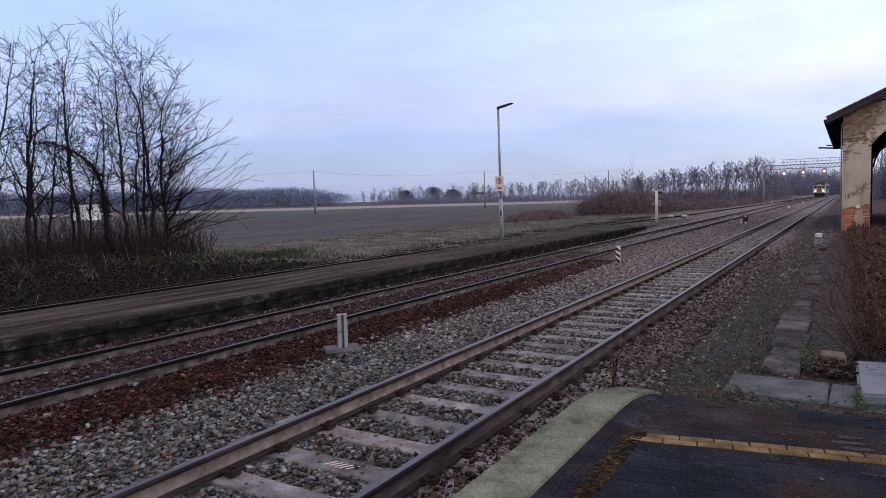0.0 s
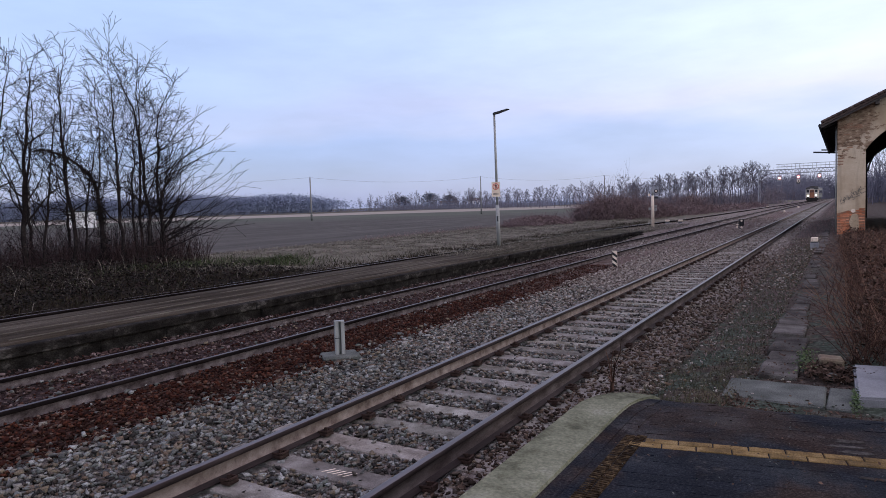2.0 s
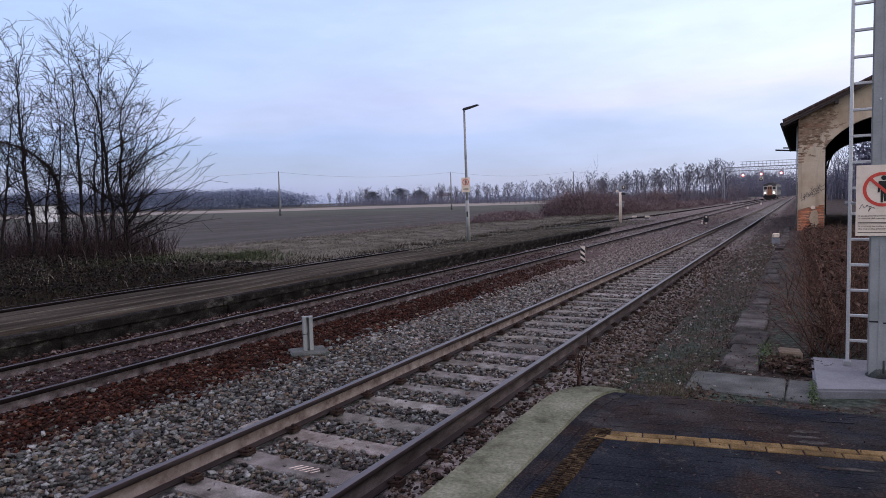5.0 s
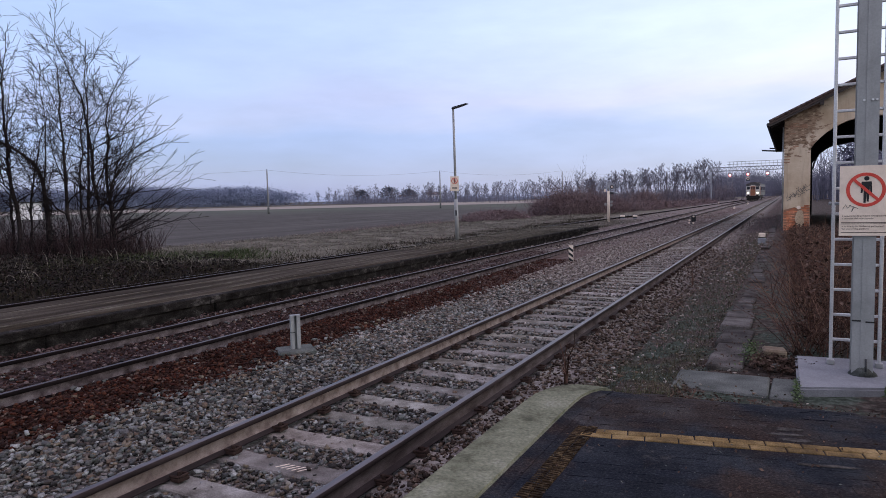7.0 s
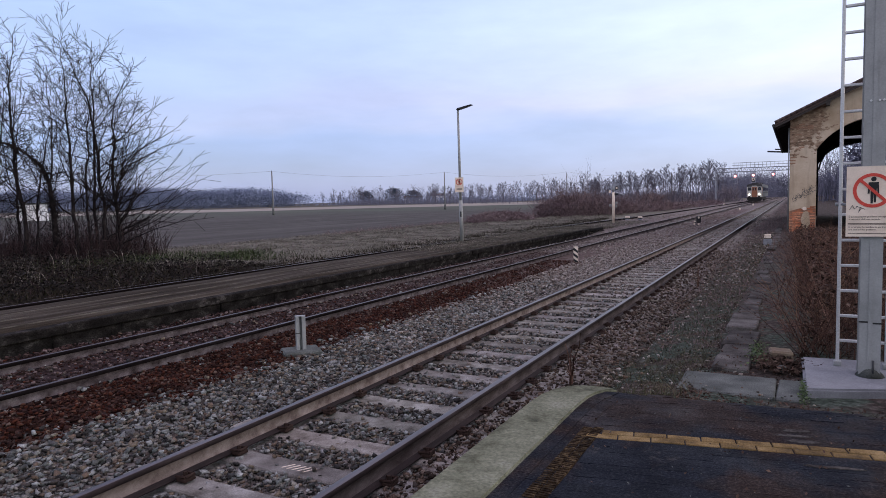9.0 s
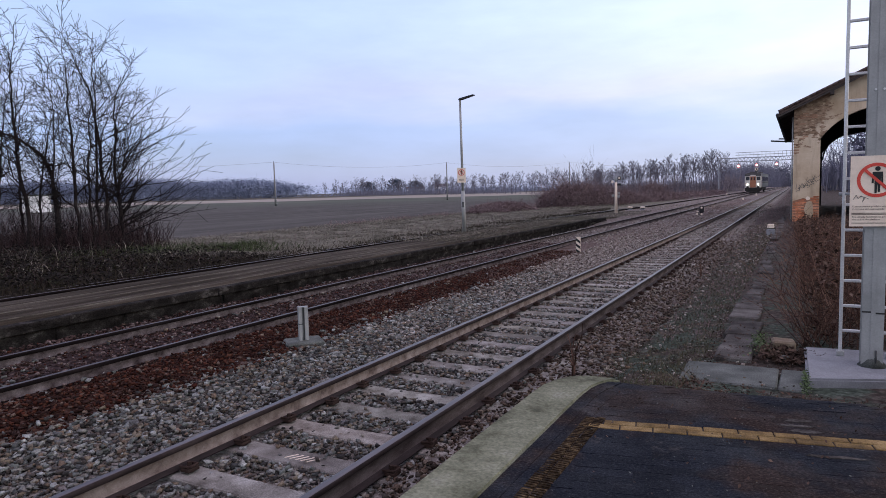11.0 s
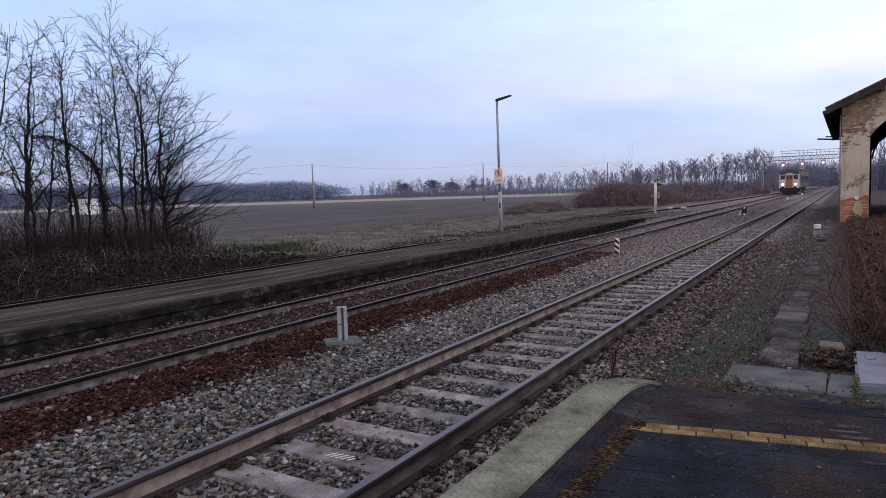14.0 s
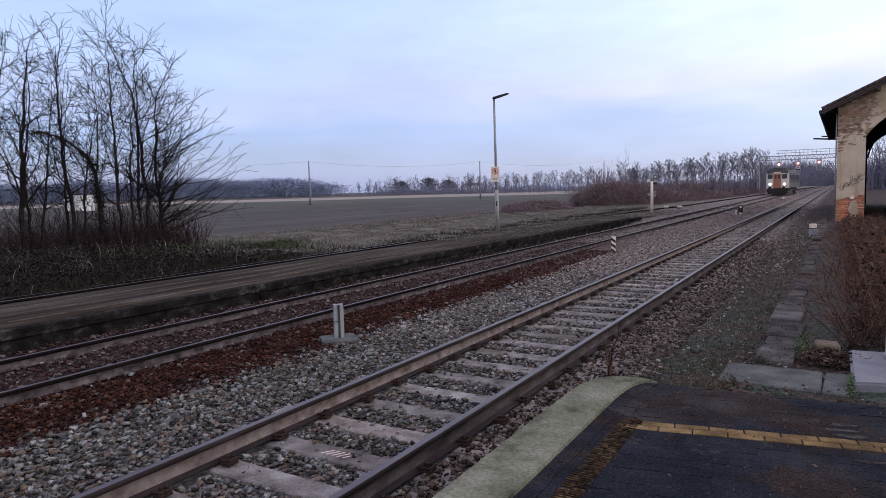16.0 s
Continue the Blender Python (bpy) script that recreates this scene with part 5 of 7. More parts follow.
def build_sign_board(m, w, h, big, mount=True):
    """A white board: a red crossed circle over a plain standing figure, rows of fine print below."""
    ob = empty("warning_sign", m, "white no-passage sign with red crossed circle and fine print" if big else "white no-passage sign with red crossed circle on lamp post", "sign")
    c = 0.05 if big else 0.004
    part("board", prism(bmesh.new(), [(-w / 2, -h / 2), (w / 2, -h / 2), (w / 2, h / 2 - c * 1.3), (w / 2 - c, h / 2), (-w / 2, h / 2)], "y", 0.0, 0.006), M_WHITE, ob)
    k = w / 0.435
    cz = h / 2 - 0.232 * k
    f = -0.004
    bm = ring(bmesh.new(), (0.0, f, cz), 0.134 * k, 0.164 * k, 0.003, 40)
    part("red_ring", bm, M_RED, ob, "red ring")
    bm = bmesh.new()
    rod(bm, (0.006 * k, f, cz + 0.108 * k), (0.006 * k, f + 0.003, cz + 0.108 * k), 0.022 * k, 16)
    part("figure_head", bm, M_BLACK, ob)
    bm = bmesh.new()
    prism(bm, [(-0.036 * k, cz + 0.078 * k), (0.048 * k, cz + 0.078 * k), (0.052 * k, cz - 0.03 * k), (0.036 * k, cz - 0.03 * k), (0.034 * k, cz + 0.045 * k), (0.030 * k, cz - 0.02 * k),
               (0.026 * k, cz - 0.115 * k), (0.010 * k, cz - 0.115 * k), (0.006 * k, cz - 0.03 * k), (0.001 * k, cz - 0.125 * k), (-0.017 * k, cz - 0.125 * k), (-0.019 * k, cz + 0.045 * k), (-0.027 * k, cz - 0.03 * k), (-0.043 * k, cz - 0.03 * k)], "y", f, f + 0.003)
    part("figure", bm, M_BLACK, ob, "black figure of the pictogram")
    part("cross_bar", strip(bmesh.new(), -0.10 * k, cz + 0.098 * k, 0.10 * k, cz - 0.098 * k, 0.027 * k, f - 0.003, f), M_RED, ob, "red cross bar")
    if big:
        line_mat = material("sign_print", [(0.06, 0.04, 0.035), (0.11, 0.08, 0.07)], 60, 3, (0.6, 0.8), 0, 80)
        for zz, words, wide in ((-0.152, "\u00c8 severamente proibito oltrepassare", 0.365), (-0.177, "il termine del marciapiede", 0.262), (-0.252, "It is strictly forbidden to go beyond", 0.345), (-0.277, "the end of the platform", 0.228)):
            part("print_line", words_mesh(words, wide, -0.195, zz, f), line_mat, ob)
        for zz, hh in ((-0.21, 0.003), (-0.222, 0.002), (-0.305, 0.003)):
            part("rule", box_bm(-0.20, 0.20, f + 0.001, f + 0.003, zz - hh, zz + hh), line_mat, ob)
        # scribble scratched under the circle
        bm = bmesh.new()
        pts = [(-0.19, -0.08), (-0.165, -0.035), (-0.15, -0.07), (-0.12, -0.045), (-0.135, -0.045), (-0.09, -0.06), (-0.115, -0.105), (-0.10, -0.055), (-0.06, -0.075)]
        for a, b in zip(pts, pts[1:]):
            strip(bm, *a, *b, 0.004, f + 0.001, f + 0.003)
        part("scribble", bm, M_DARKMETAL, ob, "dark scribble")
        for z in (0.14, -0.2):
            part("clamp", box_bm(-0.11, 0.11, 0.007, 0.035, z - 0.02, z + 0.02, bevel=0.003), M_GALV, ob)
    else:
        for zz in (-0.2, -0.25):
            part("print_line", box_bm(-0.14 * k, 0.13 * k, f, f + 0.003, zz * k - 0.01, zz * k + 0.01), M_DARKMETAL, ob)
    return ob


build_yard()
build_mast()


# ---- posts, lamp and small signals beside the tracks ----
def build_trackside():
    # short galvanised channel post on a concrete foot, between the tracks
    post = empty("channel_post", pose(-6.10, 7.2, -0.185, 0, 0, 50), "short grey galvanised channel post on a concrete foot", "post")
    bm = bmesh.new()
    prism(bm, [(-0.065, -0.05), (-0.022, -0.05), (-0.016, 0.028), (0.010, 0.028), (0.016, -0.05), (0.065, -0.05), (0.065, 0.05), (-0.065, 0.05)], "z", 0.04, 0.535)
    part("channel", bm, M_GALV, post)
    part("cap", box_bm(-0.068, 0.068, -0.03, 0.053, 0.535, 0.543), M_GALV, post)
    part("band", box_bm(-0.074, -0.012, -0.056, 0.0, 0.30, 0.31), M_DARKMETAL, post)
    part("foot", box_bm(-0.26, 0.26, -0.22, 0.22, -0.1, 0.072, bevel=0.02), M_SLAB, post, "flat concrete foot")
    # striped marker
    mk = empty("striped_marker", pose(-6.12, 20.5, -0.22, 0, 0, -8), "small white marker board with black diagonal stripes", "marker")
    part("board", box_bm(-0.078, 0.078, 0.0, 0.012, 0.0, 0.58, bevel=0.002), M_WHITE, mk)
    for z in (0.02, 0.19, 0.36):
        bm = prism(bmesh.new(), [(-0.076, z + 0.10), (0.076, z), (0.076, z + 0.085), (-0.076, z + 0.185)], "y", -0.004, 0.0)
        part("stripe", bm, M_BLACK, mk)
    part("stake", box_bm(-0.02, 0.02, 0.013, 0.05, -0.15, 0.5), M_GALV, mk)
    # platform lamp
    lamp = empty("platform_lamp", pose(-12.6, 25.52, 0.14), "tall grey platform lamp post with flat lamp head", "lamp")
    bm = rod(bmesh.new(), (0, 0, 0), (-0.03, 0, 1.75), 0.082, 12, 0.080)
    part("lower_column", bm, M_GALV, lamp)
    bm = rod(bmesh.new(), (-0.03, 0, 1.75), (-0.07, 0, 5.6), 0.058, 12, 0.045)
    part("upper_column", bm, M_GALV, lamp)
    bm = box_bm(-0.035, 0.035, -0.088, -0.06, 1.05, 1.28, bevel=0.004)
    part("hatch", bm, M_DARKMETAL, lamp, "dark hatch")
    bm = bmesh.new()
    prism(bm, [(-0.10, 5.55), (0.06, 5.575), (0.60, 5.705), (0.62, 5.722), (0.57, 5.74), (-0.06, 5.635), (-0.11, 5.59)], "y", -0.10, 0.10)
    bmesh.ops.bevel(bm, geom=bm.edges[:], offset=0.012, segments=1, affect="EDGES")
    part("lamp_head", bm, M_DARKMETAL, lamp, "flat dark lamp head")
    part("lens", strip(bmesh.new(), 0.12, 5.584, 0.52, 5.68, 0.008, -0.07, 0.07), M_GLASS_DARK, lamp)
    build_sign_board(pose(-12.63, 25.42, 2.55, 0, 0, 22), 0.36, 0.62, False)
    # low signal post at the platform's end
    sg = empty("signal_post", pose(-11.6, 48.2, -0.02, 0, 0, 18), "pale grey signal post with small lamp box and horn", "signal")
    part("column", rod(bmesh.new(), (0, 0, 0), (0, 0, 2.2), 0.105, 12, 0.09), M_WHITE, sg, "whitish post")
    part("stub", rod(bmesh.new(), (0, 0, 2.2), (0, 0, 2.62), 0.07, 10), M_GALV, sg)
    bm = bmesh.new()
    prism(bm, [(-0.14, 2.36), (0.42, 2.36), (0.42, 2.56), (0.30, 2.78), (0.10, 2.90), (-0.08, 2.80), (-0.16, 2.58)], "y", -0.06, 0.12)
    part("hood", bm, M_GANTRY, sg, "grey rounded hood")
    part("lens", rod(bmesh.new(), (0.22, -0.10, 2.50), (0.22, -0.06, 2.50), 0.13, 14), M_BLACK, sg, "dark lamp ring")
    part("lamp_plate", box_bm(0.16, 0.28, -0.13, -0.10, 2.44, 2.58), M_WHITE, sg)
    part("lamp_plate", box_bm(-0.32, -0.18, -0.08, 0.0, 2.16, 2.34), M_WHITE, sg)
    bm = bmesh.new()
    rod(bm, (0.05, 0, 2.22), (0.72, 0, 2.0), 0.035, 10, 0.07)
    part("horn", bm, M_GANTRY, sg)
    part("arm", box_bm(0.05, 0.34, -0.05, 0.05, 1.98, 2.12), M_DARKMETAL, sg)
    for x, z in ((-0.20, 1.18), (0.18, 1.12), (0.2, 1.35)):
        part("junction_box", box_bm(x - 0.08, x + 0.08, -0.12, 0.06, z, z + 0.17, bevel=0.01), M_GALV, sg)
    # dwarf signal between the tracks
    dw = empty("dwarf_signal", pose(-5.81, 47.2, -0.2), "low black and white dwarf signal between the tracks", "signal")
    part("base", box_bm(-0.10, 0.16, -0.10, 0.10, 0, 0.10, bevel=0.01), M_DARKMETAL, dw)
    part("head", box_bm(-0.02, 0.26, -0.1, 0.1, 0.20, 0.66, bevel=0.04), M_BLACK, dw)
    part("leg", box_bm(-0.18, -0.06, -0.08, 0.08, 0.08, 0.40), M_DARKMETAL, dw)
    for x, z in ((0.13, 0.55), (-0.12, 0.30), (-0.14, 0.14), (0.12, 0.12)):
        part("lens", rod(bmesh.new(), (x, -0.125, z), (x, -0.1, z), 0.065, 12), M_WHITE, dw, "white lens")
    for i, (x, y, s) in enumerate(((-11.1, 55, 1.0), (-12.15, 55.2, 1.0), (-10.84, 122.8, 0.75), (-6.0, 88.4, 0.6), (-6.02, 117.5, 0.7))):
        o = empty("track_marker", pose(x, y, -0.17), "low white painted concrete track marker with dark band", "marker", "track markers")
        if i < 2:
            part("block", box_bm(-0.17, 0.17, -0.12, 0.12, 0.26, 0.40, bevel=0.03), M_WHITE, o)
            part("dark_band", box_bm(-0.14, 0.14, -0.10, 0.10, 0.17, 0.262), M_DARKMETAL, o)
            part("foot", box_bm(-0.17, 0.17, -0.12, 0.12, -0.05, 0.172, bevel=0.02), M_PAD, o)
        else:
            part("block", box_bm(-0.16 * s, 0.16 * s, -0.1, 0.1, 0.0, 0.45 * s, bevel=0.03), M_WHITE, o)
            part("foot", box_bm(-0.2 * s, 0.2 * s, -0.13, 0.13, -0.08, 0.0), M_DARKMETAL, o)


build_trackside()


# ---- goods shed ----
def arch_pts(cx, half, spring, rise, n=18):
    r = (half * half + rise * rise) / (2 * rise)
    cz = spring + rise - r
    a0 = math.asin(half / r)
    return [(cx + r * math.sin(a), cz + r * math.cos(a)) for a in (a0 - 2 * a0 * i / n for i in range(n + 1))]


SH_Y0, SH_Y1, SH_X0, SH_X1, SH_RIDGE = 36.5, 59.5, -0.27, 13.4, 6.6


def build_shed():
    rnd = random.Random(77)
    shed = empty("goods_shed", pose(0, 0, 0), "derelict goods shed, peeling ochre plaster, arched openings, dark roof", "building")
    slope = 0.472
    top0 = 5.40

    def roof_z(x):
        return top0 + slope * (min(x, 2 * SH_RIDGE - x) - SH_X0)

    arch = arch_pts(3.4, 2.54, 3.92, 1.37)
    for y0, y1, nm in ((SH_Y0, SH_Y0 + 0.55, "front"), (SH_Y1 - 0.5, SH_Y1, "rear")):
        # wall in convex pieces round the arched opening
        bm = bmesh.new()
        a = arch_pts(3.4, 2.54, 3.92, 1.37) if nm == "front" else arch_pts(4.0, 2.5, 4.0, 1.5)
        xl, xr = a[-1][0], a[0][0]
        prism(bm, [(SH_X0, -0.25), (xl, -0.25), (xl, a[-1][1]), (xl, roof_z(xl)), (SH_X0, roof_z(SH_X0))], "y", y0, y1)
        for p, q in zip(a[:-1], a[1:]):
            prism(bm, [(p[0], p[1]), (p[0], roof_z(p[0])), (q[0], roof_z(q[0])), (q[0], q[1])], "y", y0, y1)
        prism(bm, [(xr, -0.25), (SH_X1, -0.25), (SH_X1, roof_z(SH_X1)), (SH_RIDGE, roof_z(SH_RIDGE)), (xr, roof_z(xr))] if xr < SH_RIDGE else
              [(xr, -0.25), (SH_X1, -0.25), (SH_X1, roof_z(SH_X1)), (xr, roof_z(xr))], "y", y0, y1)
        bmesh.ops.remove_doubles(bm, verts=bm.verts[:], dist=0.0005)
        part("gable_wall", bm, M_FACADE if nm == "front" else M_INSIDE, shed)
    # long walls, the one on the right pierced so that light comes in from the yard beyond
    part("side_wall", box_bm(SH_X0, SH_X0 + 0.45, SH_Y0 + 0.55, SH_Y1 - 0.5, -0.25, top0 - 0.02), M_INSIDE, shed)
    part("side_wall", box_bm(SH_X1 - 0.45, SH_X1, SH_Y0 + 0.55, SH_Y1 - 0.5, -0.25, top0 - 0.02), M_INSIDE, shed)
    # roof slabs with overhang, rafters, and gutters
    ov = 0.66
    for sgn in (0, 1):
        x0, x1 = (SH_X0 - ov, SH_RIDGE) if sgn == 0 else (2 * SH_RIDGE - SH_X0 + ov, SH_RIDGE)
        z0, z1 = top0 - slope * ov, roof_z(SH_RIDGE)
        bm = bmesh.new()
        prism(bm, [(x0, z0 + 0.02), (x1, z1 + 0.02), (x1, z1 + 0.16), (x0, z0 + 0.16)], "y", SH_Y0 - 0.45, SH_Y1 + 0.4)
        part("roof", bm, M_ROOF, shed)
        bm = bmesh.new()
        prism(bm, [(x0, z0 - 0.09), (x1, z1 - 0.09), (x1, z1 + 0.012), (x0, z0 + 0.012)], "y", SH_Y0 - 0.42, SH_Y0 - 0.34)
        part("barge_board", bm, M_DARKWOOD, shed)
    for k in range(16):
        y = SH_Y0 + 0.3 + k * 1.5
        bm = bmesh.new()
        prism(bm, [(SH_X0 - ov + 0.06, top0 - slope * (ov - 0.06) - 0.14), (SH_X0 + 0.4, top0 + slope * 0.4 - 0.14), (SH_X0 + 0.4, top0 + slope * 0.4 + 0.015), (SH_X0 - ov + 0.06, top0 - slope * (ov - 0.06) + 0.015)], "y", y, y + 0.12)
        part("rafter", bm, M_DARKWOOD, shed)
    for k in range(5):
        x = 1.2 + k * 2.2
        part("purlin", box_bm(x, x + 0.16, SH_Y0 - 0.4, SH_Y0 - 0.002, roof_z(x) - 0.20, roof_z(x) - 0.02), M_DARKWOOD, shed)
    bm = rod(bmesh.new(), (SH_X0 - ov - 0.05, SH_Y0 - 0.4, top0 - slope * ov + 0.03), (SH_X0 - ov - 0.05, SH_Y1 + 0.4, top0 - slope * ov - 0.02), 0.075, 10)
    part("gutter", bm, M_DARKMETAL, shed)
    bm = bmesh.new()
    rod(bm, (SH_X0 - 0.05, SH_Y0 + 0.2, 5.0), (SH_X0 - 0.05, SH_Y0 + 0.2, 0.1), 0.03, 10)
    part("downpipe", bm, M_GALV, shed)
    # roof tiles along the barge and eave, rows of half-round tile ends
    bm = bmesh.new()
    n = 34
    for i in range(n):
        x = SH_X0 - ov + (SH_RIDGE - SH_X0 + ov) * i / n
        z = top0 + slope * (x - SH_X0) + 0.17
        ln = (SH_RIDGE - SH_X0 + ov) / n
        rod(bm, (x, SH_Y0 - 0.43, z), (x + ln * 1.1, SH_Y0 - 0.43, z + slope * ln * 1.1 + 0.012), 0.075, 8, 0.06)
    tagged(part("verge_tiles", bm, M_ROOF, shed), kind="stuff")
    # arch rib: a slightly proud plaster band round the opening
    bm = bmesh.new()
    a, o = arch_pts(3.4, 2.54, 3.92, 1.37), arch_pts(3.4, 2.80, 3.92, 1.62)
    for i in range(len(a) - 1):
        prism(bm, [a[i], o[i], o[i + 1], a[i + 1]], "y", SH_Y0 - 0.02, SH_Y0 - 0.002)
    bmesh.ops.remove_doubles(bm, verts=bm.verts[:], dist=0.0005)
    part("arch_band", bm, M_FACADE, shed)
    # bare bricks where the plaster has fallen: at the foot and under the eave
    bm0 = box_bm(-0.12, 0.12, 0.0, 0.02, -0.028, 0.028, bevel=0.004)
    me = bpy.data.meshes.new("brick")
    bm0.to_mesh(me)
    bm0.free()
    me.materials.append(M_BRICK)
    bm0 = box_bm(-0.12, 0.12, 0.0, 0.02, -0.028, 0.028, bevel=0.004)
    me2 = bpy.data.meshes.new("brick")
    bm0.to_mesh(me2)
    bm0.free()
    me2.materials.append(M_BRICK_PALE)
    front = SH_Y0 - 0.012
    xl = 3.4 - 2.54
    for r in range(76):
        z = 0.02 + r * 0.068
        x = SH_X0 + 0.12 + (0.125 if r % 2 else 0)
        while x < xl - 0.1:
            keep = False
            if z < 1.32:
                edge = 1.05 + 0.28 * noise.noise(Vector((x * 1.7, z * 1.2, 3.0))) + (0.25 if x > 0.55 else 0)
                patch = (abs(x - 0.42) / 0.24) ** 2 + (abs(z - 0.62) / 0.42) ** 2 < 1
                keep = z < edge and not patch
                use = me
            elif z > 3.25:
                v = noise.noise(Vector((x * 1.6, z * 1.5, 9.0))) + 0.7 * noise.noise(Vector((x * 3.6, z * 4.5, 2.0)))
                keep = v > (0.42 - 0.40 * (z - 3.25) / 1.9)
                use = me2
            if keep:
                b = part("brick", use, None, shed)
                b.location = (x + rnd.uniform(-0.006, 0.006), front + rnd.uniform(-0.006, 0.008), z)
            x += 0.25
    # dark band of broken plaster edge under the bricks at the foot: joints behind them
    bm = bmesh.new()
    prism(bm, [(SH_X0 + 0.01, -0.15), (xl - 0.01, -0.15), (xl - 0.01, 1.10), (0.72, 1.22), (0.45, 1.02), (0.2, 1.12), (SH_X0 + 0.01, 0.98)], "y", SH_Y0 - 0.004, SH_Y0 - 0.001)
    part("mortar_bed", bm, material("old_mortar", [(0.20, 0.095, 0.06), (0.32, 0.17, 0.11)], 6, 6, (0.9, 1), 0.3, 50), shed)
    bm = bmesh.new()
    prism(bm, [(0.44 + 0.20 * math.cos(t) * rnd.uniform(0.75, 1.15), 0.58 + 0.42 * math.sin(t) * rnd.uniform(0.85, 1.15)) for t in (2 * math.pi * i / 12 for i in range(12))], "y", SH_Y0 - 0.03, SH_Y0 - 0.004)
    part("mortar_patch", bm, M_PLASTER, shed, "grey mortar patch")
    part("plate", rod(bmesh.new(), (0.38, SH_Y0 - 0.045, 1.10), (0.38, SH_Y0 - 0.03, 1.10), 0.09, 12), M_WHITE, shed, "round white plate")
    # scrawl on the pier, unreadable strokes
    bm = bmesh.new()
    for i in range(44):
        f = i / 43
        x, z = -0.12 + 0.85 * f + rnd.uniform(-0.05, 0.05), 1.52 + 0.42 * f + rnd.uniform(-0.14, 0.16)
        a = rnd.choice((0.5, 1.2, 1.7, 2.3))
        ln = rnd.uniform(0.06, 0.22)
        strip(bm, x, z, x + ln * math.cos(a), z + ln * math.sin(a), rnd.uniform(0.012, 0.03), SH_Y0 - 0.006 - 0.0001 * i, SH_Y0 - 0.001)
    part("scrawl", bm, material("faded_spray", [(0.07, 0.065, 0.06), (0.20, 0.18, 0.155)], 9, 6, (0.9, 1), 0, 40), shed, "dark sprayed scrawl")
    # arms that stick out of the wall at the far end
    bm = bmesh.new()
    rod(bm, (SH_X0 - 0.05, 57.6, 4.92), (-1.98, 57.6, 5.06), 0.06, 8)
    rod(bm, (SH_X0 - 0.05, 57.6, 5.12), (-1.45, 57.6, 5.20), 0.05, 8)
    part("wall_arm", bm, M_DARKMETAL, shed, "dark steel wall arms")
    # bent iron gauge hanging in the opening
    bm = bmesh.new()
    curve = [(1.14, 44, 3.10), (1.22, 44, 3.55), (1.42, 44, 3.95), (1.73, 44, 4.36), (2.12, 44, 4.42), (2.8, 44, 4.55), (4.0, 44, 4.7), (5.2, 44, 4.75)]
    for p, q in zip(curve, curve[1:]):
        rod(bm, p, q, 0.045, 6)
    rod(bm, (1.42, 44, 3.95), (2.0, 44, 4.72), 0.03, 6)
    rod(bm, (2.0, 44, 4.72), (2.8, 44, 4.55), 0.03, 6)
    for x in (2.8, 5.2):
        rod(bm, (x, 44, 4.55), (x, 44, 6.4), 0.03, 6)
    part("loading_gauge", bm, M_DARKMETAL, shed, "bent iron loading gauge")
    bm = bmesh.new()
    pts = [(3.9 + 0.3 * math.sin(i * 0.5) + i * 0.12, SH_Y0 - 0.06, 5.25 - i * 0.16 - 0.02 * i * i * (1 if i < 6 else 0.6)) for i in range(10)]
    for p, q in zip(pts, pts[1:]):
        rod(bm, p, q, 0.018, 6)
    part("cable", bm, M_GALV, shed, "loose grey cable")


build_shed()


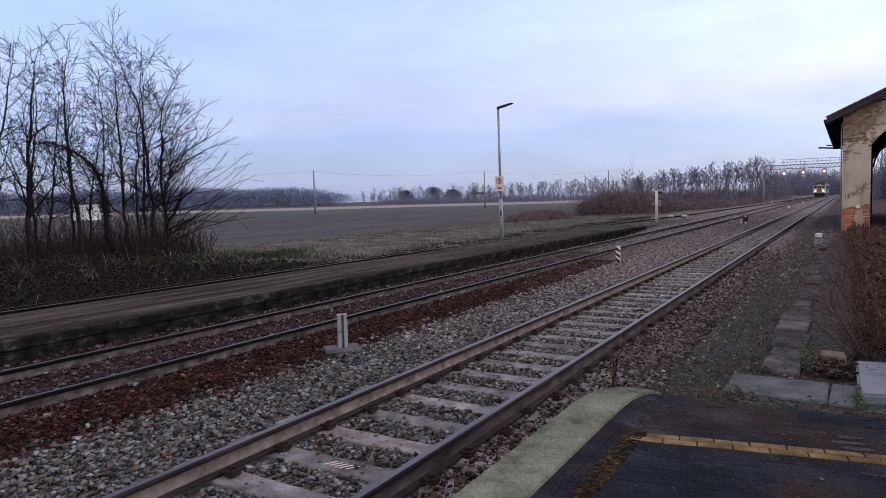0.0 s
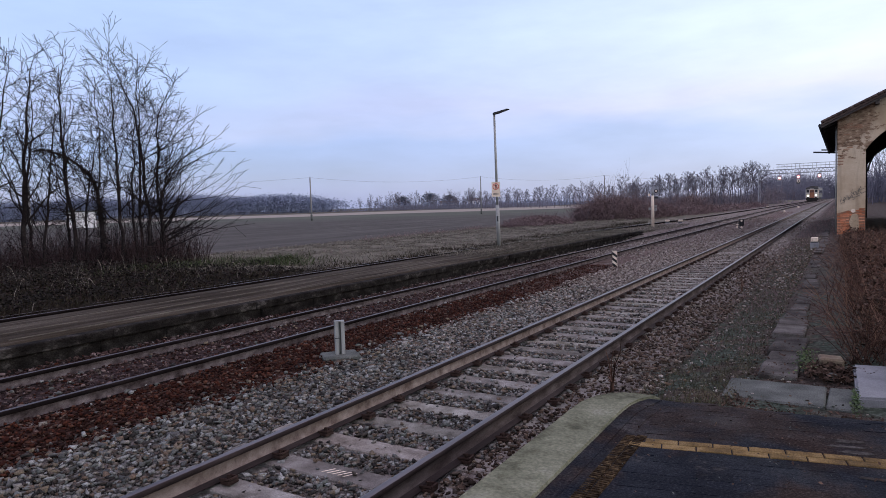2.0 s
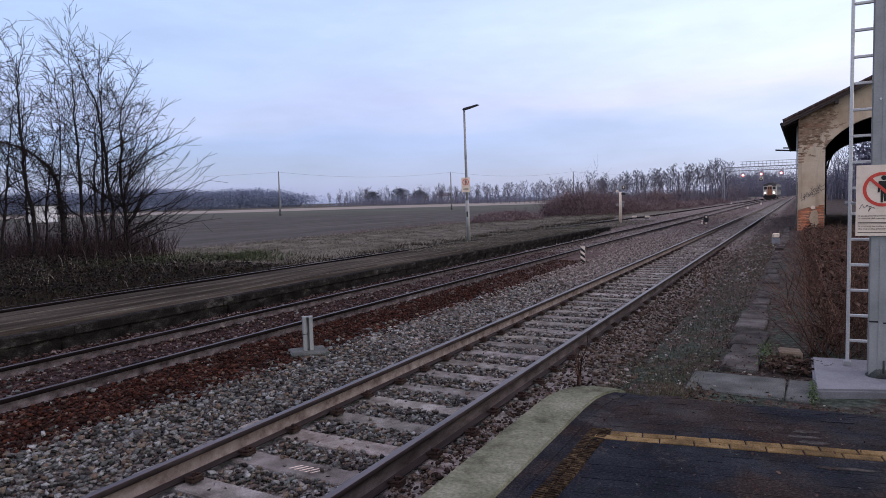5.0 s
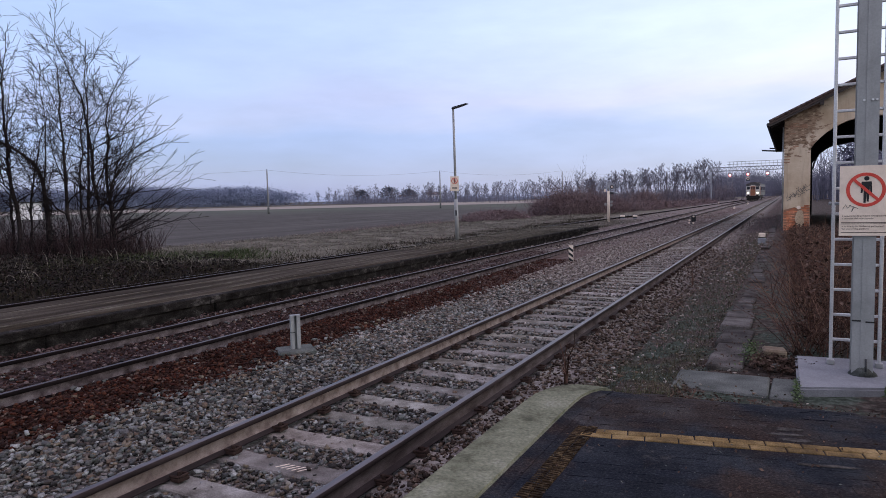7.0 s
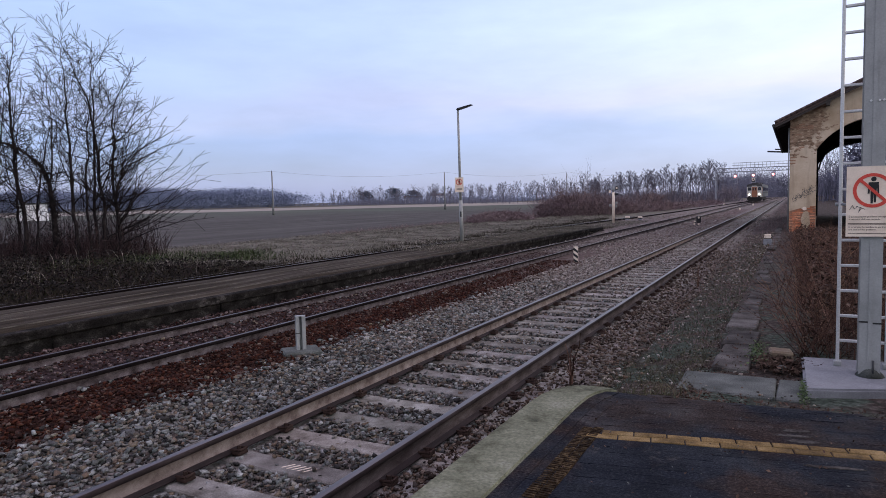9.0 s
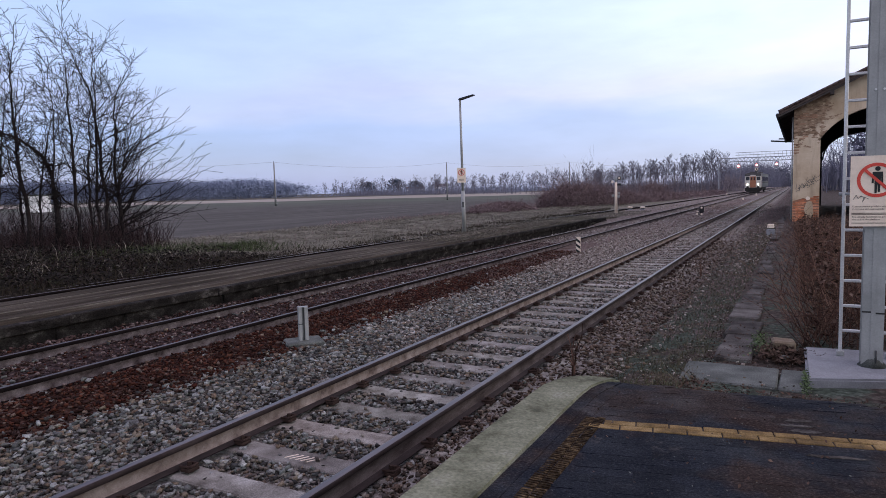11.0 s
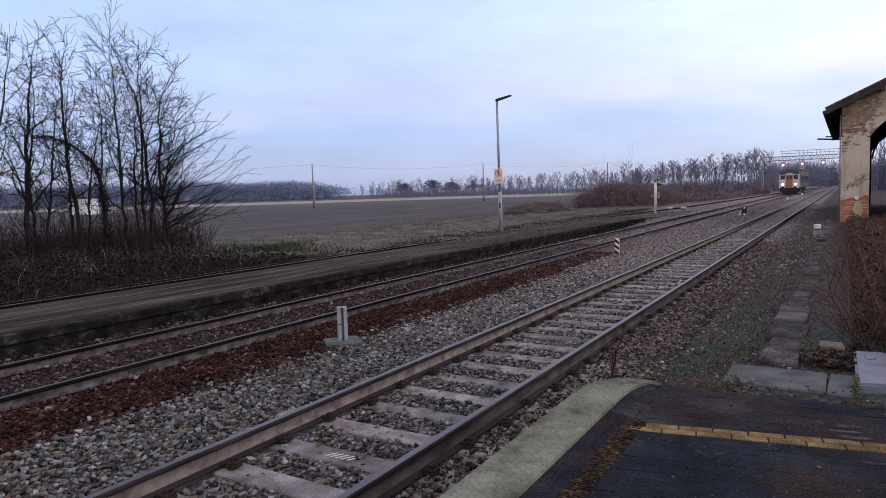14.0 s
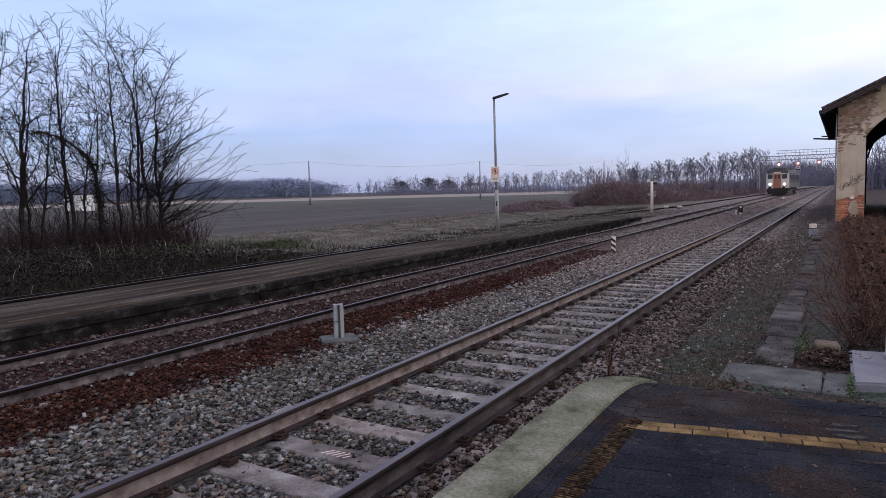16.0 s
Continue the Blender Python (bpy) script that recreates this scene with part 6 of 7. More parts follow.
# ---- signal gantry ----
def build_gantry():
    gy = 150.0
    g = empty("signal_gantry", pose(0, gy, 0), "grey lattice signal gantry spanning the tracks", "gantry")
    for x in (-14.75, 1.2):
        for dx in (-0.14, 0.14):
            part("post", box_bm(x + dx - 0.05, x + dx + 0.05, -0.10, 0.10, -0.3, 6.9), M_GANTRY, g)
    for z in (6.25, 7.0):
        for dy in (-0.4, 0.4):
            part("chord", box_bm(-14.9, 1.4, dy - 0.06, dy + 0.06, z - 0.07, z + 0.07), M_GANTRY, g)
    for z in (7.55, 8.05):
        part("hand_rail", rod(bmesh.new(), (-11.6, -0.42, z), (1.4, -0.42, z), 0.045, 6), M_GANTRY, g)
    bm = bmesh.new()
    n = 22
    for i in range(n):
        a, b = -14.8 + 16.1 * i / n, -14.8 + 16.1 * (i + 1) / n
        m = (a + b) / 2
        rod(bm, (a, -0.4, 6.25), (m, -0.4, 7.0), 0.05, 5)
        rod(bm, (m, -0.4, 7.0), (b, -0.4, 6.25), 0.05, 5)
        if a > -11.6:
            rod(bm, (a, -0.42, 7.0), (a, -0.42, 8.05), 0.035, 5)
    part("lattice", bm, M_GANTRY, g)
    part("walkway", box_bm(-14.8, 1.3, -0.38, 0.38, 7.02, 7.07), M_DARKMETAL, g)
    for i, (x, zz) in enumerate(((-11.05, 5.25), (-7.68, 5.35), (-4.08, 5.42))):
        s = part("signal_head", box_bm(x - 0.34, x + 0.34, -0.5, -0.36, zz - 0.55, zz + 0.62, bevel=0.05), M_GANTRY, g, "grey signal head with red light lit")
        part("bracket", box_bm(x - 0.08, x + 0.08, -0.40, -0.30, zz + 0.5, 6.3), M_GANTRY, g)
        part("red_lens", rod(bmesh.new(), (x, -0.62, zz + 0.08), (x, -0.52, zz + 0.08), 0.23, 14), M_SIGRED, s, "glowing red lens")
        part("lens_core", rod(bmesh.new(), (x, -0.65, zz + 0.08), (x, -0.625, zz + 0.08), 0.14, 12), M_SIGWHITE, s)
        if i == 1:
            part("route_ring", ring(bmesh.new(), (x, -0.56, zz - 0.75), 0.17, 0.30, 0.05, 18), M_WHITE, g, "white ring")
            part("lower_plate", box_bm(x - 0.33, x + 0.33, -0.5, -0.38, zz - 1.25, zz - 0.58), M_DARKMETAL, g)
        for dx in (-0.42, 0.42):
            part("cage_bar", box_bm(x + dx - 0.03, x + dx + 0.03, -0.46, -0.40, zz - 1.35, 6.2), M_GANTRY, g)
        part("cage_foot", box_bm(x - 0.45, x + 0.45, -0.6, -0.36, zz - 1.40, zz - 1.33), M_GANTRY, g)


build_gantry()


# ---- poles with wires, hut, far houses ----
def build_poles():
    tops = []
    for x, y, z in ((-132, 48, 8.1), (-87.3, 96.4, 8.2), (-69.4, 132.2, 8.25), (-49.6, 158.9, 8.2), (-30, 190, 8.2)):
        o = empty("utility_pole", pose(x, y, float(height(x, y)) - 0.1), "thin grey weathered utility pole in the field", "utility pole", "utility poles")
        part("pole", rod(bmesh.new(), (0, 0, 0), (0, 0, z), 0.17, 8, 0.11), M_POLE, o)
        part("foot_sleeve", rod(bmesh.new(), (0, 0, 0), (0, 0, 1.2), 0.2, 8, 0.19), M_SLAB, o, "paler foot")
        part("insulator", rod(bmesh.new(), (0, 0, z), (0, 0, z + 0.25), 0.05, 6), M_DARKMETAL, o)
        tops.append(Vector((x, y, z - 0.15)))
    t = Tubes()
    for a, b in zip(tops, tops[1:]):
        pts = [a.lerp(b, i / 12) - Vector((0, 0, 1.0 * 4 * (i / 12) * (1 - i / 12))) for i in range(13)]
        t.add([p[:] for p in pts], [0.014] * 13, 4)
    ob = part("overhead_wire", t.mesh("overhead_wire", M_POLE), None)
    tagged(ob, "thin sagging wire strung between the field poles", "wire")
    # a couple of thin poles behind the thicket
    for x, y, z in ((-33.5, 17.2, 4.6), (-41, 13, 4.4)):
        o = empty("utility_pole", pose(x, y, -0.45), "short grey post behind the thicket", "utility pole", "utility poles")
        part("pole", rod(bmesh.new(), (0, 0, 0), (0, 0, z), 0.09, 8, 0.07), M_POLE, o)


def house(x, y, w, d, h, turn, label, roofed=True, name="house", panes=True):
    o = empty(name, pose(x, y, float(height(x, y)) - 0.2, 0, 0, turn), label, "building")
    part("wall", box_bm(-w / 2, w / 2, -d / 2, d / 2, 0, h), M_WHITEWASH, o)
    if roofed:
        bm = prism(bmesh.new(), [(-d / 2 - 0.3, h + 0.003), (d / 2 + 0.3, h + 0.003), (0, h + d * 0.28)], "x", -w / 2 - 0.3, w / 2 + 0.3)
        part("roof", bm, M_REDTILE, o)
    else:
        part("roof", box_bm(-w / 2 - 0.25, w / 2 + 0.25, -d / 2 - 0.25, d / 2 + 0.25, h + 0.003, h + 0.25), M_SLAB, o)
    k = max(2, int(w / 3.5)) if panes else 0
    for i in range(k):
        xx = -w / 2 + w * (i + 0.5) / k
        win = part("window", box_bm(xx - 0.5, xx + 0.5, -d / 2 - 0.03, -d / 2 - 0.004, h * 0.45, h * 0.45 + 1.1), M_GLASS_DARK, o)
        part("sill", box_bm(xx - 0.6, xx + 0.6, -d / 2 - 0.10, -d / 2 - 0.004, h * 0.45 - 0.12, h * 0.45 - 0.01), M_SLAB, win)


build_poles()
house(-117.5, 69.2, 4.6, 4, 3.0, 60, "small white hut with flat roof beyond the field", False, "hut", False)
for hx, hy, hw, hh, ha in ((-300, 440, 9, 3.5, 35), (-243, 452, 10, 5, 30), (-262, 446, 14, 3.5, 32)):
    house(hx, hy, hw, 8, hh, ha, "far pale farmhouse with tiled roof at the wood's edge")


# ---- vegetation ----
def grow(t, rng, start, direction, length, radius, level, spread=0.5, up=0.25, twigs=6, bend=0.10, minr=0.003):
    """A branch that wanders, tapers and bears smaller ones."""
    n = 6 if level >= 2 else 5 if level == 1 else 3
    pts, rad = [np.array(start, float)], [radius]
    d = np.array(direction, float)
    d /= np.linalg.norm(d)
    step = length / n
    kids = []
    for i in range(n):
        d = d + rng.normal(0, bend, 3) + np.array([0, 0, up * 0.12])
        d /= np.linalg.norm(d)
        pts.append(pts[-1] + d * step)
        f = (i + 1) / n
        rad.append(max(minr, radius * (1 - 0.85 * f)))
        kids.append((pts[-1].copy(), d.copy(), rad[-1], f))
    t.add(pts, rad, 5 if level >= 2 else 3)
    if level == 0:
        return
    for _ in range(twigs):
        k = kids[min(n - 1, int(rng.uniform(0.18, 1.0) * n))]
        az = rng.uniform(0, 2 * np.pi)
        side = np.array([math.cos(az), math.sin(az), rng.uniform(-0.1, 0.5)])
        nd = k[1] * (1 - spread) + side * spread
        nd[2] += up * 0.5
        grow(t, rng, k[0], nd, length * rng.uniform(0.36, 0.68) * (1.15 - 0.5 * k[3]), max(minr, k[2] * 0.62), level - 1, spread, up, max(2, int(twigs * 0.72)), bend, minr)


def tree(x, y, tall, seed, lean=(0, 0), label="", name="bare_tree", spread=0.46, twigs=4, stems=1, mat=None, minr=0.0082, group="", cat="tree", level=3, thick=0.0062, first=3, odds=0.62):
    """A bare tree: wandering leaders that fork upwards, with ascending branches and twigs."""
    rng = np.random.default_rng(seed)
    o = empty(name, pose(x, y, float(height(x, y)) - 0.05), label, cat, group)
    trunk, crown = Tubes(), Tubes()
    for s in range(stems):
        d = np.array([lean[0] + rng.normal(0, 0.07 if s == 0 else 0.17), lean[1] + rng.normal(0, 0.07 if s == 0 else 0.17), 1.0])
        d /= np.linalg.norm(d)
        hgt = tall * (1 if s == 0 else rng.uniform(0.6, 0.95))
        n = 13
        p = np.array([rng.normal(0, 0.15) * (s > 0), rng.normal(0, 0.15) * (s > 0), 0.0])
        r0 = tall * thick * (1 if s == 0 else 0.75)
        pts, rad = [p], [r0]
        for i in range(n):
            d = d + rng.normal(0, 0.06, 3)
            d[2] += 0.03
            d /= np.linalg.norm(d)
            p = p + d * hgt / n
            pts.append(p)
            rad.append(max(minr, r0 * (1 - 0.93 * (i + 1) / n)))
        trunk.add(pts, rad, 7)
        for i in range(first, n):
            for _ in range(2):
                if rng.random() < odds:
                    az = rng.uniform(0, 2 * np.pi)
                    f = i / n
                    nd = np.array([math.cos(az) * spread * 1.3, math.sin(az) * spread * 1.3, 0.62])
                    grow(crown, rng, pts[i], nd, hgt * rng.uniform(0.20, 0.42) * (1.12 - 0.75 * f), max(minr, rad[i] * 0.6), level - 1, spread, 0.36, twigs, 0.11, minr)
    part("trunk", trunk.mesh("trunk", mat or M_BARK), None, o)
    part("crown", crown.mesh("crown", mat or M_BARK), None, o)
    return o


def offshoot(t, rng, p, d, length, r0, level, lift, minr):
    """A side branch that bends upwards and bears shorter ones left and right in turn."""
    n = 7 if level == 2 else 5 if level == 1 else 3
    d = np.asarray(d, float) / np.linalg.norm(d)
    pts, ways = [np.asarray(p, float)], [d]
    for i in range(n):
        d = d + rng.normal(0, 0.19 if level == 2 else 0.15, 3)
        d[2] += lift
        d /= np.linalg.norm(d)
        pts.append(pts[-1] + d * length / n)
        ways.append(d)
    t.add(pts, [max(minr, r0 * (1 - 0.85 * i / n)) for i in range(n + 1)], 4 if level == 2 else 3)
    if level == 0:
        return
    count = max(3, int(length / (0.36 if level == 2 else 0.46)))
    spin = rng.uniform(0, 6.28)
    for k in range(count):
        f = 0.15 + 0.82 * (k + rng.uniform(-0.3, 0.3)) / count
        i = min(n - 1, max(0, int(f * n)))
        q = pts[i] + (pts[i + 1] - pts[i]) * (f * n - i)
        w = ways[i]
        spin += math.pi + rng.normal(0, 0.7)
        u = np.cross(w, (0.2, 0.1, 1.0))
        u /= np.linalg.norm(u) + 1e-6
        v = np.cross(w, u)
        side = u * math.cos(spin) + v * math.sin(spin) * 0.8
        a = rng.uniform(0.5, 1.0)
        ln = length * rng.uniform(0.28, 0.62) * (1.1 - 0.6 * f) if level == 2 else rng.uniform(0.2, 0.8)
        offshoot(t, rng, q, w * math.cos(a) + side * math.sin(a), ln, max(minr, r0 * 0.5 * (1 - 0.7 * f)), level - 1, lift * 0.8, minr)


def thicket_tree(x, y, bends, seed, r0, first=0.26, reach=1.0, fan=0, minr=0.0075, every=1):
    """A slender bare tree; bends are (metres aside, height) along its leader, fan the number of long shoots thrown to the open side."""
    rng = np.random.default_rng(seed)
    o = empty("bare_tree", pose(x, y, float(height(x, y)) - 0.05), "bare dark young tree with spreading crooked branches in a thicket", "tree", "thicket trees")
    aside = np.array([0.55, 0.83, 0.0])
    back = np.array([-0.83, 0.55, 0.0])
    ctrl = [np.zeros(3)] + [aside * s + back * rng.normal(0, 0.12) * z * 0.3 + np.array([0, 0, z]) for s, z in bends]
    zs = [c[2] for c in ctrl]
    tall = zs[-1] - 0.65
    n = 22
    k = np.linspace(0, tall, n + 1)
    pts = np.stack([np.interp(k, zs, [c[i] for c in ctrl]) for i in range(3)], 1)
    soft = pts.copy()
    soft[1:-1] = (pts[:-2] + 2 * pts[1:-1] + pts[2:]) / 4
    wander = np.cumsum(rng.normal(0, 0.035, (n + 1, 2)), axis=0)
    soft[:, :2] += wander - np.linspace(0, 1, n + 1)[:, None] * wander[-1] * 0.7
    trunk, crown = Tubes(), Tubes()
    rad = [max(minr * 1.2, 0.88 * r0 * (1 - i / n) ** 0.8) for i in range(n + 1)]
    trunk.add(soft, rad, 7)
    spin = rng.uniform(0, 6.28)
    for i in range(int(first * n), n, every):
        for _ in range(1 if rng.random() < 0.7 else 2):
            f = i / n
            spin += 2.4 + rng.normal(0, 0.4)
            w = soft[min(n, i + 1)] - soft[i]
            w /= np.linalg.norm(w)
            a = rng.uniform(0.5, 1.05)
            d = w * math.cos(a) + np.array([math.cos(spin), math.sin(spin), 0.0]) * math.sin(a)
            ln = tall * reach * rng.uniform(0.12, 0.42) * (1.12 - 0.72 * f)
            offshoot(crown, rng, soft[i], d, ln, max(minr, rad[i] * 0.5), 2, 0.05, minr)
    for q in range(fan):
        f = 0.10 + 0.55 * (q + rng.random()) / fan
        i = int(f * n)
        a = rng.uniform(0.5, 1.25) * (1.2 - 0.5 * f)
        d = (aside + back * rng.normal(0, 0.45)) * math.sin(a) + np.array([0, 0, math.cos(a)])
        offshoot(crown, rng, soft[i], d, rng.uniform(3.2, 5.0) * (1.12 - 0.7 * f), rng.uniform(0.02, 0.03), 1, 0.035, minr)
    part("trunk", trunk.mesh("trunk", M_BARK), None, o)
    part("crown", crown.mesh("crown", M_BARK), None, o)
    return o


def thicket():
    rows = [(-24.9, 15.3, ((0.1, 3.0), (0.3, 6.0), (0.1, 8.3)), 0.06, 0), (-24.1, 16.2, ((0.1, 3.4), (0.35, 6.0), (0.7, 8.2)), 0.06, 4), (-26.5, 11.9, ((0.5, 4.4), (0.9, 7.0), (1.35, 8.8)), 0.10, 0), (-25.9, 13.1, ((0.27, 4.4), (0.5, 6.8), (0.85, 9.0)), 0.12, 0),
            (-25.7, 13.5, ((0.3, 4.6), (0.6, 6.2), (0.8, 7.5)), 0.07, 0), (-25.2, 14.4, ((0.05, 2.8), (-0.1, 6.6), (0.22, 9.4)), 0.10, 0),
            (-25.0, 14.8, ((0.1, 2.3), (0.35, 4.3), (1.2, 7.0)), 0.06, 0), (-24.3, 15.9, ((0.0, 4.3), (0.0, 7.3), (-0.35, 9.1)), 0.09, 0),
            (-23.7, 16.7, ((-0.07, 3.4), (-0.37, 6.1), (-1.4, 9.3)), 0.09, 0), (-23.9, 16.5, ((0.05, 3.6), (0.12, 6.7), (0.2, 9.1)), 0.08, 0),
            (-23.4, 17.1, ((-0.05, 3.6), (0.0, 6.1), (1.2, 8.4)), 0.085, 12), (-23.6, 16.9, ((0.5, 3.2), (0.8, 4.8), (1.3, 6.6)), 0.06, 22),
            (-29.5, 11.0, ((0.2, 4.0), (-0.2, 7.0), (0.3, 9.6)), 0.10, 0), (-28.6, 14.6, ((0.0, 4.0), (0.4, 6.5), (0.2, 8.8)), 0.08, 0), (-28.0, 15.8, ((0.2, 3.4), (0.1, 6.0), (0.5, 8.2)), 0.08, 0),
            (-29.4, 9.4, ((0, 4.2), (0.3, 7.0), (0.1, 9.0)), 0.09, 0), (-31, 7.2, ((0, 4.0), (-0.3, 6.5), (0.1, 8.8)), 0.09, 0), (-27.6, 10.8, ((-0.2, 3.0), (-0.5, 5.5), (-0.4, 7.6)), 0.07, 0)]
    for i, (x, y, bends, r0, fan) in enumerate(rows):
        thicket_tree(x, y, bends, 100 + i, r0, first=0.22 if fan else 0.27, fan=fan, reach=1.0 if r0 > 0.07 else 0.85, every=1 if i < 12 else 2)
    # a bent trunk smothered in climbers
    rng = np.random.default_rng(4)
    t = Tubes()
    base, aside = np.array([-24.5, 15.2, -0.15]), np.array([0.53, 0.85, 0.0])
    pts = [base + aside * s + np.array([0, 0, z]) for s, z in ((0, 0), (0.02, 1.8), (-0.08, 3.15), (-0.28, 3.65), (-0.6, 4.0), (-1.1, 4.4), (-1.75, 4.6), (-2.25, 4.5))]
    t.add(pts, [0.10, 0.085, 0.065, 0.055, 0.045, 0.035, 0.028, 0.018], 7)
    o = empty("bent_tree", pose(0, 0, 0), "bent dead tree smothered in hanging climber stems", "tree")
    part("trunk", t.mesh("trunk", M_BARK), None, o)
    c = Tubes()
    for i in range(900):
        f = 1.2 + 5.4 * rng.random() ** 1.2 if i < 420 else rng.uniform(0.1, 1.5)
        k = int(f)
        p = pts[k] + (pts[k + 1] - pts[k]) * (f - k) + rng.normal(0, 0.05, 3)
        d = rng.normal(0, 1, 3) * np.array([0.7, 0.7, 0.6]) + np.array([0.1, 0.1, -0.25])
        grow(c, rng, p, d, rng.uniform(0.15, 0.5) * (1.25 if 2 < f < 4.4 else 0.7), 0.012, 0, minr=0.007, bend=0.40)
    part("climber", c.mesh("climber", M_BARK), None, o)
    # seed heads and last leaves left hanging on the twigs
    leaves("hanging_leaves", "few dark dead leaves left hanging in the thicket", M_DARKLEAF, 2600,
           lambda r: (lambda s, z: (-24.6 + 0.55 * s + r.normal(0, 0.8), 15.3 + 0.83 * s + r.normal(0, 0.5), z))(r.uniform(-4.5, 2.2), r.uniform(0.8, 5.2)), 0.035, 49)


def stems(name, label, cat, mat, n, place, tall, seed, lean=0.35, r=0.006, branch=0.5, droop=0.0, far=False):
    """A mass of thin dry stems; place(rng) gives x, y and a height factor."""
    rng = np.random.default_rng(seed)
    t = Tubes()
    S = np.array([place(rng) for _ in range(n)])
    h = tall * S[:, 2] * rng.uniform(0.5, 1.15, n)
    d = np.stack([rng.normal(0, lean, n), rng.normal(0, lean, n), np.ones(n)], 1)
    P = [np.stack([S[:, 0], S[:, 1], height(S[:, 0], S[:, 1]) - 0.03], 1)]
    m = 2 if far else 4
    for i in range(m):
        P.append(P[-1] + d / np.linalg.norm(d, axis=1)[:, None] * (h / m)[:, None])
        d = d + rng.normal(0, 0.16, (n, 3)) + np.array([0, 0, -droop])
    P = np.stack(P, 1)
    t.add_many(P, np.tile(r * np.linspace(1, 0.3, m + 1), (n, 1)))
    for b in range(3):
        pick = np.nonzero(rng.random(n) < branch)[0]
        at = P[pick, rng.integers(1, m, len(pick))]
        e = (rng.normal(0, 0.6, (len(pick), 3)) + np.array([0, 0, 0.5])) * (h[pick] * rng.uniform(0.12, 0.35, len(pick)))[:, None]
        if far:
            t.add_many(np.stack([at, at + e], 1), np.tile(r * np.array([0.6, 0.3]), (len(pick), 1)))
        else:
            t.add_many(np.stack([at, at + e * 0.5 + rng.normal(0, 0.02, e.shape), at + e], 1), np.tile(r * np.array([0.6, 0.5, 0.25]), (len(pick), 1)))
    ob = part(name, t.mesh(name, mat), None)
    return tagged(ob, label, cat, kind="stuff")


def tufts(name, label, mat, n, place, tall, seed, width=0.006, lean=0.5, cat="grass"):
    """Bent tapering blades: two quads and a tip folded into one strip."""
    rng = np.random.default_rng(seed)
    P = np.array([place(rng) for _ in range(n)])
    h = tall * P[:, 2] * rng.uniform(0.4, 1.2, n)
    az = rng.uniform(0, 2 * np.pi, n)
    ln = rng.uniform(0.1, 1.0, n) * lean
    z = height(P[:, 0], P[:, 1]) - 0.01
    base = np.stack([P[:, 0], P[:, 1], z], 1)
    dirv = np.stack([np.cos(az), np.sin(az), np.zeros(n)], 1)
    az2 = rng.uniform(0, 2 * np.pi, n)
    side = np.stack([np.cos(az2), np.sin(az2), np.zeros(n)], 1) * width
    upv = np.array([0, 0, 1.0])
    mid = base + dirv * (h * ln * 0.35)[:, None] + upv * (h * 0.6)[:, None]
    tip = base + dirv * (h * ln)[:, None] + upv * (h * (1 - 0.25 * ln))[:, None]
    V = np.stack([base - side, base + side, mid + side * 0.75, mid - side * 0.75, tip + side * 0.15, tip - side * 0.15], 1).reshape(-1, 3)
    i = np.arange(n) * 6
    F = np.concatenate([np.stack([i, i + 1, i + 2, i + 3], 1), np.stack([i + 3, i + 2, i + 4, i + 5], 1)])
    ob = part(name, mesh_np(name, V, F, mat), None)
    return tagged(ob, label, cat, kind="stuff")


def leaves(name, label, mat, n, place, size, seed, cat="leaves", lift=0.0):
    """Small curled leaves, each a folded diamond of four faces."""
    rng = np.random.default_rng(seed)
    P = np.array([place(rng) for _ in range(n)])
    s = size * rng.uniform(0.6, 1.3, n)
    base = np.array([[-1, 0, 0], [0, -0.55, 0.18], [1, 0, 0.05], [0, 0.55, 0.18], [0, 0, -0.05]], float)
    a, b, c = rng.uniform(0, 2 * np.pi, n), rng.normal(0, 0.5, n), rng.normal(0, 0.5, n)
    R = np.array([(Euler((b[i], c[i], a[i])).to_matrix()) for i in range(n)])
    V = np.einsum("nij,vj->nvi", R, base) * s[:, None, None] + P[:, None, :] + np.array([0, 0, lift])
    i = np.arange(n) * 5
    F = np.concatenate([np.stack([i + k, i + (k + 1) % 4, i + 4], 1) for k in range(4)])
    ob = part(name, mesh_np(name, V.reshape(-1, 3), F, mat), None)
    return tagged(ob, label, cat, kind="stuff")


thicket()


def hedge_place(rng):
    while True:
        x, y = rng.uniform(-31, -21.4), rng.uniform(4, 20)
        if (x + 23.4) * 0.55 + (y - 17.1) * 0.83 < 1.3 + rng.normal(0, 0.4) and (x + 23.4) * 0.83 - (y - 17.1) * 0.55 < 0.8:
            return x, y, 0.7 + 0.9 * rng.random() ** 2


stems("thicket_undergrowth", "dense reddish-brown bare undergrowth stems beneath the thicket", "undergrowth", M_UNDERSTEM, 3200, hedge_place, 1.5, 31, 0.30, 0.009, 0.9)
stems("thicket_saplings", "tangled thin grey saplings filling the thicket", "undergrowth", M_BARK, 260, hedge_place, 3.2, 32, 0.20, 0.012, 1.0)


def verge_place(rng):
    while True:
        x, y = rng.uniform(-29.5, -15.2), rng.uniform(3, 75)
        if y > 17.5 + 0.4 * (x + 15) + rng.normal(0, 1.2):
            k = noise.noise(Vector((x * 0.9, y * 0.45, 1.0))) + 0.6 * noise.noise(Vector((x * 2.3, y * 1.3, 5.0)))
            if k > rng.uniform(-0.9, 0.2):
                return x, y, 0.35 + 0.45 * rng.random() + 0.9 * max(0.0, k)


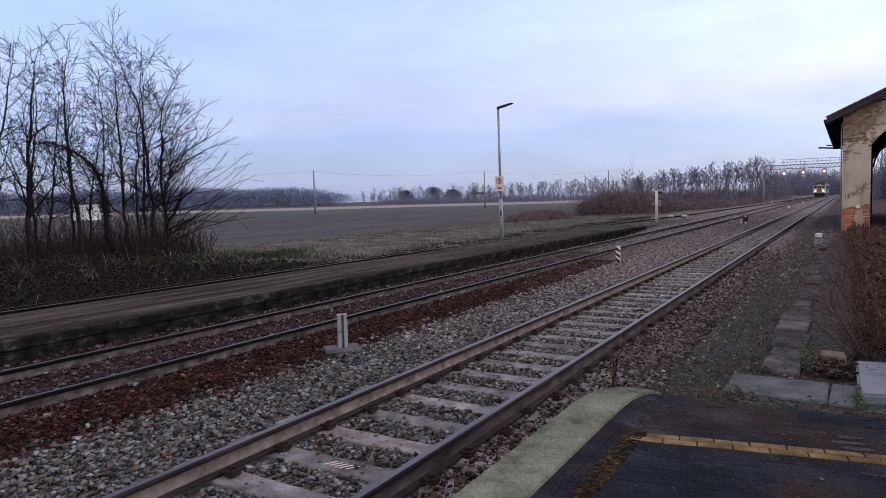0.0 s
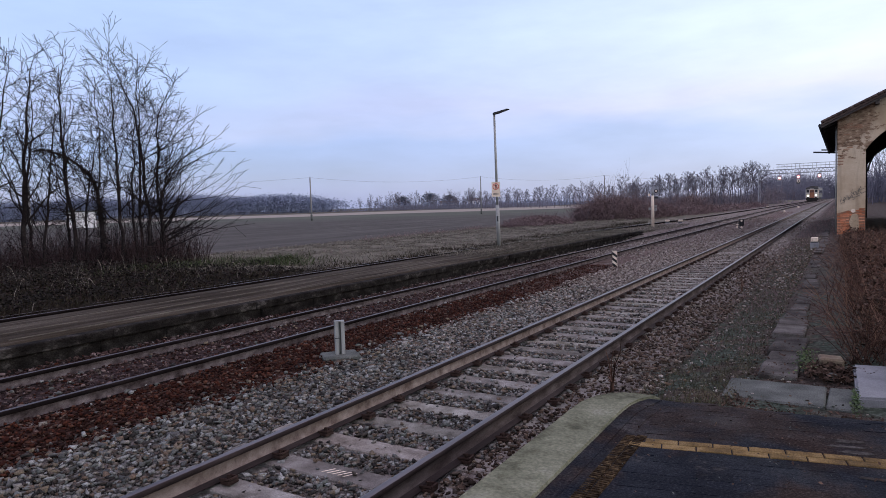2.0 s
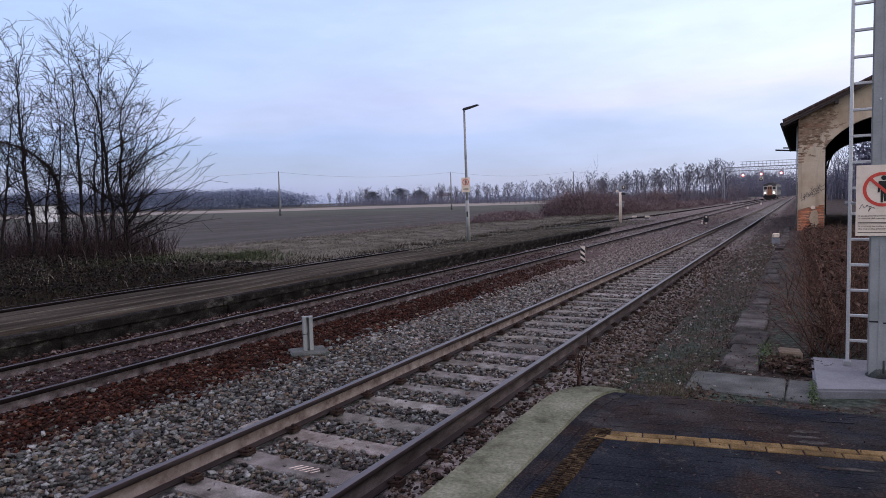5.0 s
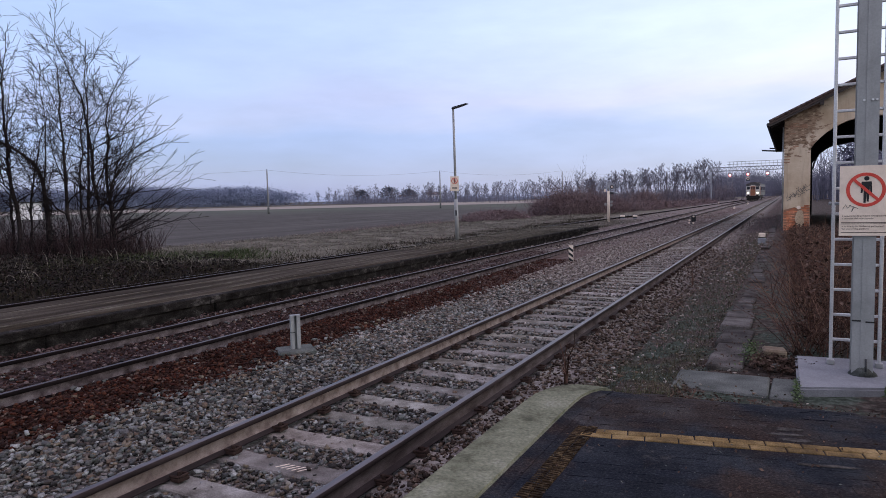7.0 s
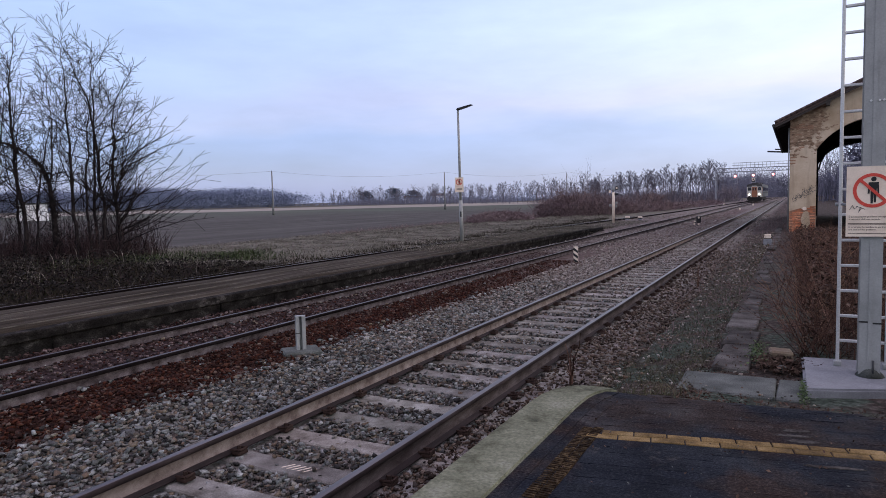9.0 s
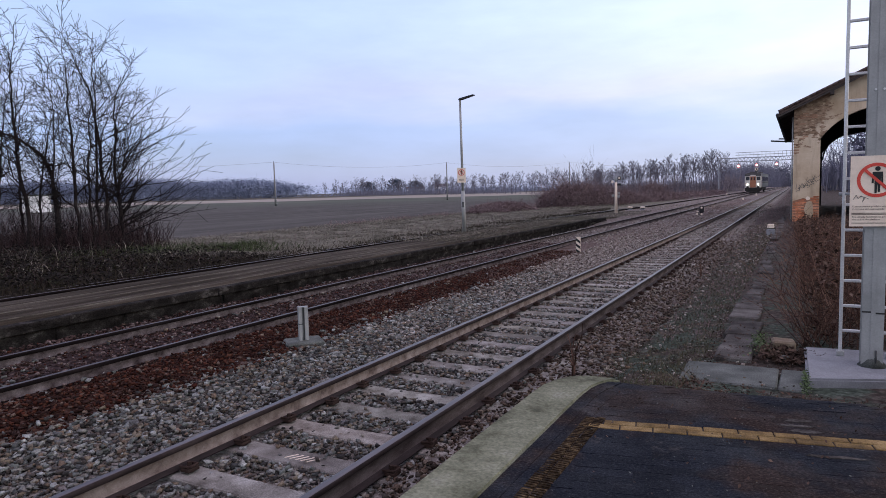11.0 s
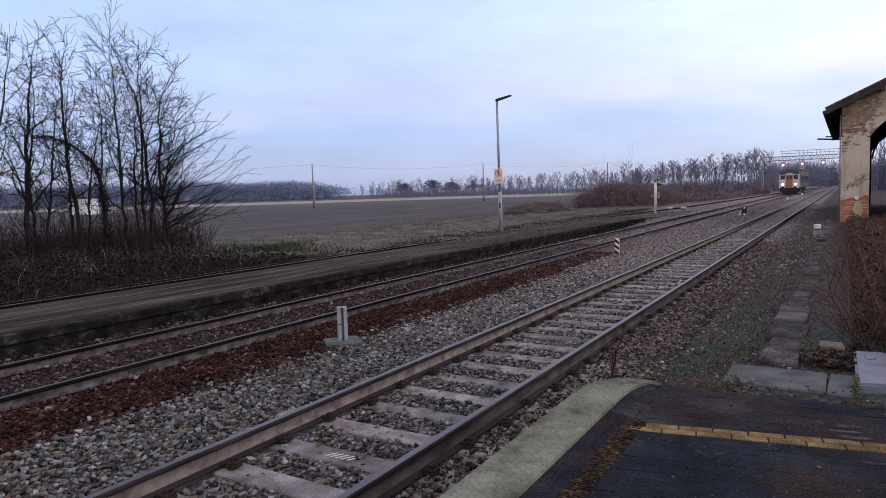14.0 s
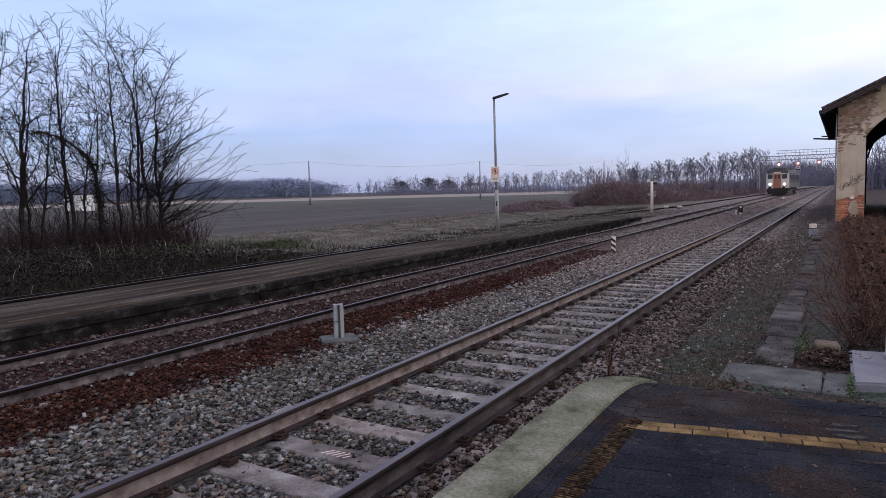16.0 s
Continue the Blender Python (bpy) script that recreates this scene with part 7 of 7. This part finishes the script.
tufts("verge_grass", "rough brownish winter grass on the verge beyond the platform", M_GRASS, 50000, verge_place, 0.17, 33, 0.010, 2.8)
tufts("verge_dry_grass", "pale dry grass on the verge and field edge", M_GRASS_DRY, 9000, verge_place, 0.17, 34, 0.008, 2.8)
tufts("field_edge_grass", "line of pale dry grass along the field edge", M_GRASS_DRY, 6000, lambda r: (-30 + r.normal(0, 0.25), r.uniform(18, 95), 0.4 + 0.8 * r.random()), 0.24, 35, 0.010, 3.0)
tufts("platform_back_grass", "dark grass fringe along the disused rails", M_GRASS_DARK, 6000, lambda r: (-15.1 + r.normal(0, 0.4), r.uniform(2, 60), 0.8), 0.24, 36, 0.010, 2.0)
tufts("green_tufts", "few greener grass tufts at the thicket's foot", M_MOSSGREEN, 1500, lambda r: (-21.5 + r.normal(0, 0.8), 15.8 + r.normal(0, 1.3), 1.0), 0.36, 47, 0.010, 2.0)
def bank_place(rng):
    """The tangle before the thicket, in humps that rise towards the trees."""
    while True:
        x, y = rng.uniform(-27.0, -14.9), rng.uniform(-2, 19)
        if y < 22.6 + 0.4 * x + rng.normal(0, 0.6):
            k = 0.35 + 0.65 * min(1.0, (-14.6 - x) / 4.5) + 0.3 * math.sin(x * 1.7 + y * 0.9) * math.sin(y * 1.3 - x * 0.6)
            return x, y, max(0.2, k)


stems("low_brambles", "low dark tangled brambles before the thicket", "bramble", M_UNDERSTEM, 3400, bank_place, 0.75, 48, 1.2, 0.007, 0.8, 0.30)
leaves("bank_leaves", "dark leaves and dead weeds in the bramble tangle", M_DARKLEAF, 34000, lambda r: (lambda p: (p[0], p[1], float(height(p[0], p[1])) + p[2] * 0.55 * r.random()))(bank_place(r)), 0.045, 481)
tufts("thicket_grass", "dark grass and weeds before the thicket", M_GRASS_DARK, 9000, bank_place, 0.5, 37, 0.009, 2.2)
tufts("bank_dry_blades", "scattered pale dry blades in the dark tangle", M_GRASS_DRY, 700, bank_place, 0.75, 482, 0.008, 1.8)
tufts("verge_green", "greener grass clump where the thicket ends", M_MOSSGREEN, 1200, lambda r: (-19.0 + r.normal(0, 1.0), 18.6 + r.normal(0, 0.8), 1.0), 0.34, 484, 0.010, 2.4)
tufts("bank_green_blades", "damp green blades in the dark tangle", M_MOSSGREEN, 1000, bank_place, 0.42, 483, 0.008, 2.0)
stems("verge_weeds", "sparse brown weed stalks on the verge", "weeds", M_BRAMBLE, 500, verge_place, 0.5, 38, 0.3, 0.006, 0.8)
stems("field_edge_bushes", "low dark bushes along the field edge", "bush", M_BRAMBLE, 420, lambda r: (-29.5 + r.normal(0, 0.8), r.choice([41, 47, 55]) + r.normal(0, 1.6), 1.0), 0.45, 39, 0.6, 0.010, 0.7)


def yard_place(rng):
    y = rng.uniform(5.6, 36)
    return -1.85 + 1.0 * rng.random() ** 0.7, y, 0.7


tufts("yard_grass", "thin mossy grass among the gravel", M_YARD_GRASS, 9000, yard_place, 0.11, 41, 0.004, 2.2)
tufts("ramp_grass", "sparse dry grass at the end of the platform", M_YARD_GRASS, 600, lambda r: (r.uniform(-1.9, -0.9), r.uniform(5.6, 8.5), 0.8), 0.16, 42, 0.003, 2.0)
stems("trackside_stalk", "single dead weed stalks beside the rail", "weeds", M_STEM_RED, 9, lambda r: ((-2.17 + r.normal(0, 0.01), 7.07, 1.0) if r.random() < 0.5 else (-1.92 + r.normal(0, 0.02), 15.87, 0.8)), 0.6, 43, 0.06, 0.011, 0.6)
stems("main_weeds", "low red-brown weeds between main and side track", "weeds", M_BRAMBLE, 3600, lambda r: (r.uniform(-6.7, -5.1), 17 + 75 * r.random() ** 0.8, 0.8 + 0.5 * r.random()), 0.18, 44, 0.7, 0.006, 0.7, far=True)
stems("shoulder_weeds", "low brown weeds on the track shoulder", "weeds", M_BRAMBLE, 3400, lambda r: ((-2.1 + 1.3 * r.random(), 9 + 50 * r.random(), 0.7 + 0.5 * r.random()) if r.random() < 0.6 else (-1.9 + 1.8 * r.random(), 30 + 90 * r.random(), 1.6)), 0.16, 45, 0.7, 0.005, 0.7, far=True)


def scrub_place(rng):
    y = 8.7 + 27.5 * rng.random() ** 1.25
    x0 = 0.22 + 0.25 * math.sin(y * 1.3) * 0.4 - 0.004 * y
    return x0 + 4.2 * rng.random() ** 1.5, y, (0.75 + 0.55 * rng.random()) * (1.0 if y < 20 else max(0.35, 1 - 0.05 * (y - 20)))


stems("dry_scrub", "dense reddish-brown dry brambles beside the platform end", "bramble", M_STEM_RED, 4200, scrub_place, 1.0, 51, 0.5, 0.006, 1.0, 0.16)
stems("dry_scrub_pale", "tan dead stalks standing among the brambles", "bramble", M_STEM_TAN, 420, scrub_place, 1.1, 52, 0.6, 0.0055, 0.7, 0.2)
leaves("scrub_leaves", "curled dead leaves hanging in the brambles", M_DEADLEAF, 13000, lambda r: (lambda p: (p[0], p[1], 0.02 + p[2] * 0.88 * r.random() ** 1.1))(scrub_place(r)), 0.034, 53)
leaves("leaf_litter", "dead leaf litter on the ground by the slabs", M_DEADLEAF, 2200, lambda r: (lambda x, y: (x, y, float(height(x, y)) + 0.012))(r.uniform(-0.9, 2.2), r.choice([r.uniform(5.6, 6.6), r.uniform(7.45, 9.2)])), 0.018, 54)
leaves("platform_leaves", "few small dry leaves and crumbs on the pavers", M_DEADLEAF, 220, lambda r: (r.uniform(-1.3, 1.8), r.uniform(2.8, 5.3), PZ + 0.012), 0.012, 55)


def ivy_place(rng):
    a, q = rng.uniform(0, 2 * np.pi), rng.random() ** 0.6
    x, y = 1.28 + 0.52 * q * math.cos(a), 6.72 + 0.50 * q * math.sin(a)
    return x, y, 0.12 + 0.34 * math.sqrt(max(0, 1 - q * q)) * rng.uniform(0.6, 1.05)


leaves("ivy_clump", "low green ivy clump beside the concrete plinth", M_LEAF, 2600, ivy_place, 0.026, 56, "ivy")
leaves("slab_weeds", "small green weeds between slab and plinth", M_LEAF, 260, lambda r: (0.10 + r.normal(0, 0.02), r.uniform(6.5, 7.2), 0.04 + 0.09 * r.random()), 0.015, 57, "weeds")
leaves("kerb_weeds", "small green weeds beside the edging slabs", M_LEAF, 260, lambda r: (-0.36 + r.normal(0, 0.06), 8.45 + r.normal(0, 0.25), 0.04 + 0.10 * r.random()), 0.018, 58, "weeds")


tufts("platform_end_grass", "grass growing over the island platform end", M_GRASS, 3500, lambda r: (r.uniform(-13.2, -9.8), r.uniform(35, 52), 0.8), 0.16, 63, 0.012, 0.9)


# brambles in mounds beyond the platform
def mound_place(centres):
    def place(rng):
        cx, cy, rx, ry, k = centres[rng.integers(len(centres))]
        a, q = rng.uniform(0, 2 * np.pi), rng.random() ** 0.5
        return cx + rx * q * math.cos(a), cy + ry * q * math.sin(a), k * (0.35 + 0.65 * math.sqrt(max(0.0, 1 - q * q)))
    return place


MOUNDS = [(-24.6, 58, 3.2, 4, 0.8), (-24.0, 72, 1.6, 5, 1.7), (-22.4, 71, 1.9, 5, 2.35), (-20.9, 72, 1.9, 5, 2.3), (-19.2, 74, 1.8, 6, 1.9), (-17.8, 77, 1.8, 6, 1.45), (-16.8, 86, 2.4, 8, 1.0),
          (-17.6, 94, 1.5, 3, 2.2), (-16.2, 98, 2.6, 9, 0.9), (-15.2, 112, 2.8, 12, 0.85), (-14.4, 132, 2.6, 14, 0.8)]


def mound_shell(rng):
    """A spot on or just under the rounded top of a mound."""
    cx, cy, rx, ry, k = MOUNDS[rng.integers(len(MOUNDS))]
    d = rng.normal(0, 1, 3)
    d /= np.linalg.norm(d)
    q = rng.uniform(0.75, 1.02) + 0.10 * math.sin(d[0] * 7 + cx) * math.sin(d[1] * 6 + d[2] * 5)
    return cx + rx * q * d[0], cy + ry * q * d[1], -0.25 + (k + 0.2) * q * abs(d[2])


leaves("bramble_mass", "dense rounded purple-brown bramble mounds beyond the platform end", M_BRAMBLE_MASS, 38000, mound_shell, 0.09, 60, "bramble")
stems("bramble_mounds", "arching purple-brown bramble stems over the mounds", "bramble", M_BRAMBLE_MASS, 4200, mound_place(MOUNDS), 1.9, 61, 0.7, 0.015, 0.9, 0.16, True)
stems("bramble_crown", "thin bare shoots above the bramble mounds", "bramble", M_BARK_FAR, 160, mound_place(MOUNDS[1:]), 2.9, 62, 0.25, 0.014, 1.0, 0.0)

# rows of bare trees along the line
protos = []
for i in range(5):
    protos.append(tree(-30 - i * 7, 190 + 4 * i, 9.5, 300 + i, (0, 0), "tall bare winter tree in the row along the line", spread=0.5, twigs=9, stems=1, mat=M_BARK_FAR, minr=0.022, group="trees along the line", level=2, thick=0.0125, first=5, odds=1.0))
rowrng = random.Random(9)


def plant(x, y, s):
    p = rowrng.choice(protos)
    return copy_thing(p, pose(x, y, -0.15, 0, 0, rowrng.uniform(0, 360)) @ Matrix.Diagonal((s, s, s, 1)))


for i in range(84):
    f = i / 83
    plant(-16 - 44 * f + rowrng.uniform(-2, 2), 172 + 40 * f + rowrng.uniform(-8, 10), rowrng.uniform(0.85, 1.08) * (1.0 - 0.26 * f))
for i in range(96):
    f = i / 95
    plant(-60 - 95 * f + rowrng.uniform(-3, 3), 222 + 50 * f + rowrng.uniform(-8, 8), rowrng.uniform(0.6, 1.0) * (1.0 - 0.15 * f))
for i in range(70):
    f = i / 69
    plant(-150 - 120 * f + rowrng.uniform(-4, 4), 290 + 60 * f + rowrng.uniform(-14, 14), rowrng.uniform(0.55, 1.1))
for i in range(9):
    plant(8 + 24 * rowrng.random(), 215 + 70 * rowrng.random(), rowrng.uniform(0.9, 1.25))
for i in range(7):
    plant(7 + 16 * rowrng.random(), 72 + 40 * rowrng.random(), rowrng.uniform(0.6, 0.9))


def along(x0, y0, x1, y1, w):
    """Places strewn along a line, w metres to either side, with a height that varies from clump to clump."""
    def place(rng):
        f = rng.random()
        k = 0.75 + 0.35 * math.sin(f * 37.0) * math.sin(f * 11.0 + 1) + rng.uniform(-0.12, 0.12)
        return x0 + (x1 - x0) * f + rng.normal(0, w * 0.3), y0 + (y1 - y0) * f + rng.normal(0, w), k
    return place


def far_wood_place(rng):
    f = rng.random()
    return -540 + 232 * f + rng.normal(0, 5), 228 + 134 * f + rng.normal(0, 11), (0.86 + 0.10 * math.sin(f * 23) + rng.uniform(-0.1, 0.1)) * (1 - 0.45 * f ** 9)


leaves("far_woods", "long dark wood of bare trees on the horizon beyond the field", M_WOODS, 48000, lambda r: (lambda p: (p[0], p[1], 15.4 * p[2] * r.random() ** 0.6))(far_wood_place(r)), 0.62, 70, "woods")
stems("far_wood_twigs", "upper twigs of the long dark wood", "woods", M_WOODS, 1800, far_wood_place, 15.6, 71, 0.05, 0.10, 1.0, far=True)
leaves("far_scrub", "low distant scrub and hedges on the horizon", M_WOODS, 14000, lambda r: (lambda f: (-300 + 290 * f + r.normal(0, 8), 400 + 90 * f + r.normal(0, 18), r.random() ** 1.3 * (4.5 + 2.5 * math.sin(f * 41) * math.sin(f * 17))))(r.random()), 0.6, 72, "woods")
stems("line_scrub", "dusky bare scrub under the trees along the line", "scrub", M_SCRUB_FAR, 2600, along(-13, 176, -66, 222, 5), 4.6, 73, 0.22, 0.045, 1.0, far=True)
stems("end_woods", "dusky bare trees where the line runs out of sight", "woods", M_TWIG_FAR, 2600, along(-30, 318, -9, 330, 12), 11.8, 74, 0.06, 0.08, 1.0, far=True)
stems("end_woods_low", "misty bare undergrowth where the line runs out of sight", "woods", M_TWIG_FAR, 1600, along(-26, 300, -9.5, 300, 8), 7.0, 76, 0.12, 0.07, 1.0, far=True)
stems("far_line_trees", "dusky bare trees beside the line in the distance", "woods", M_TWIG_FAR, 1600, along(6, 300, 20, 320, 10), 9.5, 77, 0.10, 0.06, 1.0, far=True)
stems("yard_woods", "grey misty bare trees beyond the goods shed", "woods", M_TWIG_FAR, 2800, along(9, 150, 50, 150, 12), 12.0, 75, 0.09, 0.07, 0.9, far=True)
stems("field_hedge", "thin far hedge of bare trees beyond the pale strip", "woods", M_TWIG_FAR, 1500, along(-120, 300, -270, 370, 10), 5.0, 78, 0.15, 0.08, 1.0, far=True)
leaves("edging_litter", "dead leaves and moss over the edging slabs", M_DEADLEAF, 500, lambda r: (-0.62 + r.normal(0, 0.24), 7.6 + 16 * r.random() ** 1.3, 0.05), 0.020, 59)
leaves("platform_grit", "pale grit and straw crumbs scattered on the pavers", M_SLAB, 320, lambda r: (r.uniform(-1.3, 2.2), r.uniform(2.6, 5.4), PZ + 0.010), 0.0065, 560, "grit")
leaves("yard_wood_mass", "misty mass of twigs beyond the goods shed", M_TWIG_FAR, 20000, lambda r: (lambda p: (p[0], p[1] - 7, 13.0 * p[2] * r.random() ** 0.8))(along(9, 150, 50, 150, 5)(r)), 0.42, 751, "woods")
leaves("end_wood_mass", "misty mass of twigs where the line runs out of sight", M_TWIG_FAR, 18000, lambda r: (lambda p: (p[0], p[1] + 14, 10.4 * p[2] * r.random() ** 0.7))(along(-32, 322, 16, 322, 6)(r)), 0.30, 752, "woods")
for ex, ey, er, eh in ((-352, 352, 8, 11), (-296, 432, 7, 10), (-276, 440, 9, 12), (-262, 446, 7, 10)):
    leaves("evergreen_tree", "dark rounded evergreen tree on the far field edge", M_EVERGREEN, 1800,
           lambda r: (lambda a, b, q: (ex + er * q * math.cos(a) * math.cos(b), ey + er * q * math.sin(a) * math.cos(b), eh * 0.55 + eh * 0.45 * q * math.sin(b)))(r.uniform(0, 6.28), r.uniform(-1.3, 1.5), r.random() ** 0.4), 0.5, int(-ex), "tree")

stems("yard_twigs", "fallen dead twigs and straw lying in the yard", "twigs", M_STEM_TAN, 260, lambda r: (r.uniform(-1.9, 0.1), 5.5 + 7 * r.random() ** 1.5, 0.5), 0.20, 571, 3.0, 0.0028, 0.6, 0.05, True)
stems("slab_edge_twigs", "dark twigs and roots washed against the concrete slab", "twigs", M_STEM_RED, 150, lambda r: (r.uniform(-1.25, -0.75), r.uniform(6.1, 6.9), 0.5), 0.22, 572, 2.6, 0.004, 0.8, 0.05, True)
leaves("yard_leaves", "damp brown leaves and bark crumbs over the yard gravel", M_DEADLEAF, 1600, lambda r: (lambda x, y: (x, y, float(height(x, y)) + 0.012))(r.uniform(-2.0, -0.4), 5.6 + 14 * r.random() ** 1.4), 0.014, 573)
leaves("block_leaves", "drift of dead leaves round the stone block", M_DEADLEAF, 900, lambda r: (lambda a, q: (-0.05 + 0.34 * q * math.cos(a), 8.05 + 0.42 * q * math.sin(a), 0.02 + 0.07 * r.random()))(r.uniform(0, 6.28), r.random() ** 0.6), 0.028, 574)
leaves("platform_moss", "short grey-green grass and moss grown over the island platform's far half", M_GRASS, 9000, lambda r: (lambda y: (r.uniform(-13.0, -9.95), y, 0.168 - max(0.0, (y - 34) / 8) * 0.13))(20 + 21 * r.random() ** 0.8), 0.032, 575)


# ---- the railcar ----
def build_train():
    car = empty("railcar", pose(-8.09, 106.8, 0), "old cream and brown railcar with lit headlamps, running on rails", "train")
    L, W, H0, H1 = 23.0, 1.44, 1.02, 3.35
    # body shell: straight sides, tumblehome front slightly raked; origin at the front, the car stretches along +y
    bm = bmesh.new()
    prism(bm, [(-W, H0), (W, H0), (W, 2.0), (W - 0.02, H1), (-W + 0.02, H1), (-W, 2.0)], "y", 0.30, L)
    part("body", bm, M_TRAINSIDE, car, "dull grey-green body side")
    bm = bmesh.new()
    pts = [(-W + 0.02, 3.352), (-W + 0.15, 3.58), (-0.8, 3.72), (0, 3.77), (0.8, 3.72), (W - 0.15, 3.58), (W - 0.02, 3.352)]
    prism(bm, pts, "y", 0.16, L)
    part("roof", bm, M_TRAINROOF, car, "dark sooty roof")
    # front: three facets
    nose = bmesh.new()
    prof = [(-W, 0.298), (-W + 0.10, 0.10), (-0.62, 0.0), (0.62, 0.0), (W - 0.10, 0.10), (W, 0.298)]
    lo = [nose.verts.new((x, y, 0.98)) for x, y in prof]
    mi = [nose.verts.new((x, y, 2.05)) for x, y in prof]
    hi = [nose.verts.new((x * 0.985, y + 0.14 * (1 if abs(x) < W else 0), 3.35)) for x, y in prof]
    for a, b in ((lo, mi), (mi, hi)):
        for i in range(5):
            nose.faces.new([a[i], a[i + 1], b[i + 1], b[i]])
    nose.faces.new(lo)
    nose.faces.new([hi[i] for i in range(5, -1, -1)])
    bmesh.ops.recalc_face_normals(nose, faces=nose.faces[:])
    front = part("front", nose, M_CREAM, car, "cream front end")
    part("front_band", box_bm(-0.50, 0.50, -0.05, 0.12, 1.0, 3.04), M_BROWN, front, "brown centre panel")
    for s in (-1, 1):
        part("gangway_door", box_bm(min(s * 0.03, s * 0.42), max(s * 0.03, s * 0.42), -0.075, 0.05, 1.04, 2.98, bevel=0.02), M_BROWN, front, "brown end door leaf")
    for s in (-1, 1):
        part("door_window", box_bm(s * 0.225 - 0.12, s * 0.225 + 0.12, -0.083, -0.077, 2.35, 2.88), M_GLASS_DARK, front)
    for s in (-1, 1):
        x0, x1 = sorted((s * 0.60, s * 1.24))
        part("windscreen", box_bm(x0, x1, 0.02, 0.16, 2.34, 3.0, bevel=0.03), M_GLASS_DARK, front, "dark windscreen")
        h = part("headlamp", rod(bmesh.new(), (s * 0.93, -0.06, 1.56), (s * 0.93, 0.08, 1.56), 0.20, 16), M_DARKMETAL, front)
        part("lamp_glass", rod(bmesh.new(), (s * 0.93, -0.085, 1.56), (s * 0.93, -0.062, 1.56), 0.155, 16), M_HEADLAMP, h, "glowing headlamp")
        bm = rod(bmesh.new(), (s * 0.88, -0.55, 1.02), (s * 0.88, 0.3, 1.02), 0.09, 10)
        rod(bm, (s * 0.88, -0.60, 1.02), (s * 0.88, -0.55, 1.02), 0.22, 14)
        part("buffer", bm, M_UNDER, car)
        part("corner_step", box_bm(s * 1.2 - 0.15, s * 1.2 + 0.15, 0.2, 0.5, 0.35, 0.98), M_UNDER, car)
        part("air_horn", rod(bmesh.new(), (s * 0.45, 0.2, 3.86), (s * 0.45, 0.7, 3.86), 0.09, 8, 0.05), M_TRAINROOF, car)
    part("route_board", box_bm(-0.45, 0.45, 0.04, 0.098, 3.12, 3.32), M_CREAM, front)
    bm = box_bm(-1.3, 1.3, 0.02, 0.3, 0.42, 0.97, bevel=0.03)
    part("buffer_beam", bm, M_UNDER, car)
    part("snow_plough", box_bm(-1.15, 1.15, 0.1, 0.25, 0.14, 0.42), M_UNDER, car)
    part("front_cornice", box_bm(-1.39, 1.39, 0.10, 0.34, 3.10, 3.50, bevel=0.04), M_TRAINROOF, car)
    for y0, y1, h in ((0.9, 2.4, 0.26), (5, 8, 0.3), (10, 13.5, 0.26), (16, 18, 0.3)):
        part("roof_box", box_bm(-0.62, 0.62, y0, y1, 3.70, 3.70 + h, bevel=0.05), M_TRAINROOF, car)
    for y in (6.5, 12.0):
        part("exhaust", rod(bmesh.new(), (0.8, y, 3.6), (0.8, y, 4.0), 0.12, 8), M_TRAINROOF, car)
    for s in (-1, 1):
        part("waist_stripe", box_bm(min(s * (W + 0.004), s * (W + 0.012)), max(s * (W + 0.004), s * (W + 0.012)), 0.35, L - 0.1, 1.75, 2.05), M_TRAINROOF, car)
        y = 2.6
        while y < L - 2:
            x0, x1 = sorted((s * (W - 0.01), s * (W + 0.006)))
            part("side_window", box_bm(x0, x1, y, y + 1.1, 2.12, 2.92, bevel=0.003), M_GLASS_DARK, car)
            y += 1.5
        part("cab_door", box_bm(*sorted((s * (W - 0.01), s * (W + 0.02))), 0.9, 1.7, 1.1, 3.1), M_BROWN, car)
    part("underframe", box_bm(-1.2, 1.2, 4.6, L - 4.6, 0.45, 1.0), M_UNDER, car)
    for yc in (3.1, L - 3.1):
        b = part("bogie", box_bm(-1.1, 1.1, yc - 1.7, yc + 1.7, 0.38, 0.85, bevel=0.05), M_UNDER, car)
        for dy in (-1.2, 1.2):
            for s in (-1, 1):
                w = part("wheel", rod(bmesh.new(), (s * 0.68, yc + dy, 0.455), (s * 0.81, yc + dy, 0.455), 0.455, 20), M_UNDER, b)
            part("axle", rod(bmesh.new(), (-0.68, yc + dy, 0.455), (0.68, yc + dy, 0.455), 0.08, 8), M_UNDER, b)
    return car


CAR = build_train()


def motions():
    rows = []
    for k in range(33):
        t = 0.5 * k
        y = 206.0 - 6.2 * t
        x = float(track_x("middle", y))
        xb = float(track_x("middle", y + 16))
        rows.append((t, pose(x, y, 0, 0, 0, math.degrees(math.atan2(x - xb, 16.0)))))
    walk(CAR, rows)


motions()
